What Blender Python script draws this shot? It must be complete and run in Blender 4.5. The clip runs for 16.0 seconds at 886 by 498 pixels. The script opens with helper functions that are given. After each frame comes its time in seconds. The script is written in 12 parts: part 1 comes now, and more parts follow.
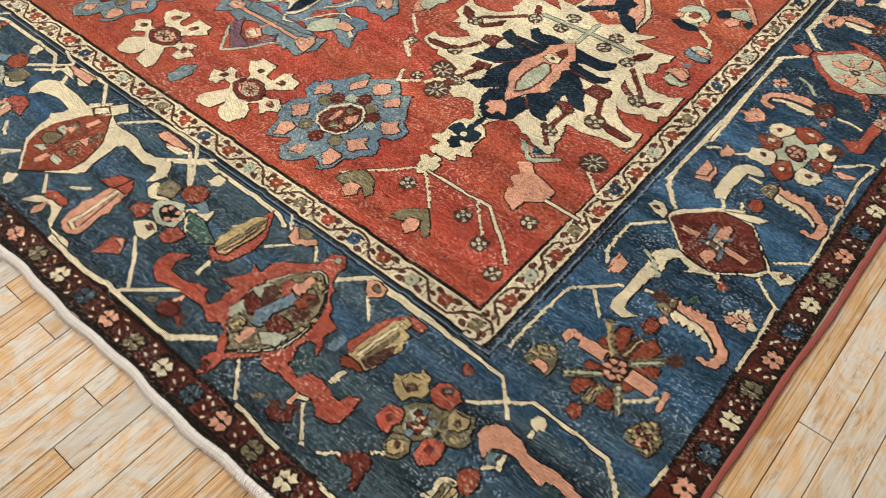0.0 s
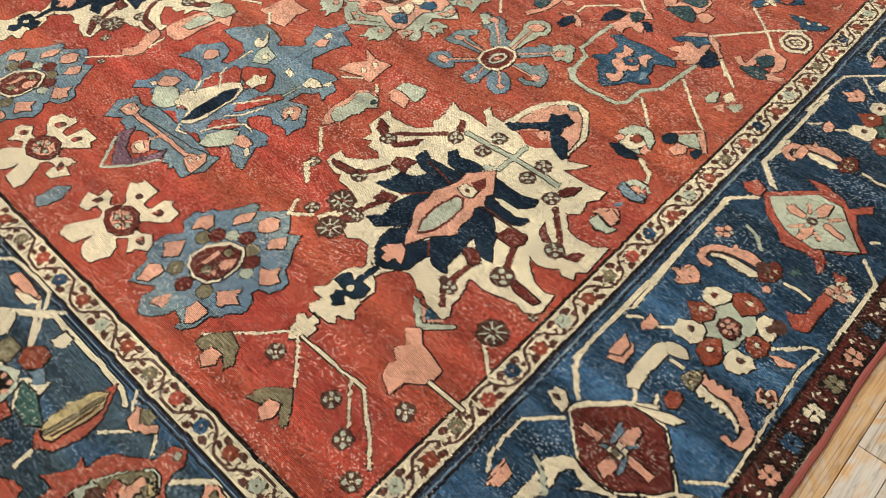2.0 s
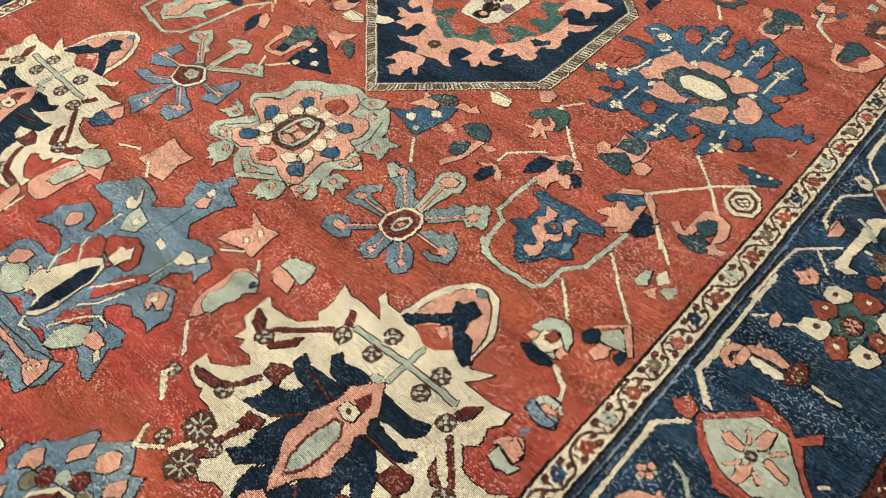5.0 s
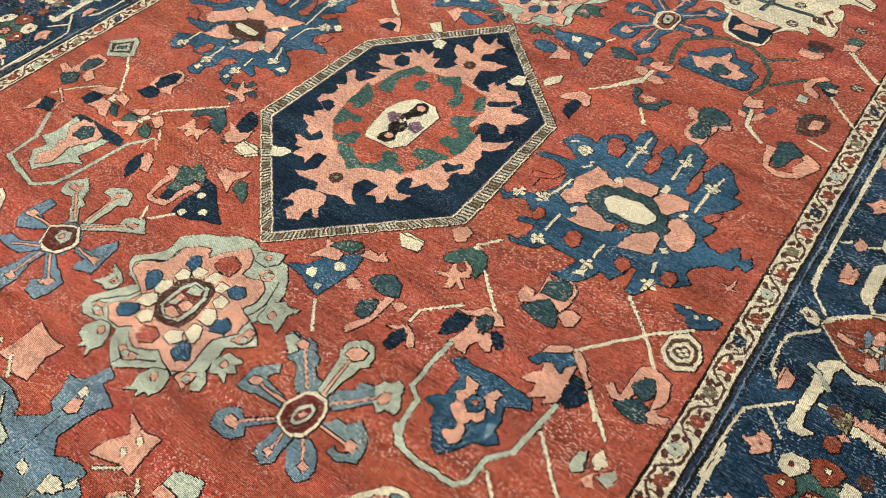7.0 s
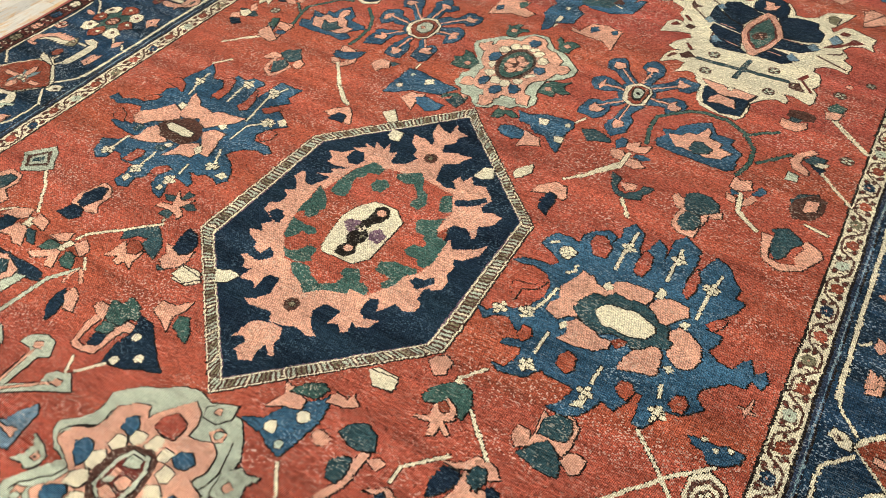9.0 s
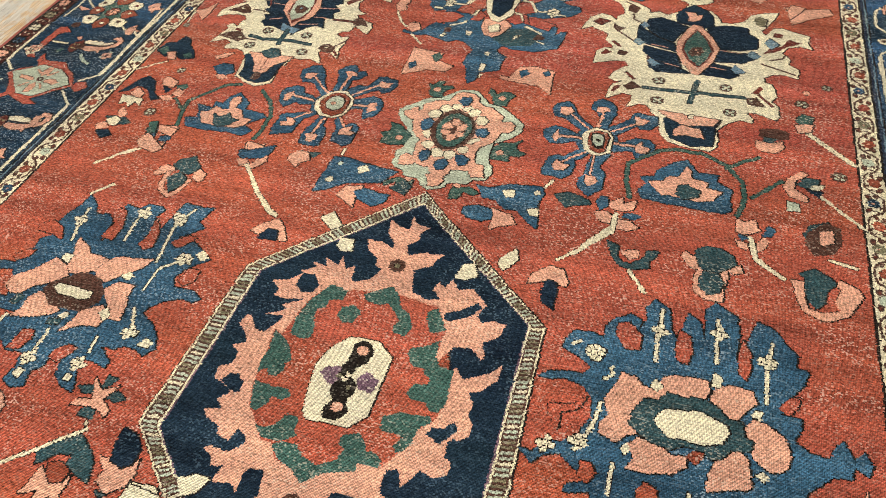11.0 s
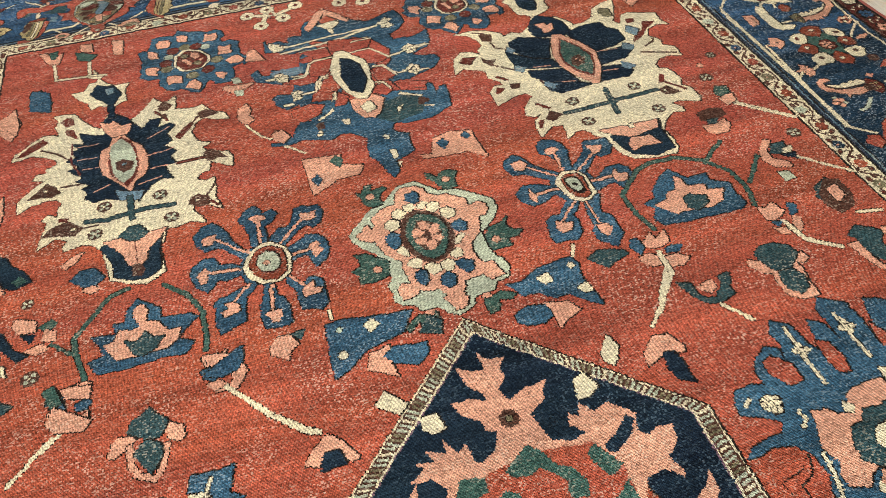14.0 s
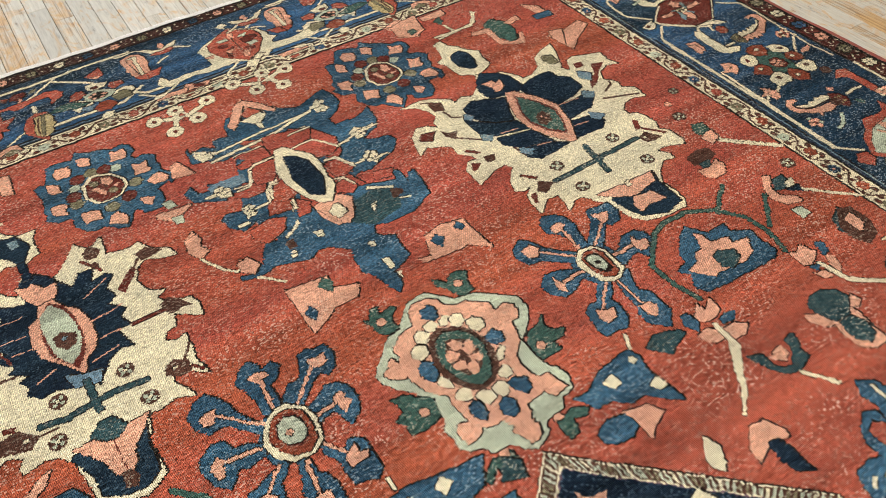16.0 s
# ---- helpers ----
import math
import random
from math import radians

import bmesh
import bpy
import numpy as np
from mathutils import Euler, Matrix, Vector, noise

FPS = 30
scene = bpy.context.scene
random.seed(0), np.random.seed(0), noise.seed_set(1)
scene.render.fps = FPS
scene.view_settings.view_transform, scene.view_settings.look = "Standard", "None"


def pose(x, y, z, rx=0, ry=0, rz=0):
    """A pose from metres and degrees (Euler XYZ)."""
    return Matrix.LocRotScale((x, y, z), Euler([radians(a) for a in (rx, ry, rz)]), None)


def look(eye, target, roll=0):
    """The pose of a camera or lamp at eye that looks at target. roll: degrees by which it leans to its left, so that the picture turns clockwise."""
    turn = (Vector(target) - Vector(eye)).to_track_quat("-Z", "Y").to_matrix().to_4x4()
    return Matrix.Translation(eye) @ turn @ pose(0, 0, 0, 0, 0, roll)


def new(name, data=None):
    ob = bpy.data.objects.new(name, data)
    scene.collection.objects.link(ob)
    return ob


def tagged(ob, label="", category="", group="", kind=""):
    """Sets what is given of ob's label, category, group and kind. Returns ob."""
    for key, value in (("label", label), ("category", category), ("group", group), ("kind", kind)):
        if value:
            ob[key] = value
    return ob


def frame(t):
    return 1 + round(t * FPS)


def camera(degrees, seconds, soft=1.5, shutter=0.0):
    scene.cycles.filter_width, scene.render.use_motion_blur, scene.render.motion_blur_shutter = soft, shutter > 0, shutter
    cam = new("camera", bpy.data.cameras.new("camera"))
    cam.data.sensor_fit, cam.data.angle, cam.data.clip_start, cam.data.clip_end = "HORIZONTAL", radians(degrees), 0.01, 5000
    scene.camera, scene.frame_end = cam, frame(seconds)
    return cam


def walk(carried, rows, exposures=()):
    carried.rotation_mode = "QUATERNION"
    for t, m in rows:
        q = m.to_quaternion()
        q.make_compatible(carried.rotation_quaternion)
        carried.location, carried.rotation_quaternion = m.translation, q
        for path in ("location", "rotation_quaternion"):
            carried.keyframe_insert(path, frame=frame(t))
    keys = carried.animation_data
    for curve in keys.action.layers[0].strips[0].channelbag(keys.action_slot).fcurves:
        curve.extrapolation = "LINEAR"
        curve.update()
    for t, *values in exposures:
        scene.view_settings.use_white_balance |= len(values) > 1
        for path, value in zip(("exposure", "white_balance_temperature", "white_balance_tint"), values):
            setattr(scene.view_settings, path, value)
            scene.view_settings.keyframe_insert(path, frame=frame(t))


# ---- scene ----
cam = camera(59.0, 16.0, soft=0.9)
PATH = [
    (0, (0.031, -0.017, 1.452), (-0.796, 0.934, -0.101), -0.7),
    (0.5, (-0.035, 0.111, 1.46), (-0.883, 1.043, -0.093), -0.9),
    (1, (-0.069, 0.266, 1.471), (-0.926, 1.175, -0.091), -1.1),
    (1.5, (-0.06, 0.438, 1.482), (-0.925, 1.34, -0.079), -1.2),
    (2, (-0.037, 0.571, 1.505), (-0.907, 1.475, -0.052), -1.1),
    (2.5, (-0.082, 0.641, 1.505), (-0.945, 1.541, -0.059), -1.0),
    (3, (-0.164, 0.744, 1.518), (-1.027, 1.644, -0.046), -0.8),
    (3.5, (-0.204, 0.86, 1.538), (-1.066, 1.762, -0.025), -0.6),
    (4, (-0.209, 0.995, 1.56), (-1.074, 1.899, -0.001), -0.6),
    (4.2, (-0.2, 1.047, 1.567), (-1.065, 1.951, 0.006), -0.6),
    (6.3, (-0.382, 1.415, 1.608), (-1.243, 2.39, 0.089), -2.3),
    (6.5, (-0.402, 1.488, 1.622), (-1.246, 2.464, 0.093), -2.4),
    (7, (-0.421, 1.603, 1.64), (-1.24, 2.618, 0.124), -2.2),
    (7.5, (-0.434, 1.672, 1.646), (-1.241, 2.725, 0.149), -2.0),
    (8, (-0.484, 1.726, 1.642), (-1.281, 2.81, 0.162), -1.8),
    (8.5, (-0.561, 1.793, 1.632), (-1.346, 2.9, 0.163), -2.0),
    (9, (-0.668, 1.861, 1.606), (-1.424, 2.998, 0.144), -2.2),
    (9.5, (-0.774, 1.965, 1.582), (-1.482, 3.139, 0.125), -2.7),
    (10, (-0.911, 2.056, 1.562), (-1.544, 3.27, 0.104), -2.9),
    (10.2, (-0.954, 2.073, 1.547), (-1.559, 3.308, 0.095), -3.1),
    (12.3, (-1.612, 2.272, 1.516), (-1.732, 3.632, 0.054), -3.7),
    (12.5, (-1.687, 2.291, 1.516), (-1.753, 3.656, 0.056), -3.8),
    (13, (-1.819, 2.363, 1.512), (-1.749, 3.728, 0.052), -4.0),
    (13.5, (-1.921, 2.493, 1.502), (-1.718, 3.843, 0.041), -4.0),
    (14, (-2.051, 2.588, 1.488), (-1.726, 3.917, 0.028), -4.1),
    (14.5, (-2.212, 2.679, 1.498), (-1.778, 3.975, 0.037), -4.0),
    (15, (-2.29, 2.843, 1.501), (-1.76, 4.103, 0.042), -3.8),
    (15.5, (-2.313, 3.018, 1.507), (-1.7, 4.24, 0.047), -3.8),
    (16, (-2.295, 3.096, 1.497), (-1.619, 4.286, 0.039), -3.6),
]
# the camera's white balance drifts a little cooler half way
walk(cam, [(t, look(eye, target, roll)) for t, eye, target, roll in PATH],
     exposures=[(0.0, 0.17, 6450, 10), (1.5, 0.17, 6400, 10), (3.0, 0.08, 6350, 10), (7.0, 0.11, 6050, 7), (9.0, 0.12, 6200, 7), (13.0, 0.04, 6300, 8), (16.0, 0.02, 6300, 8)])

# ---- the place's frame: rug coordinates u (across) and v (along), from the rug's middle ----
MID_X, MID_Y = -1.75, 3.0
GRID = 0.005          # the weaver's drawing grid, 5 mm
BASE = 0.0105         # height of the pile's ground
KNOT_U, KNOT_V = 0.0026, 0.0031   # one knot

# ---- world and light ----
world = bpy.data.worlds.new("world")
scene.world = world
world.use_nodes = True
sky = world.node_tree.nodes.new("ShaderNodeTexSky")
sky.sky_type, sky.sun_disc = "NISHITA", False
sky.sun_elevation, sky.sun_rotation = radians(40), radians(150)
world.node_tree.nodes["Background"].inputs["Strength"].default_value = 0.1
world.node_tree.links.new(sky.outputs["Color"], world.node_tree.nodes["Background"].inputs["Color"])


def area_lamp(name, m, sx, sy, watts, colour):
    data = bpy.data.lights.new(name, "AREA")
    data.shape, data.size, data.size_y, data.energy, data.color = "RECTANGLE", sx, sy, watts, colour
    ob = new(name, data)
    ob.matrix_world = m
    return ob


# unseen overhead lamps, added (face down), and the daylight of the window in the far wall
for px in (-4.6, -1.75, 1.1):
    for py in (0.2, 3.0, 6.2):
        # watts set lamp by lamp to balance brightness over the rug
        watts = {-4.6: (47, 43, 17), -1.75: (37, 57, 38), 1.1: (12, 9, 24)}[px][(0.2, 3.0, 6.2).index(py)]
        area_lamp("added_overhead_lamp", pose(px, py, 3.13), 1.2, 1.2, watts, (1.0, 0.975, 0.945))
area_lamp("window_light", pose(-2.5, 9.38, 1.75, -90, 0, 0), 5.0, 1.9, 45, (0.90, 0.96, 1.0))


# ---- materials ----
def nodes_of(name):
    m = bpy.data.materials.new(name)
    m.use_nodes = True
    t = m.node_tree
    return m, t.nodes, t.links, t.nodes["Principled BSDF"]


def add(ns, kind, **values):
    n = ns.new("ShaderNode" + kind)
    for k, v in values.items():
        n.inputs[k].default_value = v
    return n


def mapped(ns, ln, vec, scale):
    m = add(ns, "Mapping", Scale=scale)
    ln.new(vec, m.inputs["Vector"])
    return m.outputs["Vector"]


def ramp(ns, ln, fac, stops):
    r = ns.new("ShaderNodeValToRGB")
    e = r.color_ramp.elements
    e[0].position, e[0].color = stops[0][0], (*stops[0][1], 1)
    e[1].position, e[1].color = stops[-1][0], (*stops[-1][1], 1)
    for p, c in stops[1:-1]:
        e.new(p).color = (*c, 1)
    ln.new(fac, r.inputs["Fac"])
    return r.outputs["Color"]


def mix(ns, ln, mode, fac, a, b):
    m = ns.new("ShaderNodeMix")
    m.data_type, m.blend_type = "RGBA", mode
    for sock, v in ((m.inputs[0], fac), (m.inputs[6], a), (m.inputs[7], b)):
        if hasattr(v, "links"):
            ln.new(v, sock)
        else:
            sock.default_value = v if not isinstance(v, tuple) else (*v, 1)
    return m.outputs[2]


def wool(name, colour, fleck=(0.75, 0.66, 0.5), flecks=0.35, abrash=0.25, grain=0.4, other=None, shifts=()):
    """Knotted wool: knots of their own tone, streaks and bands of uneven dyeing across the width, worn places where the
    pale cotton shows through.
    """
    m, ns, ln, b = nodes_of("wool_" + name)
    pos = ns.new("ShaderNodeNewGeometry").outputs["Position"]

    def noise(scale, detail=3.0, rough=0.6):
        n = add(ns, "TexNoise", Scale=1.0, Detail=detail, Roughness=rough)
        ln.new(mapped(ns, ln, pos, scale), n.inputs["Vector"])
        return n.outputs["Fac"]

    base = colour
    if shifts:      # further base colours, one after another along the rug, with ragged edges
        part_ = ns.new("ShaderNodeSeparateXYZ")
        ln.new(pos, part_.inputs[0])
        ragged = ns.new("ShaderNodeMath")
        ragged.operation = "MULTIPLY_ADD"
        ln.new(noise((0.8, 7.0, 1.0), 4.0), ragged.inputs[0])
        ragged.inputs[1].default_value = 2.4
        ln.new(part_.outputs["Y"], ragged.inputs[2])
        for next_base, start in shifts:
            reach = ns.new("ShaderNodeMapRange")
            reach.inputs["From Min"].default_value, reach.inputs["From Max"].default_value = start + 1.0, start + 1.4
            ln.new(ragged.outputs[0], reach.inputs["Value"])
            base = mix(ns, ln, "MIX", reach.outputs["Result"], base, next_base)
    if other:
        base = mix(ns, ln, "MIX", ramp(ns, ln, noise((0.55, 3.2, 1.0), 4.0), [(0.44, (0, 0, 0)), (0.64, (1, 1, 1))]), base, other)
    base = mix(ns, ln, "MULTIPLY", 1.0, base, ramp(ns, ln, noise((1.1, 15.0, 1.0), 4.0), [(0.34, (1 - abrash,) * 3), (0.66, (1 + abrash,) * 3)]))
    base = mix(ns, ln, "MULTIPLY", 1.0, base, ramp(ns, ln, noise((5.5, 5.5, 1.0), 5.0, 0.7), [(0.36, (0.85, 0.85, 0.86)), (0.64, (1.13, 1.12, 1.09))]))
    line_ = noise((80.0, 230.0, 1.0), 2.0, 0.5)
    base = mix(ns, ln, "MULTIPLY", 1.0, base, ramp(ns, ln, line_, [(0.40, (1 - grain * 0.6,) * 3), (0.60, (1 + grain * 0.6,) * 3)]))
    # single knots, a little out of line
    shake = add(ns, "TexNoise", Scale=45.0, Detail=1.0)
    ln.new(pos, shake.inputs["Vector"])
    moved = ns.new("ShaderNodeVectorMath")
    moved.operation = "MULTIPLY_ADD"
    ln.new(shake.outputs["Color"], moved.inputs[0])
    moved.inputs[1].default_value = (0.012, 0.007, 0.0)
    ln.new(pos, moved.inputs[2])

    def cell(sx, sy):
        s = ns.new("ShaderNodeVectorMath")
        s.operation = "SNAP"
        ln.new(moved.outputs[0], s.inputs[0])
        s.inputs[1].default_value = (sx, sy, 1.0)
        w = ns.new("ShaderNodeTexWhiteNoise")
        ln.new(s.outputs[0], w.inputs["Vector"])
        return w.outputs["Value"]

    base = mix(ns, ln, "MULTIPLY", 1.0, base, ramp(ns, ln, cell(KNOT_U, KNOT_V), [(0.0, (1 - grain * 0.8,) * 3), (1.0, (1 + grain * 0.8,) * 3)]))
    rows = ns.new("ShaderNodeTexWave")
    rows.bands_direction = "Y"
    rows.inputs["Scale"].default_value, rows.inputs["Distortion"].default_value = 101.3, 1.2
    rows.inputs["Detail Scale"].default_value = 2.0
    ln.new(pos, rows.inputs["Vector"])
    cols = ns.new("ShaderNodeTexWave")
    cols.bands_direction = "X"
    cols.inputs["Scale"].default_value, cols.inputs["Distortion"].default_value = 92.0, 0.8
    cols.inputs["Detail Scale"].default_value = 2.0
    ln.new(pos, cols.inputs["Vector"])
    # shade in the grooves between rows and columns of knots, put into the colour
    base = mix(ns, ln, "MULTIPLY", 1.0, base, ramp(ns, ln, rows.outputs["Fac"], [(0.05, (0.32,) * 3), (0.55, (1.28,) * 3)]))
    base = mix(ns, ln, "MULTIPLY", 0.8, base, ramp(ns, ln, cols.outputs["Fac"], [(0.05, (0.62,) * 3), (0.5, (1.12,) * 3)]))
    # thin streaks along the rows: bare pale foundation and dark, trodden lines
    streak = noise((26.0, 330.0, 1.0), 3.0, 0.65)
    base = mix(ns, ln, "MULTIPLY", 1.0, base, ramp(ns, ln, streak, [(0.36, (0.66, 0.64, 0.64)), (0.47, (1.04,) * 3)]))
    base = mix(ns, ln, "MIX", ramp(ns, ln, streak, [(0.58, (0, 0, 0)), (0.72, (flecks * 1.1,) * 3)]), base, fleck)
    gate = ramp(ns, ln, noise((5.0, 8.0, 1.0), 4.0, 0.65), [(0.44, (0.12,) * 3), (0.62, (1.0,) * 3)])
    worn = cell(KNOT_U * 1.6, KNOT_V)
    spot = ramp(ns, ln, worn, [(0.84, (0, 0, 0)), (0.89, (flecks * 1.8,) * 3)])
    base = mix(ns, ln, "MULTIPLY", 1.0, base, ramp(ns, ln, worn, [(0.06, (0.62,) * 3), (0.12, (1.0,) * 3)]))
    base = mix(ns, ln, "MIX", mix(ns, ln, "MULTIPLY", 1.0, spot, gate), base, fleck)
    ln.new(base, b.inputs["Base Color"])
    b.inputs["Roughness"].default_value = 0.92
    b.inputs["Specular IOR Level"].default_value = 0.06
    b.inputs["Sheen Weight"].default_value = 0.0
    b.inputs["Sheen Roughness"].default_value = 0.5
    high = mix(ns, ln, "ADD", 0.5, rows.outputs["Color"], cols.outputs["Color"])
    bump = add(ns, "Bump", Strength=0.4, Distance=0.0012)
    ln.new(high, bump.inputs["Height"])
    ln.new(bump.outputs["Normal"], b.inputs["Normal"])
    return m


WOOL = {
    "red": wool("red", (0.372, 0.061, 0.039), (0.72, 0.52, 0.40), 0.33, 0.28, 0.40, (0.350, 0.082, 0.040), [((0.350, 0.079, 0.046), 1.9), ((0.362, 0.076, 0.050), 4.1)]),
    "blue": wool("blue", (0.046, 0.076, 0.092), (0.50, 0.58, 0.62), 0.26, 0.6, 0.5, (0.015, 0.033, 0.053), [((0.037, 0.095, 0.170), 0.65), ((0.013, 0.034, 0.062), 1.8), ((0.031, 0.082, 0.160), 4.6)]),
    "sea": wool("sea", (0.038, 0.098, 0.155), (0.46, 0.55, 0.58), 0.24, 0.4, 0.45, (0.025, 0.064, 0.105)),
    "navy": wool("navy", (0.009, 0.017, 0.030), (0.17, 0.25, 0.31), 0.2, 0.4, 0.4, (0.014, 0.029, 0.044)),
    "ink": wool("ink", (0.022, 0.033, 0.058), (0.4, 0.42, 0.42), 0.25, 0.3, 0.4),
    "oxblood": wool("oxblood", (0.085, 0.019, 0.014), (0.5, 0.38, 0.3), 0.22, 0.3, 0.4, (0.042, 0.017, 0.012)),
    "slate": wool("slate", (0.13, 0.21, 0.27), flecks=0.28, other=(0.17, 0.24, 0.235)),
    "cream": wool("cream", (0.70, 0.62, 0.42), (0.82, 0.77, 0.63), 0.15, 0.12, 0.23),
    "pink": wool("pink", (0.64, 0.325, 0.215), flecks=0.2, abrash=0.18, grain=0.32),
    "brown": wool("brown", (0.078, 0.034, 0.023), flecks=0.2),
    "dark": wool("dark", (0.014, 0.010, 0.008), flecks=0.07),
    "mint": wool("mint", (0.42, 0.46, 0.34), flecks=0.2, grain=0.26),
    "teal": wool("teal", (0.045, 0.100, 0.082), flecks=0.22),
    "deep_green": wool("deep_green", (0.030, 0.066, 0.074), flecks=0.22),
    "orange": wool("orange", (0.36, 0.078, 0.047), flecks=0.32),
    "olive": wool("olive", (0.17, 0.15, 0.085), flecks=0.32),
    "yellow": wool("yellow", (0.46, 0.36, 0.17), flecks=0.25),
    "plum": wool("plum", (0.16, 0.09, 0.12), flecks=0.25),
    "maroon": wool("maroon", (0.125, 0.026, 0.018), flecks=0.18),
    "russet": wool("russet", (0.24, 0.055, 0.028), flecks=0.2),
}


def cotton(name, colour):
    m, ns, ln, b = nodes_of(name)
    pos = ns.new("ShaderNodeNewGeometry").outputs["Position"]
    n = add(ns, "TexNoise", Scale=220.0, Detail=3.0)
    ln.new(pos, n.inputs["Vector"])
    ln.new(ramp(ns, ln, n.outputs["Fac"], [(0.3, tuple(c * 0.86 for c in colour)), (0.7, colour)]), b.inputs["Base Color"])
    b.inputs["Roughness"].default_value = 0.9
    bump = add(ns, "Bump", Strength=0.6, Distance=0.002)
    ln.new(n.outputs["Fac"], bump.inputs["Height"])
    ln.new(bump.outputs["Normal"], b.inputs["Normal"])
    return m


COTTON = cotton("cotton_cord", (0.94, 0.89, 0.84))
SELVEDGE = cotton("red_selvedge", (0.30, 0.075, 0.055))
BACKING = cotton("rug_backing", (0.35, 0.28, 0.2))


def old_board(name):
    """Old strip floor: a pale grey worn finish over honey-coloured wood, ochre where the finish has gone, grain along the board."""
    m, ns, ln, b = nodes_of(name)
    geo = ns.new("ShaderNodeNewGeometry")
    info = ns.new("ShaderNodeObjectInfo")
    pos = geo.outputs["Position"]
    own = ns.new("ShaderNodeMath")
    own.operation = "ADD"
    ln.new(info.outputs["Random"], own.inputs[0])
    ln.new(geo.outputs["Random Per Island"], own.inputs[1])
    one = ns.new("ShaderNodeMath")
    one.operation = "FRACT"
    ln.new(own.outputs[0], one.inputs[0])
    shift = ns.new("ShaderNodeVectorMath")
    shift.operation = "MULTIPLY_ADD"
    ln.new(own.outputs[0], shift.inputs[0])
    shift.inputs[1].default_value = (1.3, 37.0, 3.0)
    ln.new(pos, shift.inputs[2])
    vec = shift.outputs[0]
    grain = add(ns, "TexNoise", Scale=1.0, Detail=7.0, Roughness=0.72, Distortion=1.2)
    ln.new(mapped(ns, ln, vec, (120.0, 5.0, 1.0)), grain.inputs["Vector"])
    wood = ramp(ns, ln, grain.outputs["Fac"], [(0.3, (0.36, 0.185, 0.065)), (0.48, (0.60, 0.36, 0.14)), (0.7, (0.72, 0.49, 0.24))])
    film_ = ramp(ns, ln, grain.outputs["Fac"], [(0.28, (0.34, 0.30, 0.24)), (0.42, (0.56, 0.515, 0.43)), (0.72, (0.69, 0.645, 0.555))])
    wear = add(ns, "TexNoise", Scale=1.0, Detail=6.0, Roughness=0.6, Distortion=2.2)
    ln.new(mapped(ns, ln, vec, (13.0, 7.0, 1.0)), wear.inputs["Vector"])
    shifts = ramp(ns, ln, one.outputs[0], [(0.0, (0.13,) * 3), (0.35, (0.04,) * 3), (1.0, (-0.03,) * 3)])
    more = mix(ns, ln, "ADD", 1.0, wear.outputs["Color"], shifts)
    # the finish has lasted longer towards the far wall
    place = ns.new("ShaderNodeSeparateXYZ")
    ln.new(pos, place.inputs[0])
    lasting = ns.new("ShaderNodeMapRange")
    for k, v in (("From Min", 0.3), ("From Max", 5.5), ("To Min", 0.0), ("To Max", 0.07)):
        lasting.inputs[k].default_value = v
    ln.new(place.outputs["Y"], lasting.inputs["Value"])
    more = mix(ns, ln, "SUBTRACT", 1.0, more, lasting.outputs["Result"])
    gone = ramp(ns, ln, more, [(0.465, (0.03,) * 3), (0.535, (0.5,) * 3), (0.635, (0.95,) * 3)])
    base = mix(ns, ln, "MIX", gone, film_, wood)
    lines = add(ns, "TexNoise", Scale=1.0, Detail=2.0, Roughness=0.5, Distortion=0.6)
    ln.new(mapped(ns, ln, vec, (210.0, 2.2, 1.0)), lines.inputs["Vector"])
    raised = ramp(ns, ln, lines.outputs["Fac"], [(0.36, (0.62, 0.55, 0.48)), (0.47, (1.0,) * 3)])
    base = mix(ns, ln, "MULTIPLY", ramp(ns, ln, one.outputs[0], [(0.30, (0.9,) * 3), (0.55, (0.12,) * 3)]), base, raised)
    dirt = add(ns, "TexNoise", Scale=1.0, Detail=6.0, Roughness=0.75)
    ln.new(mapped(ns, ln, vec, (60.0, 14.0, 1.0)), dirt.inputs["Vector"])
    base = mix(ns, ln, "MULTIPLY", 1.0, base, ramp(ns, ln, dirt.outputs["Fac"], [(0.30, (0.48, 0.46, 0.44)), (0.42, (0.97,) * 3), (0.7, (1.06,) * 3)]))
    each = ramp(ns, ln, one.outputs[0], [(0.0, (0.92, 0.90, 0.86)), (0.5, (1.05,) * 3), (0.8, (0.98, 0.98, 0.97)), (1.0, (0.80, 0.81, 0.82))])
    base = mix(ns, ln, "MULTIPLY", 1.0, base, each)
    ln.new(base, b.inputs["Base Color"])
    ln.new(ramp(ns, ln, wear.outputs["Fac"], [(0.4, (0.34,) * 3), (0.65, (0.55,) * 3)]), b.inputs["Roughness"])
    bump = add(ns, "Bump", Strength=0.3, Distance=0.0015)
    ln.new(grain.outputs["Fac"], bump.inputs["Height"])
    ln.new(bump.outputs["Normal"], b.inputs["Normal"])
    return m


BOARD = old_board("old_board")


def plaster(name, colour):
    m, ns, ln, b = nodes_of(name)
    n = add(ns, "TexNoise", Scale=3.0, Detail=5.0)
    ln.new(ns.new("ShaderNodeNewGeometry").outputs["Position"], n.inputs["Vector"])
    ln.new(ramp(ns, ln, n.outputs["Fac"], [(0.3, tuple(c * 0.93 for c in colour)), (0.7, colour)]), b.inputs["Base Color"])
    b.inputs["Roughness"].default_value = 0.85
    return m


PLASTER = plaster("white_plaster", (0.78, 0.76, 0.72))
GAP, GNS, GLN, GB = nodes_of("dark_gap")
GB.inputs["Base Color"].default_value = (0.045, 0.03, 0.02, 1)
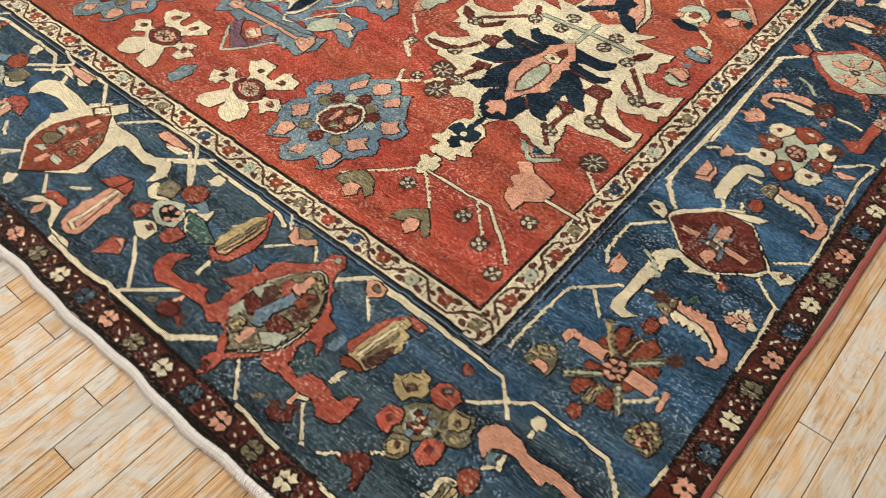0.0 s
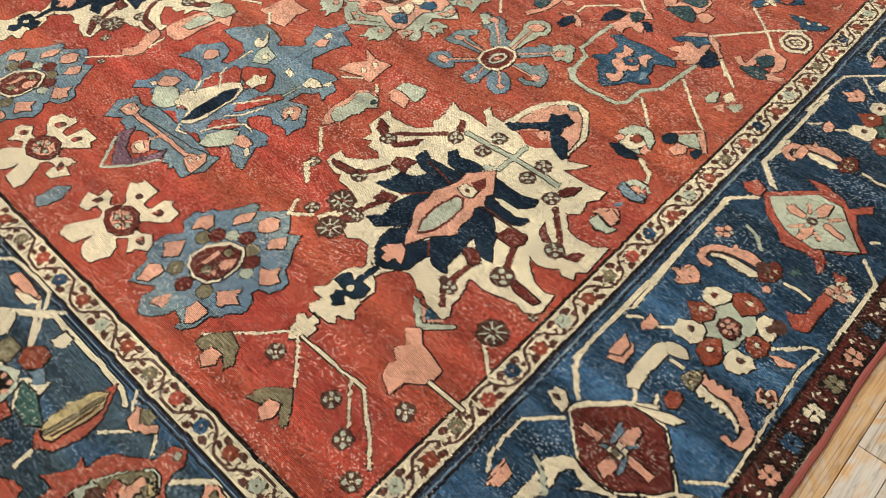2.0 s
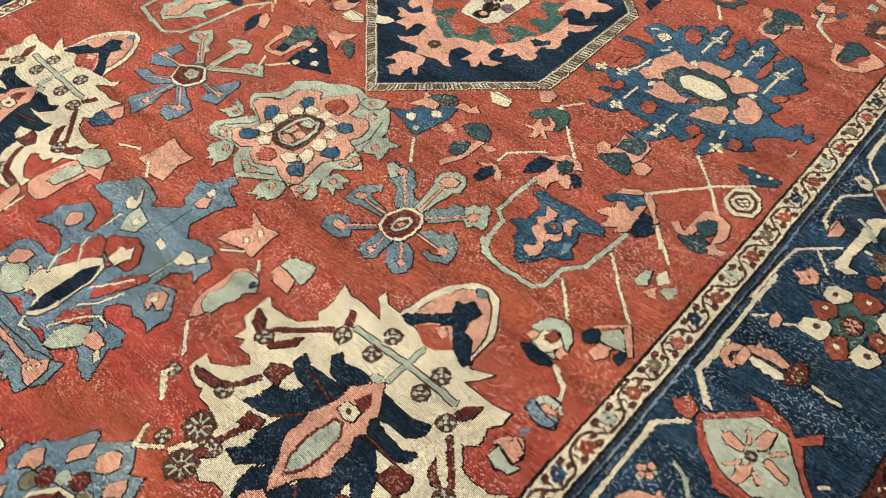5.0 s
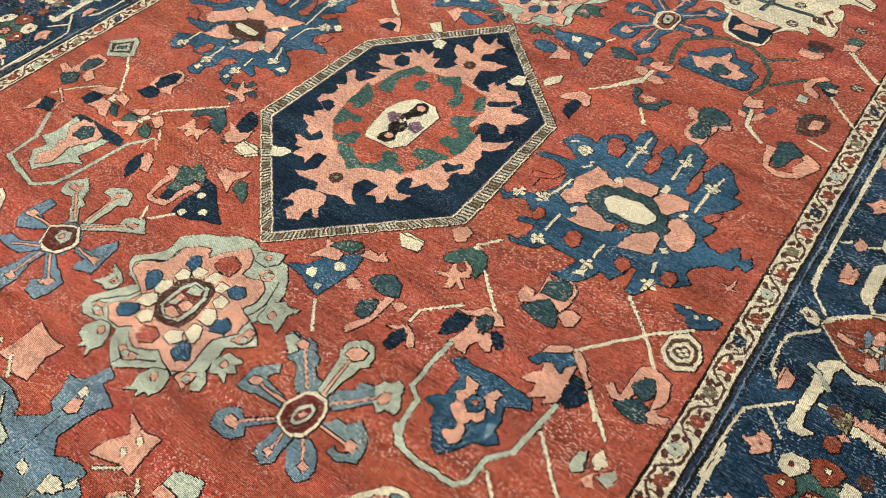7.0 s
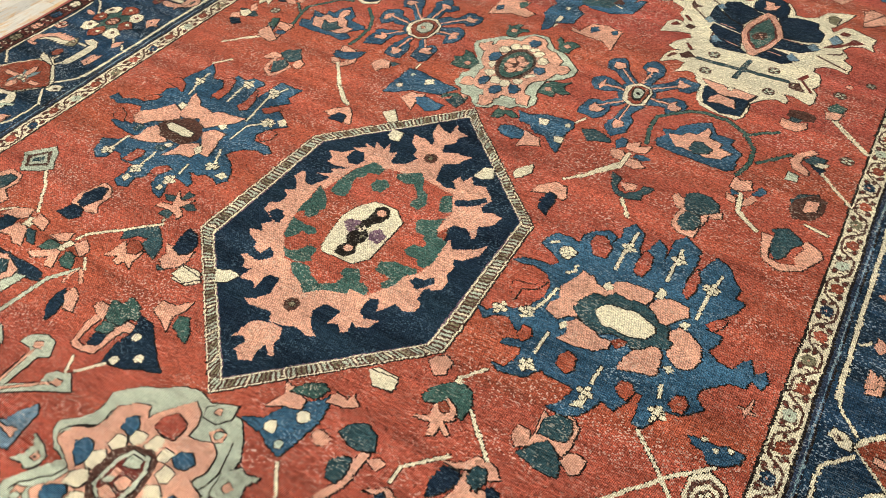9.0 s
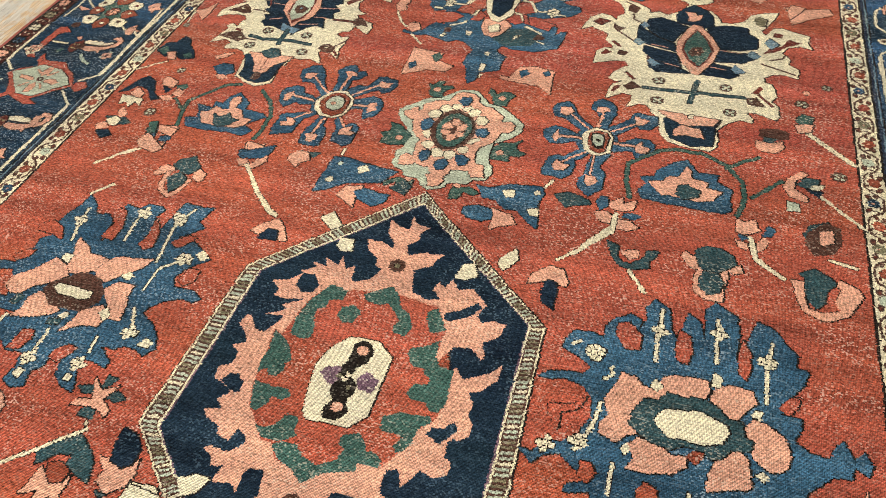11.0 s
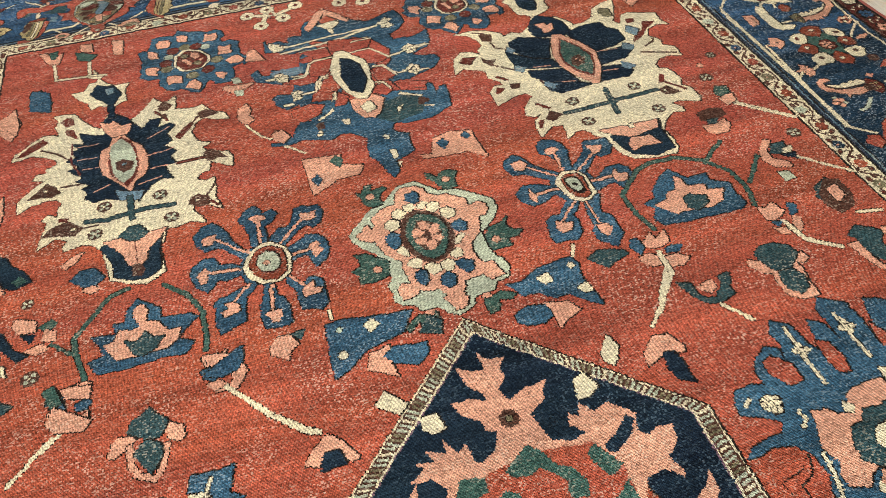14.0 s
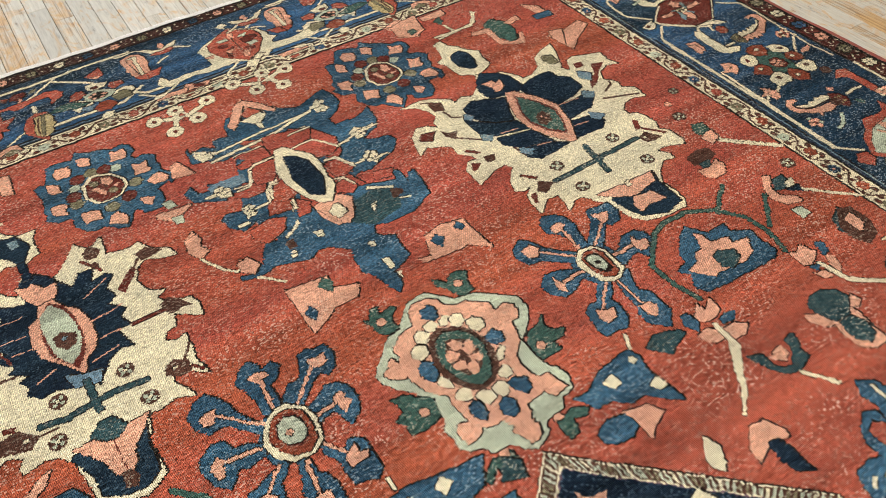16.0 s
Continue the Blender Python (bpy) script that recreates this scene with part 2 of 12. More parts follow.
GB.inputs["Roughness"].default_value = 0.95


# ---- building helpers ----
def mesh_object(name, verts, faces, material, parent=None, label="", kind=""):
    me = bpy.data.meshes.new(name)
    me.from_pydata(verts, [], faces)
    me.materials.append(material)
    ob = new(name, me)
    if parent is not None:
        ob.parent = parent
    return tagged(ob, label=label, kind=kind)


def box_data(x0, x1, y0, y1, z0, z1):
    v = [(x, y, z) for z in (z0, z1) for x, y in ((x0, y0), (x1, y0), (x1, y1), (x0, y1))]
    f = [(3, 2, 1, 0), (4, 5, 6, 7), (0, 1, 5, 4), (1, 2, 6, 5), (2, 3, 7, 6), (3, 0, 4, 7)]
    return v, f


def box(name, x0, x1, y0, y1, z0, z1, material, parent=None, label="", kind=""):
    return mesh_object(name, *box_data(x0, x1, y0, y1, z0, z1), material, parent, label, kind)


# ---- the room that closes the place ----
X0, X1, Y0, Y1, TOP = -7.0, 3.6, -3.2, 9.4, 3.2
box("wall_south", X0, X1, Y0 - 0.2, Y0, 0, TOP, PLASTER, None, "plain white plastered wall", "structure")
box("wall_west", X0 - 0.2, X0, Y0 - 0.2, Y1 + 0.2, 0, TOP, PLASTER, None, "plain white plastered wall", "structure")
box("wall_east", X1, X1 + 0.2, Y0 - 0.2, Y1 + 0.2, 0, TOP, PLASTER, None, "plain white plastered wall", "structure")
box("ceiling", X0 - 0.2, X1 + 0.2, Y0 - 0.2, Y1 + 0.2, TOP, TOP + 0.2, PLASTER, None, "plain white ceiling", "structure")
wv, wf = [], []
for part_ in ((X0, -5.0, 0, TOP), (0.0, X1, 0, TOP), (-5.0, 0.0, 0, 0.8), (-5.0, 0.0, 2.7, TOP)):
    v, f = box_data(part_[0], part_[1], Y1, Y1 + 0.2, part_[2], part_[3])
    wf += [tuple(i + len(wv) for i in q) for q in f]
    wv += v
mesh_object("wall_north", wv, wf, PLASTER, None, "plain white wall with a wide window opening", "structure")


# ---- the rug ----
def world_of(u, v, z=0.0):
    return (MID_X + u, MID_Y + v, z)


def taper(u, v):
    """The rug is widest a little before its middle and narrows towards its far end."""
    return u * (1.0 - 0.011 * v if v > -0.4 else 1.0044 + 0.0030 * (v + 0.4))


def steps(pts, gap, closed=True):
    """Walk along an outline in even short steps."""
    out = []
    n = len(pts)
    for i in range(n if closed else n - 1):
        a, b = pts[i], pts[(i + 1) % n]
        k = max(1, round(math.hypot(b[0] - a[0], b[1] - a[1]) / gap))
        out += [(a[0] + (b[0] - a[0]) * j / k, a[1] + (b[1] - a[1]) * j / k) for j in range(k)]
    if not closed:
        out.append(pts[-1])
    return out


RNG = random.Random(7)


class Cartoon:
    """The drawing of one woven figure, on the weaver's grid: areas, mirrored halves, lines and dots, in the order of weaving."""

    def __init__(self):
        self.shapes = []

    def area(self, colour, pts, outline=0.004, sort="patch"):
        self.shapes.append((colour, [(float(x), float(y)) for x, y in pts], outline, sort))

    def half(self, colour, pts, outline=0.004):
        self.area(colour, list(pts) + [(-x, y) for x, y in reversed(pts) if x != 0], outline)

    def line(self, colour, width, pts, outline=0.0025):
        w = width * 0.001 / GRID / 2
        left, right = [], []
        for i, p in enumerate(pts):
            a, b = pts[max(i - 1, 0)], pts[min(i + 1, len(pts) - 1)]
            dx, dy = b[0] - a[0], b[1] - a[1]
            l = math.hypot(dx, dy) or 1.0
            k = w
            if 0 < i < len(pts) - 1:
                ex, ey = p[0] - a[0], p[1] - a[1]
                e = math.hypot(ex, ey) or 1.0
                k = w / max(0.5, (ex * dx + ey * dy) / (e * l))
            left.append((p[0] - dy / l * k, p[1] + dx / l * k))
            right.append((p[0] + dy / l * k, p[1] - dx / l * k))
        self.area(colour, right + left[::-1], outline, "stem")

    def dots(self, colour, r, pts, sides=7, outline=0.003):
        for x, y in pts:
            turn = RNG.random()
            self.area(colour, [(x + r * math.cos(2 * math.pi * (i + turn) / sides), y + r * math.sin(2 * math.pi * (i + turn) / sides)) for i in range(sides)], outline, "spot")

    def buds(self, pts):
        """Clusters of four small cream buds on a stem."""
        for x, y in pts:
            self.dots("cream", 1.5, [(x - 2.9, y + 0.6), (x + 2.9, y - 0.4), (x + 0.4, y + 3.0), (x - 0.3, y - 3.0)], 6, 0.002)

    def eyes(self, r, pts):
        """Small round brown flowers with four pale petals."""
        for x, y in pts:
            self.dots("brown", r, [(x, y)], 9)
            self.dots("mint", r * 0.27, [(x + r * 0.52 * math.cos(a), y + r * 0.52 * math.sin(a)) for a in (0.8, 2.4, 3.9, 5.5)], 5, 0.0)
            self.dots("cream", r * 0.16, [(x, y)], 5, 0.0)


FIGURES = []


def weave(name, draw, u, v, fu=1, fv=1, label="", swap=None, turn=0.0, size=1.0):
    """Queue a figure of the rug at (u, v), mirrored by fu and fv, with colours swapped as told."""
    k = Cartoon()
    draw(k)
    c, s = math.cos(radians(turn)) * size, math.sin(radians(turn)) * size
    shapes = []
    for colour, pts, outline, sort in k.shapes:
        q = [(fu * x * GRID, fv * y * GRID) for x, y in pts]
        q = [(u + x * c - y * s, v + x * s + y * c) for x, y in q]
        shapes.append(((swap or {}).get(colour, colour), q, outline, sort))
    FIGURES.append((name, label, shapes))


# figures drawn on the weaver's grid, from each figure's own middle
def draw_palm_near(k):
    k.area("cream", [(-48.5, -40), (-45.5, -32.5), (-42, -21), (-43.5, -17), (-48, -17.5), (-51.5, -16), (-59, -15.5), (-61.5, -12), (-64, -13.5),
           (-74.5, -11), (-75.5, -6.5), (-75, 0), (-69, -2), (-60.5, 3.5), (-55, 10), (-58.5, 13), (-66, 12.5), (-68, 17.5), (-72.5, 14.5), (-72.5,
           21.5), (-79, 25), (-79, 32.5), (-78.5, 41.5), (-73, 38), (-62.5, 39), (-57, 40.5), (-50, 48), (-54, 51), (-52.5, 55), (-53, 60.5), (-56,
           71), (-48, 68), (-41, 69), (-28, 68), (-34.5, 74.5), (-38.5, 76.5), (-37.5, 82), (-32, 77), (-24, 77), (-23, 82.5), (-21.5, 95.5), (-18.5,
           104), (-9, 116), (-1, 118.5), (6.5, 115.5), (15.5, 104), (19, 96.5), (19, 82), (21.5, 76.5), (32.5, 82), (29, 76), (24, 70), (32, 70),
           (42.5, 70), (50, 72), (50.5, 65.5), (46.5, 59.5), (48, 56.5), (49, 50.5), (44, 46.5), (51, 38.5), (58, 36.5), (67, 38.5), (73, 42.5),
           (73.5, 33), (74, 23), (70, 19.5), (72, 15.5), (66.5, 13.5), (63.5, 16), (58, 12), (54, 11.5), (47.5, 12.5), (53, 7), (59.5, 1.5), (66.5,
           0), (71, 2), (72, -8.5), (71.5, -11.5), (66.5, -15), (61, -13.5), (54.5, -14), (50, -16.5), (42.5, -18), (40, -17), (35, -17.5), (35.5,
           -19.5), (37, -23), (39, -29.5), (39.5, -35), (43, -40), (42, -42.5), (37.5, -43.5), (29.5, -42), (24.5, -38), (21.5, -39), (16.5, -35.5),
           (12, -34.5), (6.5, -36.5), (2, -43), (1, -47), (-5, -46.5), (-10.5, -41.5), (-16, -35.5), (-21.5, -36), (-26.5, -39.5), (-31.5, -37.5),
           (-36, -40.5), (-44, -42.5)])
    k.area("cream", [(-3, -43.5), (-2.5, -46.5), (3.5, -49), (7, -52.5), (7, -61), (8, -67), (12, -70), (8.5, -73), (3.5, -74), (6.5, -77.5), (3.5,
           -80), (-1, -80), (-7, -81), (-10.5, -79), (-9, -76), (-8.5, -72.5), (-14.5, -72.5), (-16, -70.5), (-11.5, -65.5), (-12.5, -62), (-13,
           -55.5), (-10.5, -50), (-7, -48.5), (-7, -42.5)])
    k.area("cream", [(-3, -98), (-4, -93.5), (-6.5, -93.5), (-6.5, -89.5), (-9.5, -86.5), (-7.5, -83.5), (-4, -85), (-4, -81.5), (1.5, -82), (0.5,
           -85), (3.5, -85), (3.5, -90.5), (2.5, -94)])
    k.area("navy", [(-12, -58), (-9.5, -54), (-5, -55.5), (-1.5, -53.5), (4, -54), (5.5, -58.5), (3.5, -62.5), (-0.5, -63), (-1.5, -65.5), (1.5, -68),
           (-1.5, -71.5), (-6, -69.5), (-6, -65.5), (-4, -62.5), (-8.5, -62), (-11.5, -62)])
    k.line("navy", 14, [(-3, -54), (-2, -41.5)])
    k.dots("cream", 2, [(-2.5, -59.5)])
    k.area("pink", [(-16.5, 77.5), (-18.5, 86.5), (-17, 96.5), (-11, 108.5), (-0.5, 115), (7.5, 108), (15.5, 96), (17, 82.5), (12, 79.5), (2, 78),
           (-7, 75)], 0.003)
    k.area("red", [(-13.5, 77.5), (-3, 87), (9.5, 79.5), (2.5, 73), (-4, 72)], 0.0)
    k.area("pink", [(-5, 82.5), (-3, 86.5), (2.5, 84), (0.5, 80)])
    k.area("navy", [(-23, 77), (-19.5, 81.5), (-11.5, 87.5), (-5.5, 94.5), (-8.5, 101.5), (-5.5, 101.5), (-1.5, 106.5), (5.5, 103), (4, 96), (6,
           89.5), (12.5, 88), (19.5, 78.5), (18, 75.5), (9, 79), (-0.5, 89.5), (-9, 84.5), (-15.5, 76.5)])
    k.area("slate", [(-6, 113.5), (-2, 115.5), (1, 113.5), (-1.5, 110)])
    k.area("navy", [(-18, 9), (-15, 24), (-12.5, 33.5), (-3, 44), (4, 39), (9.5, 30), (15, 28), (13, 19.5), (12.5, 12), (11.5, -2), (2.5, -11.5), (-2,
           -22), (-7, -19), (-12, -10.5), (-17, -1.5)])
    k.area("navy", [(-41, 24), (-41, 31.5), (-35.5, 29), (-24, 29.5), (-13.5, 30.5), (-14, 25), (-19, 20), (-32.5, 20)])
    k.area("navy", [(-31, 39.5), (-28.5, 43.5), (-24, 39.5), (-15, 42.5), (-8.5, 42.5), (-8.5, 38), (-12, 33), (-15.5, 31), (-25, 32.5)])
    k.area("navy", [(-43.5, -3.5), (-39.5, 3), (-38.5, 10), (-31.5, 12.5), (-27, 20.5), (-19.5, 22.5), (-13, 22), (-13.5, 14.5), (-20, 7), (-27, 0.5),
           (-34, -2)])
    k.area("navy", [(-30, -23), (-24.5, -17), (-26, -8), (-22.5, 4), (-17.5, 9.5), (-14, 3.5), (-16.5, -2.5), (-12, -8.5), (-10.5, -14), (-17, -20.5),
           (-22, -24.5)])
    k.area("navy", [(1, 41.5), (6, 41), (13, 40.5), (20, 40.5), (27.5, 44.5), (29, 38.5), (23.5, 32.5), (14.5, 32.5), (7.5, 31.5)])
    k.area("navy", [(-11.5, -35), (-14.5, -28.5), (-15, -21), (-9, -14), (-3, -21.5), (-1.5, -24), (3.5, -14.5), (7.5, -17), (10.5, -21), (9.5, -28),
           (9.5, -33.5), (2, -39.5), (-3.5, -42)])
    k.area("navy", [(4.5, -12.5), (11, -1.5), (10.5, 6), (13.5, 9.5), (18.5, 4), (19.5, -2.5), (21, -10.5), (21.5, -19), (24.5, -23), (18, -23.5),
           (13, -21.5)])
    k.area("navy", [(7.5, 15), (7.5, 21), (11, 22), (18.5, 19), (27.5, 10.5), (30.5, 4), (36, -2.5), (32.5, -3.5), (24.5, -1.5), (14.5, 8)])
    k.area("navy", [(7, 20), (7.5, 24.5), (14, 28), (19, 27.5), (27, 27), (33, 30.5), (32, 24.5), (28, 22), (20, 21), (11.5, 20.5)])
    k.area("pink", [(-9, -33.5), (-8.5, -29), (-3.5, -24), (0.5, -25.5), (3.5, -30), (5, -33.5), (0.5, -32.5), (-1, -37), (-5, -37), (-5, -33)])
    k.line("maroon", 4, [(4.5, -13.5), (11.5, -21)])
    k.line("maroon", 4, [(9.5, 22.5), (23, 21), (29, 21)])
    k.line("maroon", 4, [(-28, -0.5), (-17.5, 9.5)])
    k.line("maroon", 4, [(-33.5, 27), (-13, 22)])
    k.area("pink", [(-2.5, -23.5), (-6, -19.5), (-8.5, -12), (-14, -5.5), (-16, -0.5), (-15, 6), (-16.5, 11.5), (-13, 20), (-11, 28), (-12.5, 33.5),
           (-6, 41), (-2.5, 44.5), (4, 37), (7.5, 31.5), (6, 27.5), (10, 23), (7, 18.5), (10, 12), (9, 4.5), (12, -1.5), (7, -7), (2.5, -12), (0.5,
           -17)])
    k.area("maroon", [(-2.5, -15), (-8, -6.5), (-9, 4.5), (-6, 18.5), (-1, 19.5), (3, 14), (4, 2.5), (2.5, -8)], 0.0)
    k.area("mint", [(-3, -13), (-6.5, -6), (-7.5, 4.5), (-5, 17), (-1.5, 18), (2, 13.5), (2.5, 3), (1, -7)], 0.0)
    k.area("maroon", [(-6, 30), (-2.5, 37.5), (2, 32.5), (1.5, 26.5)], 0.0)
    k.area("cream", [(-8.5, 22.5), (-7.5, 27.5), (-2.5, 28), (1.5, 27), (1.5, 22), (-3, 20.5)])
    k.dots("brown", 1.6, [(-3.5, 24.5)])
    k.line("mint", 14, [(-34, 57), (-1, 59), (29.5, 59.5)])
    k.line("mint", 14, [(-1.5, 71), (-1.5, 59), (-1.5, 45.5)])
    k.area("mint", [(-9.5, 43), (-8, 46.5), (-4.5, 46), (-4.5, 43), (-6.5, 41.5)])
    k.line("maroon", 12, [(-62.5, 29), (-51.5, 39), (-41, 49.5)])
    k.area("maroon", [(-73.5, 26), (-77.5, 33), (-69.5, 31), (-66, 26.5), (-68, 24)])
    k.area("maroon", [(-59.5, 22.5), (-53, 30), (-48.5, 37), (-47.5, 31), (-55, 22)])
    k.area("maroon", [(-39, 55), (-43, 62.5), (-39.5, 63), (-35, 56)])
    k.eyes(5, [(-62.5, 24), (-35.5, 50), (-17, 66), (-17.5, 52), (14.5, 65), (13.5, 52.5), (-53.5, -6), (32, 49.5)])
    k.line("maroon", 13, [(-55.5, -5), (-50, 1.5), (-46, 10)])
    k.area("maroon", [(-74, -8.5), (-69.5, -6), (-57, -4.5), (-58, -8.5), (-67, -10)])
    k.area("maroon", [(-47, 12), (-48.5, 17), (-43.5, 20.5), (-38, 21.5), (-39, 15.5), (-37, 11), (-42.5, 11.5)])
    k.line("maroon", 13, [(-35.5, -23.5), (-33, -14.5), (-28.5, -5.5)])
    k.area("maroon", [(-36, -12), (-36.5, -5.5), (-28, -3.5), (-26.5, -8)])
    k.area("maroon", [(-46, -39), (-39, -31), (-31.5, -26), (-31, -29), (-42, -39)])
    k.eyes(3.6, [(-38.5, -26.5), (-33, -26.5)])
    k.area("maroon", [(31.5, 55.5), (33.5, 61.5), (38.5, 66), (38.5, 59), (35.5, 54)])
    k.line("maroon", 13, [(37, 46), (45, 38), (53.5, 29)])
    k.area("maroon", [(41, 28), (40, 33.5), (45, 29), (50, 26.5), (46.5, 24)])
    k.eyes(5.4, [(54.5, 23.5)])
    k.area("maroon", [(59.5, 23.5), (63, 29), (67, 32.5), (67, 25.5), (62, 23)])
    k.area("maroon", [(27, 11.5), (29, 21), (39, 21), (41, 15.5), (37.5, 11), (32, 10.5)])
    k.line("maroon", 14, [(38.5, 11.5), (43.5, 0)])
    k.area("maroon", [(48.5, -4.5), (52, -3), (68.5, -5.5), (66.5, -9), (57.5, -9)])
    k.eyes(6.5, [(46, -6)])
    k.area("maroon", [(22, -8.5), (20.5, -4.5), (27.5, -2.5), (32.5, -6.5), (31, -11.5), (27, -10.5)])
    k.line("maroon", 14, [(29.5, -11.5), (29.5, -25)])
    k.line("maroon", 11, [(26, -26.5), (37, -38)])
    k.eyes(4.4, [(31.5, -28)])
    k.dots("brown", 2.4, [(26, -26.5)])
    k.area("red", [(67.5, -15), (70, -13.5), (74.5, -13), (75.5, -15)], 0.0)
    k.eyes(2.6, [(71.5, -14.5)])


def draw_pink_tulip(k):
    k.area("pink", [(8, -19), (-1, -14), (-3, -8), (-1, -5), (-7, -1), (-4, 4), (-11, 10), (-5, 15), (1, 9), (6, 8), (17, 5), (17, -4), (9, -11)])


def draw_bud_frame(k):
    k.area("mint", [(-13.5, 2), (-10.5, 2.5), (-2.5, -5.5), (0, -6), (12, 3), (13, 1.5), (3, -8), (-1.5, -9), (-8, -4)])
    k.area("pink", [(-8, 0.5), (-4.5, 0.5), (-1, -3.5), (6.5, 2), (6, 0), (-0.5, -5.5)])
    k.area("blue", [(-4, -0.5), (-4, 2), (1.5, 1.5), (3, 0), (-0.5, -3.5)])


def draw_cross_flower_b(k):
    k.area("cream", [(-16, -26), (-18, -22), (-16, -17.5), (-12, -11), (-9.5, -7), (-12, -3.5), (-18, -3), (-19, -9.5), (-24.5, -9.5), (-30, -1),
           (-23, 1), (-24, 6.5), (-19, 6), (-14, 1.5), (-9, 5), (-8.5, 8), (-14.5, 12), (-19.5, 18), (-15.5, 20), (-15.5, 24), (-7.5, 24), (-3.5,
           24.5), (-2.5, 19.5), (-2, 14), (3, 13.5), (5, 17), (4.5, 23), (9, 25.5), (10.5, 23), (18.5, 22.5), (18, 19), (20, 16.5), (15, 11.5), (9,
           8), (7.5, 5.5), (10.5, 1.5), (15, 2), (20, 5), (26, 1), (26.5, -2.5), (21.5, -5.5), (21, -10.5), (13, -4), (8.5, -7.5), (13.5, -11.5),
           (16.5, -17), (13.5, -22.5), (13, -25.5), (7, -26), (2.5, -24.5), (-0.5, -21.5), (-1.5, -14), (-3, -18.5), (-5, -24.5), (-9.5, -25.5)])
    k.area("maroon", [(-6.5, -6), (-11.5, -2), (-11, 3), (-4.5, 8.5), (3, 8.5), (9, 5), (11.5, -1), (8, -6), (2, -8.5)])
    k.area("pink", [(-4.5, -4), (-8, -0.5), (-7, 3.5), (-1.5, 6), (4, 4.5), (7.5, 0), (4.5, -4.5), (0.5, -5.5)], 0.0)
    k.line("brown", 4, [(-3.5, -3.5), (4.5, 4)])
    k.line("brown", 4, [(-6, 4), (5.5, -3.5)])
    k.line("brown", 4, [(-7, 0), (7.5, 0)])
    k.dots("mint", 1.4, [(-4, -0.5), (0, 3.5), (1.5, -3.5), (5, 0.5)])
    k.area("red", [(-8.5, 14), (-9.5, 16.5), (-5.5, 17), (-5.5, 14)])
    k.area("red", [(8, 14.5), (8.5, 17), (12, 17.5), (12, 14.5)])
    k.area("red", [(-23, -3.5), (-22, 0.5), (-19, 0.5), (-20, -2.5)])
    k.area("red", [(16.5, -2), (17.5, 1), (21.5, -0.5), (20.5, -3)])


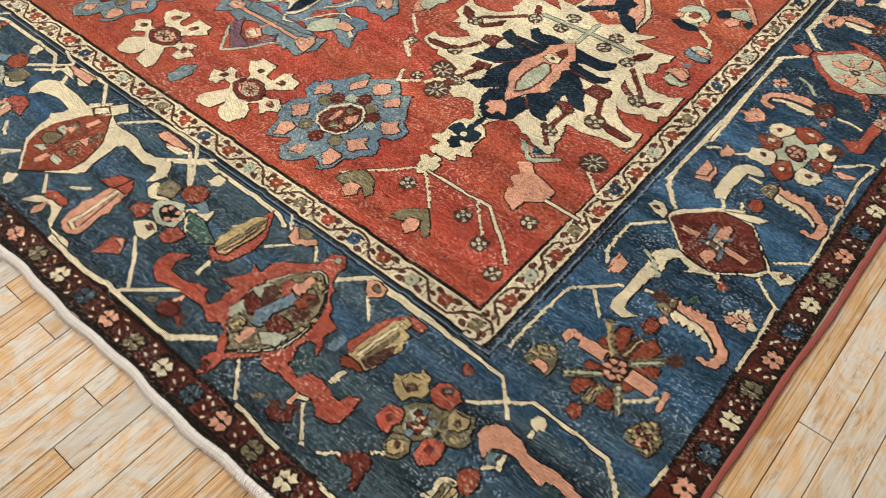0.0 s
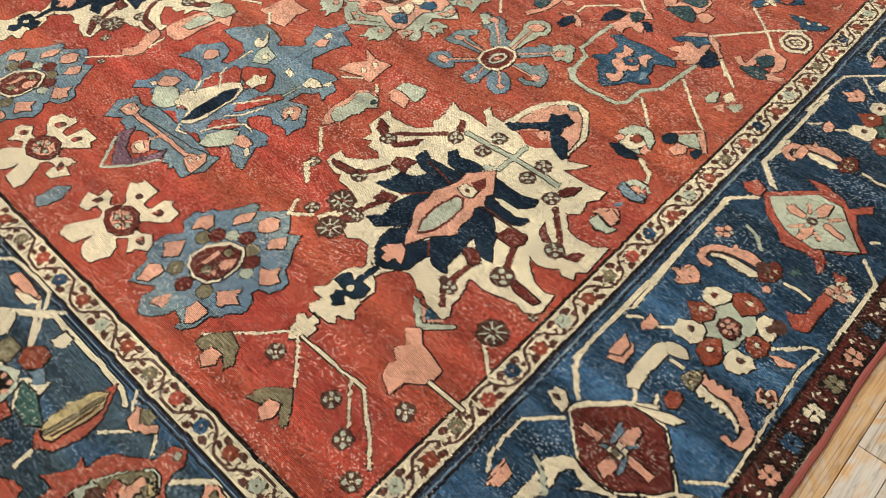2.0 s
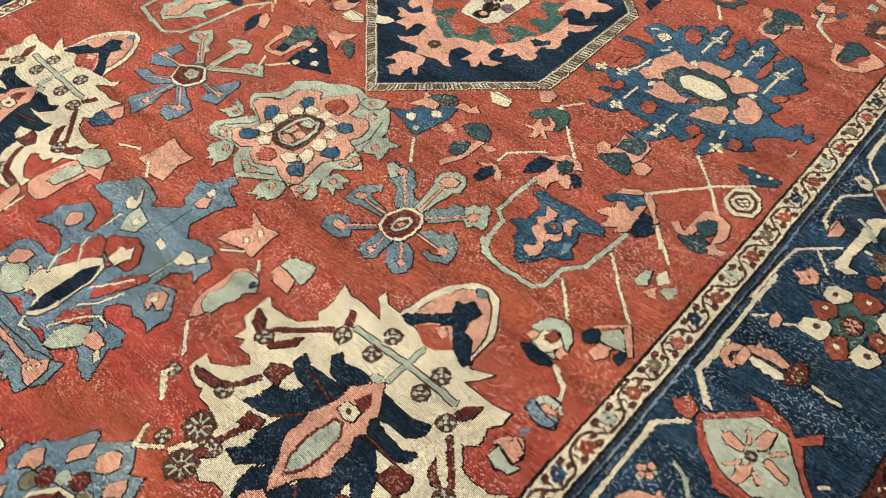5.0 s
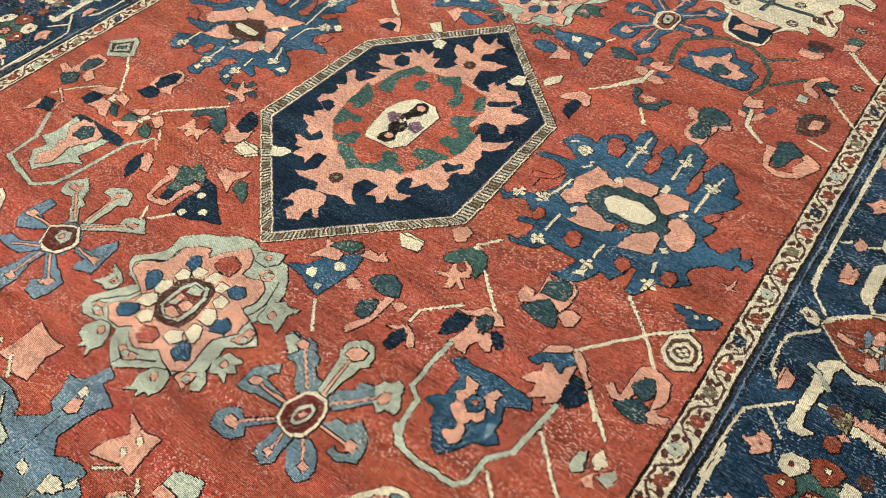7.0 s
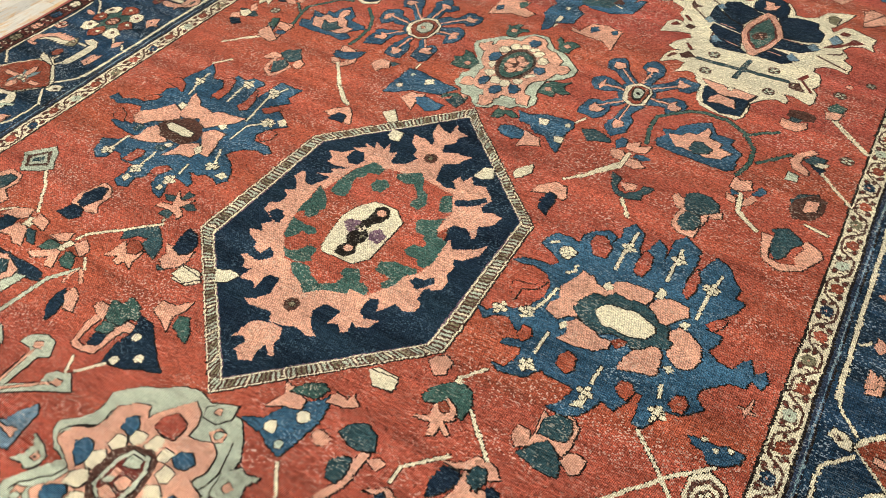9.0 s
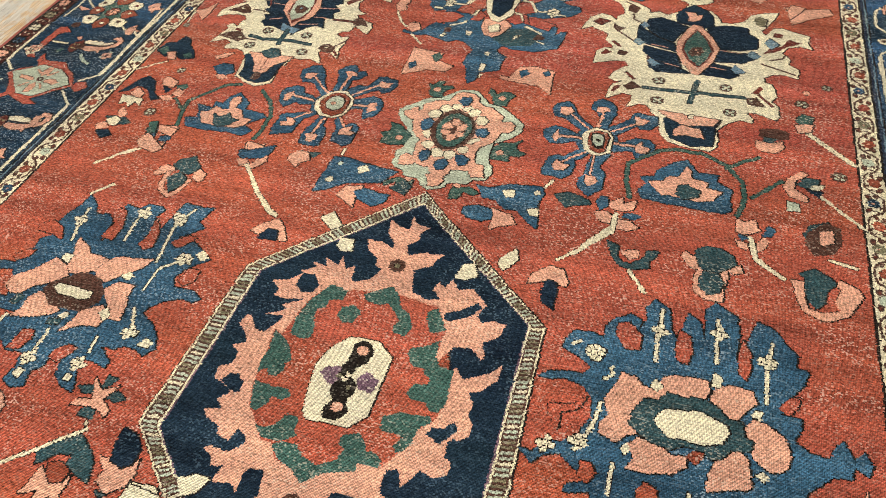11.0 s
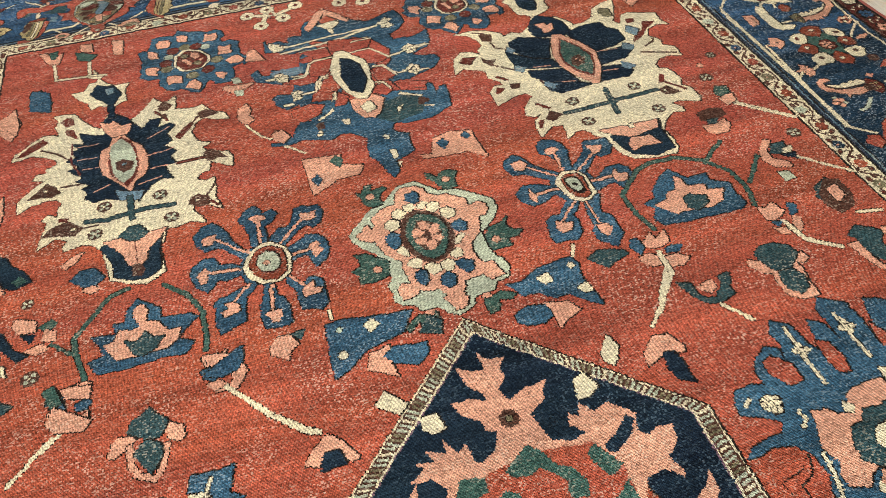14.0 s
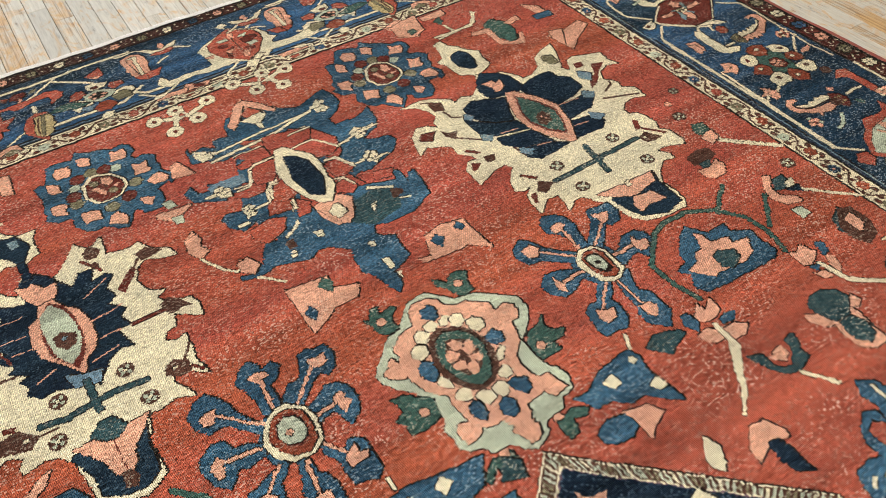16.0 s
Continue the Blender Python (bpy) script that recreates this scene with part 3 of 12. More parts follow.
def draw_end_cross_near(k):
    k.area("slate", [(-52, 50), (-48, 58), (-41, 63), (-38, 71), (-28, 71), (-17, 68), (-14, 63), (-7, 68), (-2, 72), (-1, 76), (-6, 78), (-7, 84),
           (-12, 93), (-8, 93), (-3, 96), (-1, 101), (1, 108), (7, 105), (6, 99), (13, 96), (20, 94), (16, 89), (14, 82), (13, 75), (12, 69), (19,
           62), (24, 65), (31, 67), (38, 66), (38, 62), (45, 58), (44, 51), (46, 47), (39, 51), (37, 47), (32, 43), (32, 37), (31, 33), (38, 36), (44,
           37), (51, 30), (55, 25), (53, 19), (54, 14), (49, 17), (41, 15), (35, 18), (28, 14), (25, 8), (32, 4), (40, 6), (46, 6), (51, 1), (48, -4),
           (53, -13), (56, -19), (52, -20), (46, -19), (42, -15), (36, -13), (34, -16), (29, -20), (27, -24), (34, -25), (40, -22), (41, -28), (43,
           -34), (39, -39), (37, -45), (31, -44), (26, -42), (27, -46), (23, -43), (20, -45), (15, -40), (6, -43), (-3, -39), (-4, -37), (-10, -38),
           (-18, -43), (-26, -42), (-28, -39), (-32, -43), (-37, -46), (-40, -39), (-43, -33), (-39, -28), (-38, -23), (-30, -26), (-23, -25), (-22,
           -22), (-25, -19), (-36, -15), (-36, -12), (-41, -16), (-47, -21), (-50, -16), (-46, -11), (-45, -5), (-46, 1), (-43, 6), (-34, 8), (-27,
           7), (-22, 9), (-26, 15), (-32, 19), (-41, 20), (-46, 18), (-52, 15), (-50, 24), (-52, 29), (-47, 35), (-42, 42), (-33, 40), (-29, 36),
           (-27, 29), (-22, 31), (-22, 37), (-24, 45), (-32, 50), (-41, 49)])
    k.area("red", [(-13, 36), (0, 44), (8, 43), (15, 35), (15, 29), (6, 27), (3, 21), (0, 27), (-8, 29)], 0.003)
    k.area("red", [(-22, 19), (-17, 26), (-18, 32), (-12, 33), (-4, 26), (-4, 17), (-9, 10), (-13, 3), (-18, 10)], 0.003)
    k.area("red", [(-11, -14), (-17, -6), (-20, 0), (-13, 2), (-6, -5), (-7, -11)], 0.003)
    k.area("red", [(16, 25), (24, 34), (28, 33), (25, 24), (20, 14), (15, 7), (11, 12), (15, 20)], 0.003)
    k.area("red", [(13, -6), (20, 4), (28, 0), (24, -6), (15, -12)], 0.003)
    k.area("red", [(-17, -22), (-10, -16), (0, -21), (11, -21), (19, -23), (9, -23), (-6, -24)], 0.0)
    k.area("red", [(11, -26), (13, -19), (20, -20), (22, -24), (19, -26)], 0.003)
    k.area("slate", [(-25, -24), (-18, -21), (26, -23), (33, -24), (21, -27), (2, -29), (-22, -31)])
    k.area("mint", [(-36, -12), (-36, -3), (-24, -4), (-13, -11), (-17, -19), (-27, -21)], 0.003)
    k.area("mint", [(23, -23), (20, -15), (24, -6), (31, -2), (38, -9), (33, -16), (29, -21)], 0.003)
    k.area("mint", [(-18, 50), (-18, 58), (-6, 55), (-5, 46), (-13, 42)], 0.003)
    k.area("cream", [(0, 27), (-1, 32), (-2, 36), (3, 36), (4, 40), (9, 34), (7, 30), (7, 26)])
    k.area("cream", [(-17, -12), (-19, -2), (-13, 9), (-8, 20), (-2, 25), (4, 22), (7, 13), (7, 2), (8, -8), (6, -16), (1, -20), (-2, -15), (-6,
           -10)], 0.003)
    k.area("navy", [(0, -17), (-3, -9), (-3, 4), (-3, 14), (1, 21), (5, 13), (5, 0), (4, -12)])
    k.line("cream", 6, [(-15, 1), (-21, 9), (-20, 17)])
    k.line("cream", 6, [(-12, -13), (-19, -6), (-21, 1)])
    k.line("cream", 6, [(14, 1), (21, 8), (26, 20)])
    k.line("cream", 6, [(9, 10), (19, 23), (22, 28)])
    k.line("cream", 6, [(15, -17), (18, -9), (25, 1), (29, 4), (36, 3)])
    k.line("cream", 6, [(-8, 14), (-18, 22), (-20, 28)])
    k.line("cream", 6, [(1, -20), (4, -25), (11, -23)])
    k.line("cream", 6, [(-21, 38), (-22, 49)])
    k.area("cream", [(-27, 55), (-29, 60), (-23, 59), (-27, 65), (-30, 69), (-21, 61), (-19, 56), (-22, 53)])
    k.area("cream", [(-13, 49), (-12, 53), (-8, 52), (-9, 48)])
    k.area("cream", [(10, 49), (9, 53), (15, 52), (16, 48)])
    k.line("mint", 6, [(26, 34), (27, 47)])
    k.area("cream", [(27, 49), (25, 56), (30, 58), (36, 55), (34, 51), (30, 49)])
    k.area("cream", [(35, 56), (37, 63), (40, 58)])
    k.area("cream", [(0, 89), (0, 94), (5, 92), (4, 88)])
    k.area("pink", [(2, 79), (1, 86), (6, 88), (9, 82), (6, 79)])
    k.line("dark", 4, [(4, 77), (4, 49)], 0.0)
    k.area("pink", [(-41, 26), (-43, 31), (-38, 35), (-33, 32), (-34, 26), (-37, 24)])
    k.area("pink", [(-39, -9), (-41, -2), (-35, 2), (-30, 2), (-30, -4), (-35, -9)])
    k.area("cream", [(-43, -11), (-41, -8), (-38, -9), (-39, -12)])
    k.area("pink", [(-35, -37), (-36, -31), (-33, -28), (-27, -29), (-24, -33), (-28, -37)])
    k.dots("cream", 1, [(-32, -34), (-30, -31)])
    k.area("pink", [(40, 22), (35, 27), (38, 33), (43, 33), (48, 27), (46, 24), (41, 26), (43, 21)])
    k.area("cream", [(38, 27), (39, 30), (42, 28), (41, 25)])
    k.area("pink", [(37, -10), (33, -6), (35, -2), (40, -2), (45, -4), (44, -8)])
    k.area("cream", [(45, -10), (45, -7), (50, -10), (50, -13)])
    k.area("pink", [(27, -36), (25, -31), (30, -29), (32, -25), (37, -29), (38, -34), (38, -39), (34, -39)])
    k.dots("cream", 1, [(30, -34), (32, -30)])
    k.line("pink", 11, [(-24, -33), (9, -33), (26, -33)])
    k.line("pink", 7, [(4, -30), (-1, -39), (0, -44)])
    k.area("plum", [(-18, -48), (-16, -38), (-12, -45), (-4, -53), (5, -55), (12, -43), (13, -37), (17, -45), (9, -56), (1, -65), (-8, -57)], 0.003)
    k.line("mint", 8, [(-2, -70), (-17, -50)])
    k.line("mint", 8, [(-1, -69), (10, -57), (17, -45)])
    k.area("pink", [(-5, -49), (-5, -44), (0, -40), (7, -45), (4, -50), (1, -52)])
    k.area("cream", [(-4, -48), (-2, -43), (4, -46), (2, -49)])


def draw_leaf_a(k):
    k.area("slate", [(0, -9), (-6, -5), (-5, 6), (1, 11), (5, 3), (3, -5)])


def draw_half_lozenge(k):
    k.area("cream", [(-10, 2), (6, 4), (7, -3), (-3, -5)])


def draw_blue_palm(k):
    k.area("blue", [(-71, -28), (-64, -28), (-63, -21), (-54, -21), (-47, -14), (-43, -5), (-44, 4), (-49, 10), (-58, 12), (-64, 10), (-70, 11), (-66,
           14), (-57, 16), (-50, 16), (-47, 21), (-53, 25), (-62, 29), (-61, 35), (-59, 40), (-50, 41), (-44, 39), (-44, 47), (-41, 52), (-34, 57),
           (-28, 54), (-29, 46), (-26, 55), (-27, 63), (-23, 69), (-16, 64), (-14, 52), (-10, 45), (-9, 55), (-7, 64), (-1, 60), (2, 47), (1, 69), (5,
           74), (16, 67), (17, 56), (16, 41), (19, 48), (22, 57), (25, 67), (33, 63), (39, 55), (43, 51), (42, 44), (48, 43), (46, 35), (40, 27), (36,
           17), (44, 17), (44, 11), (41, 5), (47, 1), (55, 0), (57, 5), (61, 10), (65, 2), (69, 7), (72, 1), (70, -4), (65, -1), (63, -8), (56, -8),
           (51, -13), (46, -18), (46, -24), (51, -28), (46, -34), (42, -37), (36, -37), (34, -40), (33, -46), (30, -52), (25, -52), (25, -47), (24,
           -41), (24, -35), (19, -35), (19, -42), (15, -50), (10, -49), (8, -49), (6, -55), (2, -61), (-5, -65), (-13, -64), (-9, -60), (-7, -55),
           (-5, -49), (-10, -48), (-15, -48), (-19, -48), (-24, -47), (-26, -50), (-29, -55), (-36, -57), (-42, -58), (-47, -55), (-40, -55), (-38,
           -50), (-37, -44), (-38, -40), (-44, -42), (-49, -43), (-48, -39), (-42, -37), (-41, -34), (-49, -30), (-53, -26), (-61, -29), (-64, -33)])
    k.area("red", [(-39, 43), (-39, 50), (-34, 52), (-27, 45), (-27, 36), (-34, 36)])
    k.area("red", [(-10, 35), (-11, 42), (-10, 53), (-5, 50), (-3, 40), (-5, 33)])
    k.area("red", [(18, 34), (17, 45), (19, 54), (23, 46), (23, 37), (21, 31)])
    k.area("red", [(35, 20), (39, 26), (44, 28), (43, 22), (39, 17)])
    k.area("red", [(-44, -34), (-44, -27), (-40, -27), (-37, -32), (-40, -37)])
    k.area("red", [(-19, -40), (-20, -34), (-17, -30), (-12, -32), (-10, -39), (-13, -43)])
    k.area("red", [(11, -38), (12, -33), (17, -32), (20, -36), (18, -42), (14, -41)])
    k.area("red", [(36, -33), (37, -27), (41, -26), (44, -30), (43, -36), (39, -36)])
    k.area("red", [(-56, -15), (-56, -6), (-49, -3), (-46, 5), (-52, -1), (-62, -3), (-61, -9)])
    k.area("pink", [(-39, -13), (-39, -7), (-36, -3), (-39, 5), (-37, 10), (-34, 17), (-33, 22), (-27, 21), (-23, 17), (-18, 16), (-15, 23), (-10,
           26), (-2, 26), (4, 27), (6, 22), (4, 16), (-11, 13), (-17, 6), (-22, -1), (-22, -8), (-28, -11), (-31, -15)])
    k.area("pink", [(6, 17), (8, 24), (15, 27), (24, 26), (26, 21), (21, 14), (17, 8), (10, 12)])
    k.area("pink", [(21, 6), (24, 11), (30, 11), (38, 5), (40, -3), (38, -10), (31, -12), (25, -8), (23, -2)])
    k.area("pink", [(7, -28), (8, -19), (11, -10), (18, -4), (23, -9), (25, -20), (24, -23), (18, -24)])
    k.area("pink", [(-26, -26), (-23, -21), (-26, -14), (-22, -10), (-14, -11), (-8, -14), (-2, -14), (-1, -19), (-7, -23), (-16, -26)])
    k.area("russet", [(-2, -14), (2, -9), (5, -8), (5, -13), (2, -17)])
    k.area("deep_green", [(-27, -4), (-26, 3), (-22, 10), (-16, 11), (-12, 16), (-5, 15), (4, 16), (9, 14), (14, 9), (20, 9), (21, 2), (25, 0), (23,
           -5), (16, -6), (13, -11), (8, -13), (5, -10), (-3, -9), (-9, -12), (-17, -11), (-22, -8)])
    k.area("cream", [(-17, 0), (-13, 7), (-7, 8), (4, 9), (14, 5), (15, 2), (12, -4), (4, -7), (-5, -6), (-11, -6)])
    k.area("cream", [(-20, 18), (-18, 22), (-14, 19), (-17, 15)])
    k.area("cream", [(6, 24), (7, 32), (11, 30), (10, 24)])
    k.area("cream", [(23, 13), (26, 17), (29, 17), (27, 12)])
    k.area("cream", [(26, -15), (29, -13), (31, -15), (30, -18)])
    k.area("cream", [(-29, -18), (-27, -14), (-25, -16), (-27, -20)])
    k.line("cream", 8, [(-19, 31), (-20, 49), (-19, 64)])
    k.area("cream", [(-21, 48), (-21, 53), (-17, 53), (-17, 47)])
    k.line("cream", 8, [(8, 37), (7, 51), (7, 64)])
    k.area("cream", [(6, 53), (7, 58), (10, 57), (10, 52)])
    k.line("cream", 8, [(30, 21), (30, 39), (32, 55)])
    k.area("cream", [(26, 42), (29, 47), (33, 46), (34, 41), (30, 40)])
    k.line("cream", 8, [(-40, 3), (-41, -6), (-44, -15), (-47, -19)])
    k.area("cream", [(-51, -20), (-49, -16), (-43, -17), (-45, -21)])
    k.area("cream", [(-64, -24), (-61, -20), (-57, -22), (-60, -26)])
    k.line("cream", 8, [(-58, 32), (-54, 35)])
    k.area("cream", [(-51, 28), (-51, 33), (-46, 34), (-42, 32), (-44, 25), (-48, 25)])
    k.line("cream", 7, [(-38, 24), (-37, 19), (-41, 15)])
    k.line("cream", 8, [(-31, -25), (-31, -40)])
    k.area("cream", [(-34, -51), (-34, -47), (-31, -44), (-28, -46), (-30, -51)])
    k.line("cream", 8, [(1, -30), (0, -42)])
    k.area("cream", [(-2, -49), (-1, -45), (2, -45), (1, -50)])
    k.area("cream", [(-4, -58), (-1, -53), (2, -50), (2, -56)])
    k.line("cream", 8, [(29, -25), (31, -33)])
    k.line("cream", 8, [(32, -38), (32, -47)])
    k.area("cream", [(30, -42), (32, -38), (36, -39), (33, -44)])
    k.buds([(-19, 50), (8, 55), (30, 44), (-47, -19), (-60, -23), (-47, 30), (-31, -48), (0, -48), (33, -41)])


def draw_rose_near(k):
    k.area("mint", [(-49, 2), (-50, 7), (-43.5, 12), (-39, 17.5), (-38, 23.5), (-40, 30.5), (-30.5, 40.5), (-23, 43), (-12, 51), (-2, 52.5), (5,
           50.5), (10, 53), (17, 51.5), (23.5, 51), (32, 43), (37, 35), (38.5, 26.5), (39, 17.5), (35.5, 12.5), (42.5, 10), (49, 4.5), (43, -1), (36,
           -5.5), (38, -12.5), (38, -20), (43.5, -24.5), (45, -30), (41, -32.5), (37.5, -27.5), (34.5, -32.5), (28.5, -29), (26, -33), (19, -32.5),
           (12, -38), (0.5, -46), (-6, -44), (-14.5, -36.5), (-17, -31.5), (-24.5, -30.5), (-27, -34), (-35, -34), (-40, -35), (-45, -32), (-47, -27),
           (-43, -20.5), (-37.5, -13), (-32.5, -6.5), (-40.5, -4.5)])
    k.line("dark", 4, [(-46, 2), (-44, 6.5), (-31.5, 15), (-33, 24.5)])
    k.line("dark", 4, [(-42, -28.5), (-40, -23.5), (-30, -14.5), (-27.5, -8)])
    k.line("dark", 4, [(-3, -45), (-1.5, -40.5), (15, -31.5)])
    k.line("dark", 4, [(29, 12.5), (32.5, 18.5), (33.5, 25.5), (28.5, 40)])
    k.area("pink", [(-39, -30), (-40, -25.5), (-35.5, -24), (-34.5, -28), (-29.5, -30.5), (-33.5, -32)])
    k.area("pink", [(-45, 1), (-42.5, 5.5), (-38, 3.5), (-39.5, 0)])
    k.area("pink", [(-7.5, -37), (-5.5, -33.5), (-1, -35.5), (3.5, -34.5), (5, -38), (0.5, -40)])
    k.area("pink", [(28.5, -32), (30, -28), (36, -24), (37.5, -27.5), (36.5, -31.5), (37.5, -35), (33, -33)])
    k.area("pink", [(35.5, 0), (38, 4), (38, 10), (42, 9.5), (44, 4), (41, 0)])
    k.area("pink", [(15.5, 38.5), (18, 42.5), (23, 42), (24, 37.5), (20.5, 35.5)])
    k.dots("mint", 2, [(-36.5, -29), (-1.5, -37), (34, -29.5), (41, 3), (20, 39.5)])
    k.area("pink", [(-38.5, -3), (-44, 0.5), (-42, 7), (-33, 12.5), (-31, 19), (-32, 26.5), (-26, 32), (-19, 34.5), (-14.5, 28.5), (-13, 33.5), (-6.5,
           41), (-1.5, 47.5), (5, 44), (8, 38.5), (8, 32), (14.5, 32.5), (20.5, 35.5), (26.5, 31.5), (28, 24), (25, 16), (34, 14), (33.5, 9), (35,
           4.5), (30.5, -1.5), (27, -6.5), (27.5, -12.5), (29.5, -21), (30, -27), (25, -31), (17.5, -29.5), (9.5, -26), (7, -28.5), (-0.5, -32), (-9,
           -30), (-12.5, -24.5), (-18.5, -29.5), (-25.5, -29.5), (-33.5, -24.5), (-32.5, -21.5), (-27, -15), (-25, -8.5), (-31, -5.5)])
    k.area("sea", [(-32, -1), (-35, 3), (-31.5, 7.5), (-26.5, 6.5), (-22.5, 0.5), (-25, -5)])
    k.area("sea", [(-22, 19), (-23.5, 24.5), (-19.5, 27.5), (-15, 24), (-15, 18.5)])
    k.area("sea", [(-28, -23), (-29.5, -19), (-22, -14), (-18, -16), (-18.5, -21.5), (-23.5, -24.5)])
    k.area("sea", [(10.5, 20), (11, 24), (16.5, 26.5), (20.5, 23.5), (19.5, 19), (14.5, 17.5)])
    k.area("sea", [(21.5, -3.5), (19.5, 2), (24, 7.5), (29.5, 5), (29.5, -0.5)])
    k.area("sea", [(16, -23.5), (14.5, -17.5), (17, -14.5), (22.5, -16), (27, -21.5), (21.5, -25.5)])
    k.area("orange", [(-8.5, 27.5), (-8.5, 34), (-4, 37.5), (3, 36.5), (4.5, 33), (4, 27), (-0.5, 25.5)])
    k.area("orange", [(-6, -27), (-7.5, -20.5), (-2.5, -18), (4, -21), (3.5, -25.5), (-1, -28.5)])
    k.area("cream", [(-22.5, -2), (-24, 3.5), (-19.5, 7.5), (-15.5, 4.5), (-16, -1.5), (-19.5, -3.5)])
    k.area("cream", [(-20.5, 10), (-21, 16), (-16, 17), (-12.5, 13.5), (-14, 8)])
    k.area("cream", [(-14.5, 17), (-14.5, 22), (-8, 23), (-7.5, 18), (-10, 15.5)])
    k.area("cream", [(-5.5, 18), (-4.5, 24.5), (0.5, 24.5), (1.5, 18.5), (-1, 16.5)])
    k.area("cream", [(4, 16), (3.5, 22), (9.5, 22), (9.5, 16.5)])
    k.area("cream", [(9.5, 10.5), (10, 16), (16.5, 15.5), (17.5, 10), (13.5, 8.5)])
    k.area("cream", [(12.5, -2), (10, 4.5), (15.5, 7.5), (20, 3.5), (19.5, -2)])
    k.area("cream", [(13, -12), (11.5, -5), (17, -4), (21, -9.5), (21, -14)])
    k.area("cream", [(5.5, -19.5), (5.5, -14.5), (11, -11.5), (15, -16), (12, -21)])
    k.area("cream", [(-15.5, -20), (-16.5, -14.5), (-11, -12), (-7, -16), (-10, -20.5)])
    k.area("cream", [(-23.5, -14), (-24.5, -8), (-19, -3.5), (-14.5, -6.5), (-15.5, -12)])
    k.area("brown", [(-14, -9), (-17, -3), (-16.5, 9), (-11.5, 15), (-0.5, 18), (6, 15.5), (9, 7.5), (10, -3.5), (8, -12), (0, -14.5), (-9, -14)])
    k.area("mint", [(-11.5, -7.5), (-12.5, -1), (-11.5, 7.5), (-8, 14), (1.5, 14.5), (5.5, 8.5), (6.5, -0.5), (4.5, -9), (-2, -11.5)])
    k.area("maroon", [(-10, -6.5), (-10.5, 0), (-9.5, 7), (-6, 12.5), (0.5, 12.5), (3.5, 7.5), (4, -0.5), (2.5, -8), (-3, -9.5)], 0.0)
    k.area("pink", [(-7.5, -7), (-6, -3.5), (1, -5.5), (0.5, -9), (-4, -9.5)])
    k.area("pink", [(-4, -2), (-3, 2.5), (2.5, 3), (3.5, -1.5), (0.5, -3.5)])
    k.area("mint", [(-6.5, 6), (-6.5, 12), (0, 12), (0.5, 8)])
    k.area("mint", [(-9.5, -3.5), (-8.5, 2), (-5, 2), (-6, -2.5)])
    k.area("pink", [(-9, 0), (-9, 4.5), (-5, 4), (-5.5, 0.5)], 0.0)
    k.area("mint", [(-54.5, -18.5), (-50.5, -13.5), (-50, -8.5), (-54, -4), (-46, -6), (-40, -9.5), (-40, -14.5), (-44, -18.5), (-47.5, -17)])
    k.area("pink", [(-46.5, -13), (-45.5, -9.5), (-42, -11), (-43, -13.5)], 0.003)
    k.dots("dark", 0.9, [(-44.5, -12)])
    k.area("mint", [(-31, -45), (-32.5, -39.5), (-28.5, -32), (-22.5, -31), (-17.5, -35.5), (-15, -41.5), (-17.5, -46.5), (-17, -51.5), (-21, -46),
           (-24.5, -49.5), (-25, -45.5)])
    k.area("pink", [(-26, -37), (-24.5, -33.5), (-20.5, -35.5), (-22, -38)], 0.003)
    k.area("mint", [(14, -51.5), (16, -47), (13.5, -41.5), (16.5, -34.5), (24, -31.5), (27.5, -35), (29.5, -41), (27, -46.5), (23.5, -45.5), (22.5,
           -51), (20, -47)])
    k.area("pink", [(18.5, -38.5), (20, -35.5), (23, -37), (22, -40)], 0.003)
    k.area("mint", [(40.5, -20.5), (37, -13.5), (40.5, -6.5), (48.5, -6), (50.5, -6.5), (47.5, -10), (52, -12.5), (48, -15.5), (51, -20), (44.5,
           -18)])
    k.area("pink", [(41.5, -14), (41.5, -10.5), (45.5, -11.5), (44.5, -14.5)], 0.003)
    k.area("mint", [(36, 16.5), (34.5, 26.5), (40, 32), (45, 31.5), (51, 33.5), (47.5, 26.5), (49, 21.5), (50.5, 15.5), (45, 18.5), (40, 15.5)])
    k.area("pink", [(39, 21), (39.5, 25), (43.5, 23), (42, 20)], 0.003)
    k.area("mint", [(7.5, 43), (5, 48), (10, 53), (17.5, 56), (19.5, 49), (14.5, 43.5)])
    k.dots("pink", 1.8, [(11.5, 49)])


def draw_wing(k):
    k.area("blue", [(-1, 12), (9, 17), (16, 30), (27, 39), (30, 45), (33, 28), (30, 13), (28, 5), (20, 7), (12, 10)])
    k.dots("cream", 3.4, [(15, 15), (25, 27)])
    k.dots("mint", 2.2, [(24, 10)])
    k.line("cream", 8, [(29, 3), (36, -6), (42, -13)])
    k.area("pink", [(29, 39), (30, 46), (37, 45), (38, 50), (44, 45), (37, 41)])


def draw_pinkleaf(k):
    k.area("pink", [(-7, -11), (-3, -1), (-7, 5), (8, 1), (9, -4), (1, -7)])


def draw_greenbud(k):
    k.area("pink", [(21, 11), (22, 17), (26, 18), (26, 7), (25, -1), (19, -13), (16, -11), (17, -7), (22, 0)])
    k.area("deep_green", [(7, 20), (9, 26), (16, 30), (23, 27), (27, 20), (20, 17), (14, 17)])
    k.area("deep_green", [(15, -1), (12, 6), (16, 11), (20, 12), (22, 6), (21, -1)])
    k.area("pink", [(26, 15), (30, 18), (35, 17), (33, 12)])
    k.area("pink", [(-3, 13), (-2, 16), (3, 17), (6, 15), (5, 11), (1, 9)])


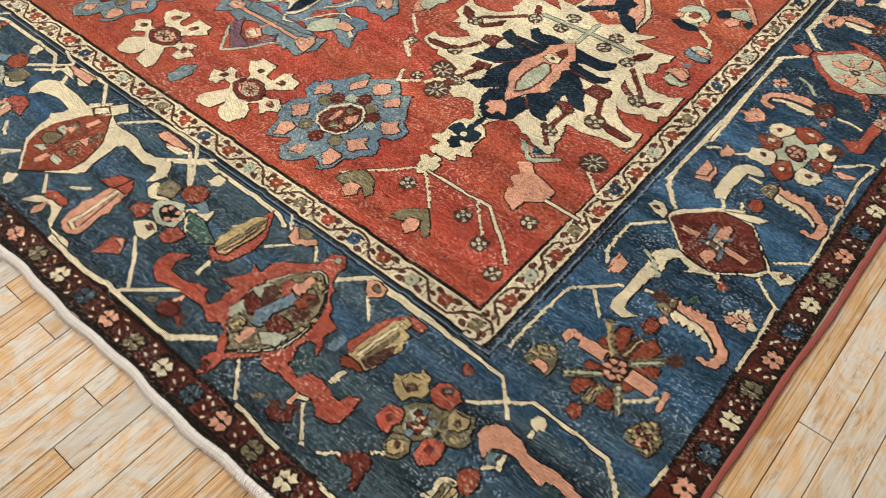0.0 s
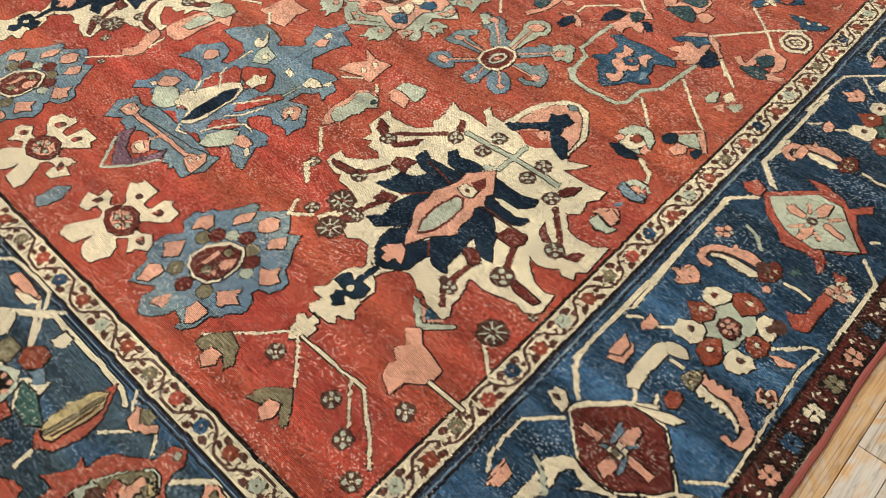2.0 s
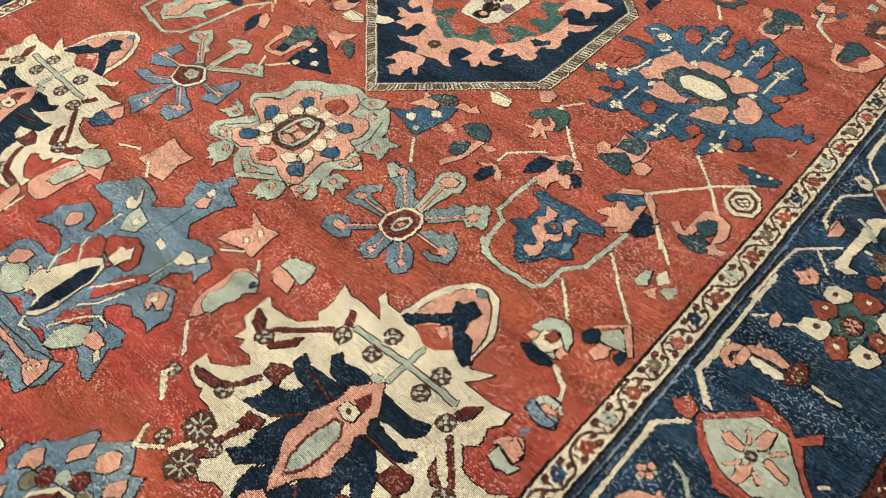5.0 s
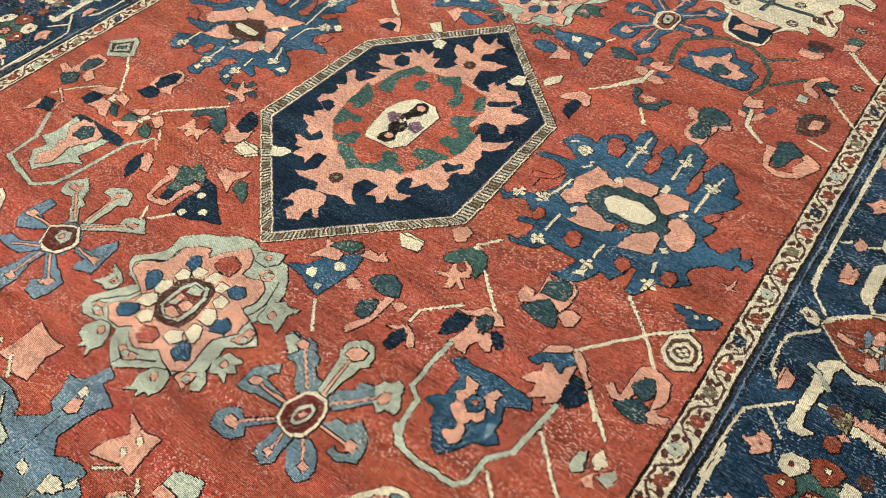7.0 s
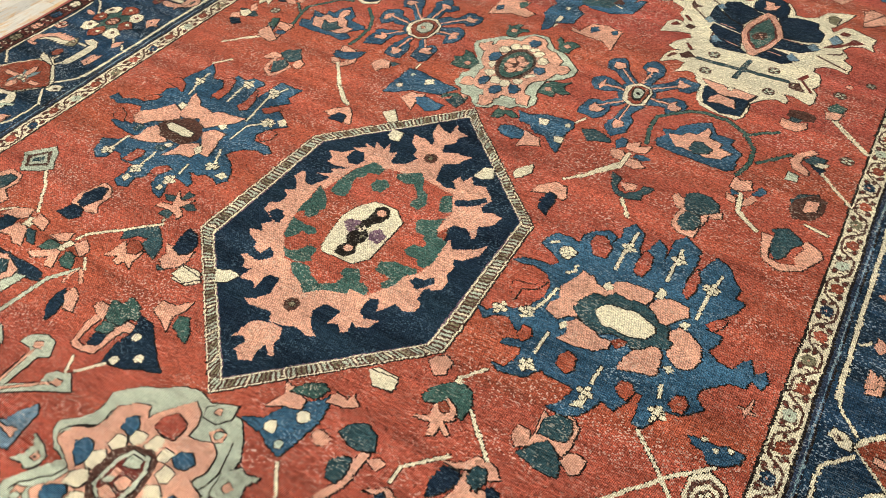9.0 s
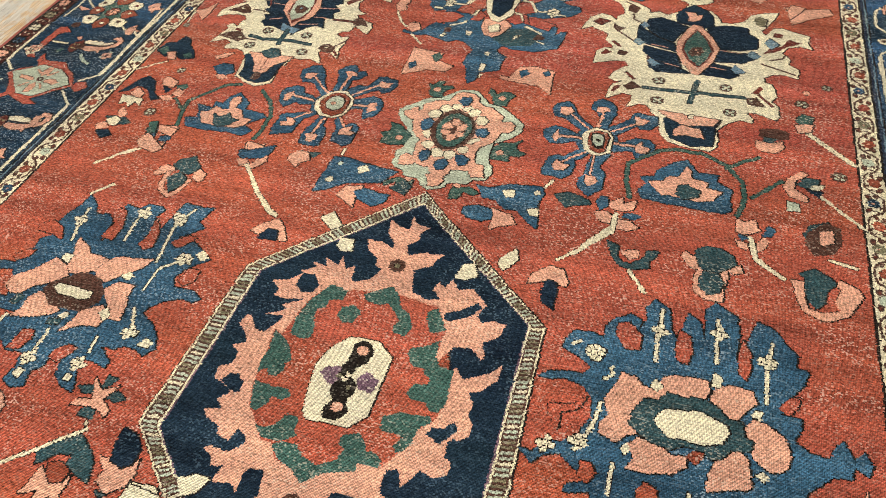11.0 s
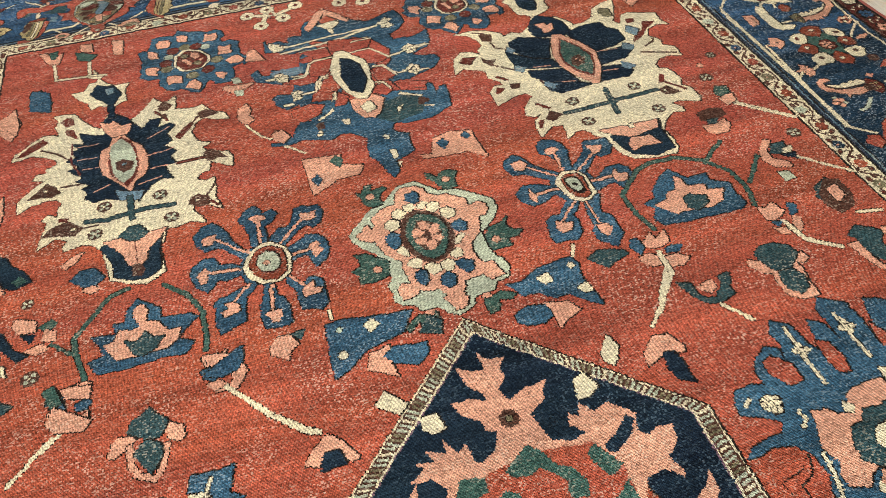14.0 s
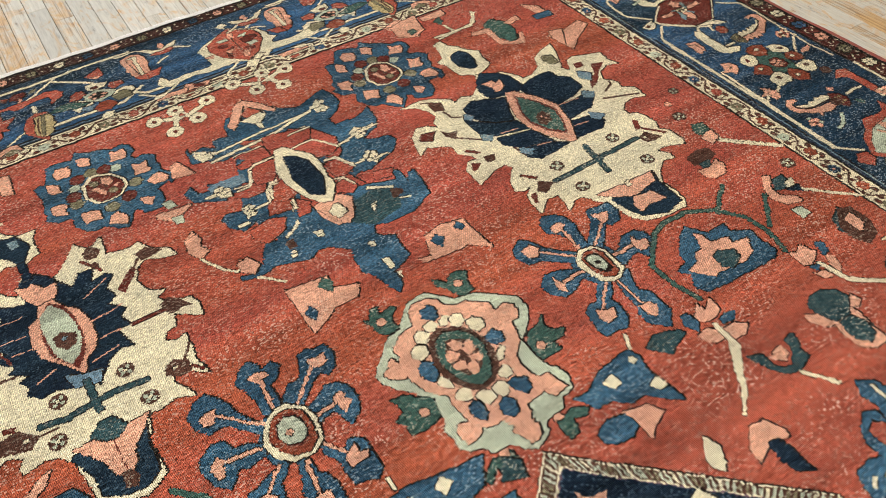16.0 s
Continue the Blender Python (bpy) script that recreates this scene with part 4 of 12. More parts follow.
def draw_lily(k):
    k.area("pink", [(-10, -12), (-8, -3), (-2, 5), (-11, 13), (0, 10), (12, 12), (12, 5), (13, -2), (14, -8), (11, -8), (6, -7), (-2, -10)])
    k.area("cream", [(0, -2), (2, 0), (5, -2), (4, -4)])
    k.area("cream", [(2, 6), (3, 8), (6, 7), (6, 4)])
    k.line("cream", 7, [(-3, -16), (8, -8)])


def draw_tulip_near(k):
    k.line("cream", 8, [(24, -22), (32.5, -30.5), (41.5, -40.5)])
    k.line("cream", 8, [(33, 8), (49, -8), (65, -22.5)])
    k.line("cream", 8, [(40, 39), (50, 30), (59, 21)])
    k.line("mint", 13, [(-22.5, -27), (-16, -35.5), (-3, -37.5), (16, -36.5), (21, -30.5), (21, -18), (29, -8), (30.5, 7.5), (32, 24.5)])
    k.line("mint", 13, [(-29, 24), (-29.5, 9.5), (-29, -8), (-22, -13), (-20.5, -25), (-17.5, -32), (-12, -35.5)])
    k.area("sea", [(-24, 14.5), (-18, 19), (-13, 18), (-0.5, 20), (9.5, 20), (21, 18.5), (24, 14), (18.5, 12), (12.5, 8.5), (16, 1), (16, -4), (21.5,
           -8.5), (18, -12), (12.5, -13.5), (9.5, -18.5), (6.5, -23.5), (1.5, -29), (-3, -27), (-5.5, -22.5), (-10.5, -17.5), (-13.5, -11), (-19.5,
           -10.5), (-18.5, -7), (-13.5, -4), (-13, 2.5), (-13.5, 9.5)])
    k.area("pink", [(-11.5, 12), (-8, 11.5), (-3.5, 11.5), (-3.5, 6.5), (1.5, 5), (4.5, 13.5), (8.5, 13.5), (7.5, 8.5), (11.5, 3.5), (6.5, 3), (9,
           -2.5), (7.5, -6), (4, -6), (3.5, -10), (5.5, -13), (6, -18.5), (3.5, -22), (-2.5, -20), (-3, -17), (1, -15), (0, -10.5), (-5, -8.5), (-8,
           -5), (-6.5, -1.5), (-10.5, 1.5), (-7, 5)])
    k.area("sea", [(-4, 0), (-2.5, 5), (3, 6), (5.5, 3), (5, -0.5), (1, -3.5)])
    k.dots("red", 1.6, [(1, 2)])
    k.area("slate", [(11.5, -2.5), (15, -0.5), (16.5, -6), (15, -11)], 0.0)


def draw_lilyA(k):
    k.area("pink", [(-12, 4), (-4, 8), (0, 14), (5, 14), (10, 13), (14, 9), (10, 6), (6, 9), (1, 7), (-5, 4)])
    k.area("navy", [(-10, -14), (-12, -8), (-11, 2), (-3, 3), (-1, -1), (-4, -8), (-7, -12)])
    k.area("pink", [(-3, -12), (-1, -6), (-1, 5), (3, 4), (5, -3), (9, -2), (8, 1), (13, 0), (17, -8), (14, -9), (8, -7), (6, -12), (7, -17), (1,
           -16)])
    k.area("deep_green", [(1, 2), (1, 9), (7, 10), (9, 4), (7, -2)])
    k.area("navy", [(11, 1), (12, 4), (17, 3), (21, -2), (19, -5), (14, -2)])


def draw_lilyB(k):
    k.area("pink", [(-11, -13), (-8, -8), (-5, -5), (-6, 0), (-2, 3), (1, 0), (4, 4), (6, 8), (8, 6), (9, -6), (10, -15), (5, -20), (5, -15), (-2,
           -21), (-3, -12), (-8, -14)])
    k.area("blue", [(-14, -2), (-12, 2), (-8, 6), (0, 11), (5, 12), (6, 7), (3, 3), (3, -1), (-1, 1), (-4, 3), (-9, -3)])
    k.area("pink", [(-11, 4), (-9, 10), (-2, 15), (2, 15), (0, 11)])
    k.area("navy", [(11, -14), (9, -6), (10, 2), (14, 1), (17, -4), (21, -4), (19, -11), (15, -15)])


def draw_greenbud2(k):
    k.area("pink", [(-17, -9), (-17, -3), (-11, -3), (-9, -7), (-8, -4), (-10, 9), (-7, 8), (-4, 2), (-1, 8), (1, 13), (4, 12), (8, 9), (9, -1), (7,
           -8), (3, -6), (-1, -4), (-6, -8), (-9, -11), (-13, -14)])
    k.area("deep_green", [(-7, -3), (-8, 6), (-4, 11), (3, 11), (6, 6), (6, 0), (0, -2)])
    k.area("deep_green", [(-11, -16), (-7, -10), (-1, -4), (4, -7), (8, -11), (10, -18), (5, -19), (-1, -19), (-5, -18)])
    k.area("pink", [(8, -10), (9, -5), (13, -3), (18, -4), (18, -11), (14, -14)])


def draw_hook(k):
    k.area("pink", [(-18, -10), (-16, -6), (-12, -10), (-10, -10), (-10, 0), (-10, 8), (-6, 12), (1, 12), (6, 9), (9, 1), (8, -5), (5, -9), (4, -6),
           (4, -2), (2, 4), (-2, 6), (-5, 5), (-7, 0), (-5, -7), (-8, -13), (-13, -14)])
    k.area("deep_green", [(-8, -3), (-6, 3), (-1, 7), (2, 2), (2, -4), (-1, -7)])
    k.area("deep_green", [(-11, -16), (-6, -10), (-1, -7), (3, -9), (7, -15), (3, -19), (-3, -19)])
    k.area("pink", [(4, -12), (6, -8), (10, -10), (14, -8), (14, -12), (8, -16)])


def draw_octagon(k):
    k.area("cream", [(-7.5, -5), (-8, 6), (0, 12), (7, 9), (11.5, 2), (11, -6.5), (3, -12), (-3.5, -10)])
    k.area("brown", [(-6, -3.5), (-6, 4), (0.5, 9), (6.5, 7), (9.5, 1.5), (9, -4.5), (2.5, -9), (-2, -8)], 0.0)
    k.area("cream", [(-4.5, -3), (-4, 2.5), (1, 6.5), (5.5, 5), (7.5, 1), (7, -3.5), (2, -7), (-1.5, -6)], 0.0)
    k.area("brown", [(-3, -2), (-2, 1.5), (1.5, 4), (4.5, 3), (6, -1), (3, -4), (-0.5, -4)], 0.0)
    k.dots("cream", 1.1, [(-0.5, -0.5), (1.5, 1.5), (1.5, -2), (3.5, 0)])


def draw_stems(k):
    k.area("pink", [(-23, -30), (-20, -28), (-14, -32), (-11, -38), (-6, -42), (-7, -45), (-14, -38)])
    k.line("cream", 8, [(-23, -29), (0, -1), (19, 17)])
    k.line("cream", 8, [(-18, 17), (-3, 3), (13, -15)])
    k.line("cream", 8, [(-6, -44), (4, -56)])


def draw_tealbud(k):
    k.area("teal", [(-12, -3), (-10, 4), (-1, 13), (8, 10), (11, 4), (11, -5), (5, -3), (1, 1), (-4, -3), (-9, -5)])
    k.area("pink", [(-10, -15), (-3, -10), (-4, -4), (0, 2), (6, -1), (8, -7), (4, -10), (10, -14), (9, -16), (4, -13), (4, -18), (1, -20), (-1,
           -13)])
    k.area("russet", [(-3, -3), (-1, 0), (3, -2), (3, -5), (0, -6)], 0.002)
    k.dots("cream", 1.8, [(-1, 13)])
    k.line("cream", 8, [(-2, 14), (8, 26)])
    k.line("cream", 8, [(12, 2), (22, -7), (32, -17)])


def draw_duck(k):
    k.area("blue", [(-13, 0), (-8, 1), (-1, 1), (5, 3), (12, 3), (11, -2), (5, -7), (-1, -9), (-5, -4), (-10, -3)])
    k.dots("cream", 1.3, [(0, -1), (6, 2), (-6, 2)])


def draw_starlet(k):
    k.area("pink", [(-6, -1), (-1, -1), (1, 7), (1, -1), (5, -1), (0, -3), (0, -6), (-2, -2)])


def draw_little_posy(k):
    k.area("mint", [(-8, -7), (-7, 2), (-4, 3), (-1, -6), (-4, -9)])
    k.area("cream", [(-1, 1), (1, 8), (6, 3), (4, -3)])
    k.area("pink", [(0, -10), (3, -4), (6, -10), (3, -12)])
    k.area("mint", [(5, -5), (10, 2), (13, -1), (11, -7)])
    k.dots("brown", 1.8, [(-1, -3)])


def draw_pink_wedge(k):
    k.area("pink", [(-6, -4), (4, 4), (10, 2), (14, -4), (12, -7), (6, 0), (1, -1)])
    k.area("navy", [(1, -12), (0, -5), (3, 1), (7, -1), (7, -9), (5, -13)])
    k.line("cream", 8, [(3, 6), (3, 15), (12, 24), (19, 31)])


def draw_rose_far(k):
    k.area("teal", [(-30.5, 44.5), (-27.5, 43), (-24.5, 49), (-20.5, 48.5), (-22, 43.5), (-14.5, 45), (-13, 43), (-17.5, 39.5), (-19, 35.5), (-17.5,
           31.5), (-24, 30.5), (-28, 33.5), (-28.5, 39)])
    k.area("teal", [(10.5, 48), (14, 46), (16, 42), (20, 46), (24, 46.5), (28.5, 43.5), (25.5, 37.5), (25.5, 31.5), (18, 30.5), (16, 34.5), (14.5,
           39), (10.5, 42.5)])
    k.area("teal", [(30, -6), (33.5, -4.5), (38, -4), (43, 0.5), (40, -6), (41, -9.5), (47.5, -11.5), (42.5, -16), (37.5, -16), (39, -21), (31,
           -21.5), (27, -21.5), (27, -16), (27, -11)])
    k.area("teal", [(-42, -1.5), (-34.5, -2.5), (-29.5, -7.5), (-25.5, -9), (-25, -13.5), (-26, -20), (-31.5, -22), (-36.5, -22.5), (-42, -21.5),
           (-41.5, -16.5), (-44.5, -12.5), (-39.5, -10), (-39, -5.5)])
    k.area("teal", [(-27.5, -56), (-24.5, -53), (-19.5, -50), (-16, -51), (-11, -50.5), (-10.5, -58), (-11.5, -61.5), (-16.5, -62.5), (-18.5, -58.5),
           (-20, -54), (-24, -56.5), (-26.5, -58)])
    k.area("teal", [(13.5, -48), (18.5, -50), (22.5, -48.5), (29, -52), (26.5, -55), (20, -53), (18, -59.5), (13, -60.5), (12.5, -55)])
    k.dots("pink", 2.4, [(-23.5, 39), (21, 39), (32, -14.5), (-31.5, -15), (-14, -50), (15, -48.5)])
    k.area("mint", [(2.5, 43.5), (6, 40.5), (10, 35.5), (14, 31.5), (18, 30.5), (23.5, 29.5), (29, 25), (34, 20.5), (40, 15.5), (40.5, 8), (36, 1),
           (30, -4.5), (26.5, -6.5), (26.5, -10.5), (26.5, -18.5), (28, -25), (31, -28.5), (32, -34), (30, -39.5), (27, -41.5), (22.5, -42), (20,
           -46.5), (13.5, -47), (9, -48), (7.5, -52.5), (3.5, -55.5), (-1, -56.5), (-5, -53.5), (-10, -48), (-16, -48), (-18.5, -47.5), (-19.5,
           -43.5), (-25.5, -41.5), (-29, -38), (-28, -32.5), (-29.5, -28), (-26, -22.5), (-26, -18), (-24, -12), (-27, -8.5), (-31, -3), (-36, 2),
           (-40, 9), (-40.5, 13.5), (-36, 18.5), (-29.5, 24.5), (-25, 29.5), (-18.5, 30), (-14.5, 35), (-7.5, 42)])
    k.area("pink", [(-9.5, 37), (-5.5, 40), (2, 39.5), (6.5, 36), (7, 31.5), (11.5, 28), (17, 27.5), (22.5, 23), (26, 20), (26, 14), (28.5, 15), (32,
           16), (35, 13), (35.5, 9), (32.5, 5), (28.5, 4.5), (27, -2.5), (25, -7), (19.5, -12.5), (18, -18), (19, -25), (20.5, -28), (25.5, -28.5),
           (26.5, -34), (28.5, -38.5), (21, -40), (18, -35.5), (12.5, -35.5), (7.5, -36.5), (7, -40), (5, -43), (6, -47), (5, -51), (2, -53.5), (-1.5,
           -53), (-3, -48), (-5.5, -44), (-3, -42.5), (-6, -37), (-10, -36.5), (-15, -35), (-17, -37.5), (-20.5, -38.5), (-24.5, -38.5), (-25, -35.5),
           (-25, -31), (-22.5, -28), (-18, -30), (-18.5, -25), (-19.5, -18.5), (-18, -13.5), (-22.5, -10.5), (-25.5, -6), (-27, -1.5), (-28.5, 4.5),
           (-31, 5), (-34.5, 7), (-37.5, 11), (-35.5, 13.5), (-33.5, 13.5), (-32, 17), (-29.5, 17), (-28.5, 14.5), (-28.5, 12), (-25.5, 15.5), (-27,
           19.5), (-26, 22), (-20.5, 27), (-16.5, 28), (-12.5, 28), (-11, 32.5)])
    k.area("cream", [(-8.5, 25.5), (-4, 26.5), (-1.5, 23), (-5, 20), (-8.5, 22)])
    k.area("cream", [(-0.5, 25), (3.5, 26), (5, 24), (2, 20.5), (-1, 21.5)])
    k.area("cream", [(4, 22), (7.5, 24), (10.5, 22.5), (10.5, 18), (7, 15.5), (3.5, 18)])
    k.area("cream", [(10, 16.5), (14, 17.5), (17.5, 14.5), (17, 9.5), (12.5, 8.5), (10, 12.5)])
    k.area("cream", [(-15.5, 22.5), (-11.5, 24.5), (-8, 21.5), (-8, 17.5), (-12, 16), (-15.5, 19)])
    k.area("cream", [(-20.5, 15.5), (-16.5, 18), (-12.5, 15), (-13.5, 11), (-18.5, 8.5), (-21, 11.5)])
    k.area("cream", [(-18.5, -4.5), (-16, -3), (-14, -6), (-14, -11.5), (-17, -10), (-19.5, -7)])
    k.area("cream", [(-16, -15), (-12, -13.5), (-9, -17), (-10, -20), (-14, -20), (-16.5, -17.5)])
    k.area("cream", [(-8.5, -20), (-4.5, -19.5), (-1, -22), (-1, -26), (-6, -27.5), (-8.5, -23.5)])
    k.area("cream", [(0, -21), (4, -19.5), (6.5, -21), (5.5, -27), (2, -28), (-0.5, -24)])
    k.area("cream", [(7, -15.5), (11.5, -13.5), (13.5, -17), (12, -20), (8.5, -20.5), (6.5, -18)])
    k.area("cream", [(11.5, -7), (16, -4.5), (17.5, -6.5), (13.5, -11), (10.5, -11)])
    k.area("blue", [(-5, 34.5), (0, 35.5), (2.5, 33), (1, 27.5), (-3, 26), (-6, 30)])
    k.area("blue", [(12.5, 4), (18.5, 6), (21, 2.5), (19.5, -2.5), (15.5, -3), (12.5, 0.5)])
    k.area("blue", [(-22.5, 5.5), (-19, 8.5), (-15, 5.5), (-16, -1.5), (-19.5, -4.5), (-22.5, -1.5)])
    k.area("blue", [(7.5, -22.5), (12, -22), (16, -25.5), (15, -30), (11, -32), (8, -27.5)])
    k.area("blue", [(-14.5, -23.5), (-11, -21.5), (-8.5, -23.5), (-9, -30), (-12, -32.5), (-15, -29)])
    k.area("blue", [(-3, -30), (1.5, -28), (4.5, -32), (3, -37.5), (-1, -38), (-3.5, -35)])
    k.area("brown", [(-9, 19), (-1.5, 21), (5, 17), (10, 11.5), (13, 2.5), (13, -5.5), (9.5, -13.5), (3.5, -18.5), (-3, -20), (-7.5, -17.5), (-12,
           -11.5), (-15, -4), (-15, 4.5), (-12.5, 12)])
    k.area("teal", [(-7, 15), (-1.5, 17.5), (4.5, 14.5), (8.5, 9), (10, 2), (8, -7.5), (4, -15), (-2, -17), (-6, -14.5), (-10, -7.5), (-12, 1),
           (-10.5, 9)])
    k.area("brown", [(-3.5, 12.5), (1, 11.5), (5.5, 8), (6.5, 0), (5, -7), (0, -11), (-4.5, -10), (-8, -4.5), (-9, 2.5)], 0.0)
    k.area("pink", [(-4, 10.5), (0, 11.5), (2.5, 7.5), (0, 4.5), (-3, 5)], 0.0)
    k.area("pink", [(4, 8), (6.5, 7), (6, 1), (1, 0.5), (0.5, 4.5)], 0.0)
    k.area("pink", [(-8, 6), (-5, 7), (-1.5, 2.5), (-5, 0), (-8.5, 0.5)], 0.0)
    k.area("pink", [(1, 0), (6, -1), (6.5, -5), (4, -6), (1, -2.5)], 0.0)
    k.area("pink", [(-8.5, -1.5), (-3.5, -0.5), (-1.5, -3), (-5, -6), (-8, -4.5)], 0.0)
    k.area("pink", [(-4, -5), (1, -3.5), (2.5, -5.5), (1, -10.5), (-2.5, -10.5)], 0.0)


def draw_kite_l(k):
    k.area("pink", [(-13, 14), (9, 11), (8, 2), (21, -2), (16, -10), (3, -10), (-1, -13), (-12, -19)])
    k.area("blue", [(-11, -6), (-7, -2), (-5, -7), (-8, -12)])
    k.area("teal", [(2, 7), (6, 11), (10, 6), (7, 0)])


def draw_kite_r(k):
    k.area("pink", [(-23, -5), (-16, -7), (-12, 7), (-2, 10), (12, 6), (12, -5), (14, -20), (4, -11), (-7, -11), (-22, -9)])
    k.area("blue", [(-11, 2), (-7, 5), (-4, 1), (-8, -5)])
    k.area("blue", [(4, 4), (8, 6), (10, 1), (7, 0)])


def draw_tulip_far(k):
    k.line("teal", 12, [(-30, -18), (-34, -4), (-35, 12), (-18, 28), (-9, 31), (5, 31), (20, 23), (29, 10), (31, -4), (27, -19)])
    k.line("teal", 11, [(19, 20), (38, 35)])
    k.line("teal", 11, [(34, -2), (51, 17)])
    k.area("blue", [(-27, 1), (-19, 4), (-18, 10), (-10, 18), (-2, 23), (1, 18), (5, 13), (16, 13), (15, 7), (24, 2), (23, -7), (24, -15), (19, -19),
           (6, -18), (-12, -17), (-24, -16), (-27, -11), (-23, -4)])
    k.area("pink", [(-22, -1), (-14, 1), (-11, 6), (-6, 6), (-3, 13), (-2, 17), (1, 14), (1, 8), (11, 5), (10, 1), (19, -1), (14, -9), (6, -12), (0,
           -11), (-11, -10), (-14, -11)])
    k.area("deep_green", [(-5, -1), (0, 1), (7, -3), (6, -8), (-2, -12), (-6, -8)])
    k.area("pink", [(-43, -24), (-38, -22), (-34, -18), (-33, -23), (-26, -19), (-27, -27), (-32, -29), (-39, -29)])
    k.area("blue", [(-46, -20), (-42, -20), (-41, -28), (-45, -31), (-48, -25)])
    k.area("blue", [(-32, -31), (-27, -30), (-22, -31), (-26, -35), (-32, -34)])
    k.area("pink", [(-47, -32), (-41, -32), (-38, -35), (-38, -41), (-43, -41), (-47, -36)])
    k.area("pink", [(-35, -36), (-28, -36), (-23, -40), (-28, -44), (-35, -43)])
    k.line("cream", 9, [(-36, -31), (-36, -40)])
    k.line("cream", 8, [(-37, -43), (-47, -56), (-53, -67), (-61, -74)])


def draw_lilyD(k):
    k.area("pink", [(-10, 10), (-6, 8), (-1, 11), (2, 3), (-4, -1), (-10, 0)])
    k.area("blue", [(6, 8), (10, 6), (8, 0), (3, -1)])
    k.area("blue", [(-9, -1), (-3, -3), (-7, -6)])
    k.area("pink", [(4, -1), (7, -4), (5, -10), (1, -13), (1, -7)])
    k.area("pink", [(-10, -6), (-4, -7), (-4, -12), (-8, -11)])
    k.line("cream", 8, [(-3, -2), (-1, -15), (7, -24), (15, -29)])


def draw_stemsF(k):
    k.line("cream", 12, [(-33, 31), (-33, 17), (-43, 6), (-51, -5)])
    k.line("cream", 12, [(38, 29), (41, 14), (55, 4)])
    k.line("cream", 9, [(67, 126), (93, 102)])
    k.line("cream", 9, [(72, 72), (94, 51)])
    k.line("cream", 9, [(76, 23), (90, 20)])


def draw_wingR(k):
    k.area("blue", [(-26, 4), (-16, 4), (-7, 9), (2, 10), (12, 10), (14, 6), (12, -3), (14, -14), (15, -23), (9, -19), (1, -11), (-6, -12), (-12, -6),
           (-20, -5), (-22, 0)])
    k.area("cream", [(-10, 3), (-3, 5), (-2, -1), (-7, -2)])
    k.area("cream", [(7, -9), (13, -7), (14, -13), (9, -13)])
    k.dots("cream", 2, [(10, 5)])


def draw_dropR(k):
    k.area("blue", [(-26, 5), (-19, 8), (-9, 6), (-7, 0), (-14, -4), (-22, -3), (-26, 0)])
    k.area("pink", [(-11, 8), (-5, 5), (1, 5), (5, -2), (-2, -5), (-8, -10), (-8, -2), (-8, 2)])


def draw_tealleaf(k):
    k.area("deep_green", [(-9, 2), (-1, 6), (10, 3), (13, -1), (4, -4), (-1, -7), (-5, -2)])
    k.line("cream", 8, [(-11, 14), (-15, 6)])


def draw_mushroom(k):
    k.area("pink", [(-17, 5), (-15, 9), (-10, 7), (-6, 2), (-2, -2), (6, 3), (13, 7), (14, 1), (10, -1), (7, 1), (7, -5), (5, -14), (5, -21), (-5,
           -20), (-9, -17), (-10, -8), (-8, -2), (-12, -1)])
    k.area("deep_green", [(-10, 12), (-5, 16), (2, 16), (9, 12), (11, 6), (2, -2), (-6, -1), (-9, 5)])
    k.area("deep_green", [(-5, -2), (2, -2), (5, -8), (3, -15), (-3, -17), (-7, -13), (-7, -8)])


def draw_uleaf(k):
    k.area("deep_green", [(-15, 6), (-8, 3), (-8, -4), (-5, -7), (0, -8), (6, -2), (7, 3), (13, 4), (12, 0), (8, -6), (10, -9), (1, -12), (-7, -10),
           (-10, -6)])
    k.area("pink", [(-6, -1), (-3, 2), (3, 2), (3, -3), (-1, -5)])
    k.line("cream", 7, [(-1, -12), (8, -26)])


def draw_heartR(k):
    k.area("pink", [(-12, -1), (-6, -1), (-5, -4), (-5, -12), (-4, -18), (3, -20), (11, -16), (9, -11), (12, -2), (9, 0), (12, 4), (20, 0), (22, -5),
           (15, -19), (3, -25), (-6, -21), (-9, -13), (-10, -6)])
    k.area("deep_green", [(-8, 4), (0, 9), (7, 5), (10, 2), (5, -5), (4, -14), (0, -18), (-3, -14), (-5, -7), (-5, 1)])


def draw_round_bud(k):
    k.area("teal", [(-1, 7), (6, 6), (5, -1), (-2, -4), (-5, 1)])
    k.area("pink", [(-5, -4), (6, -2), (4, -10), (-3, -12)])
    k.line("cream", 5, [(3, -11), (29, -36)])
    k.eyes(4.6, [(18, -48), (-1, 18)])
    k.eyes(3.6, [(14, 39)])
    k.dots("pink", 2.2, [(2, 31)])


def draw_knobs(k):
    k.area("brown", [(-12, 7), (-2, 9), (5, 7), (5, 0), (-4, -3), (-12, -1)])
    k.area("deep_green", [(-9, -1), (-2, -1), (-5, -7), (-10, -6)])
    k.area("pink", [(-14, -5), (-5, -6), (1, -3), (2, -9), (-3, -15), (-11, -15), (-14, -11)])


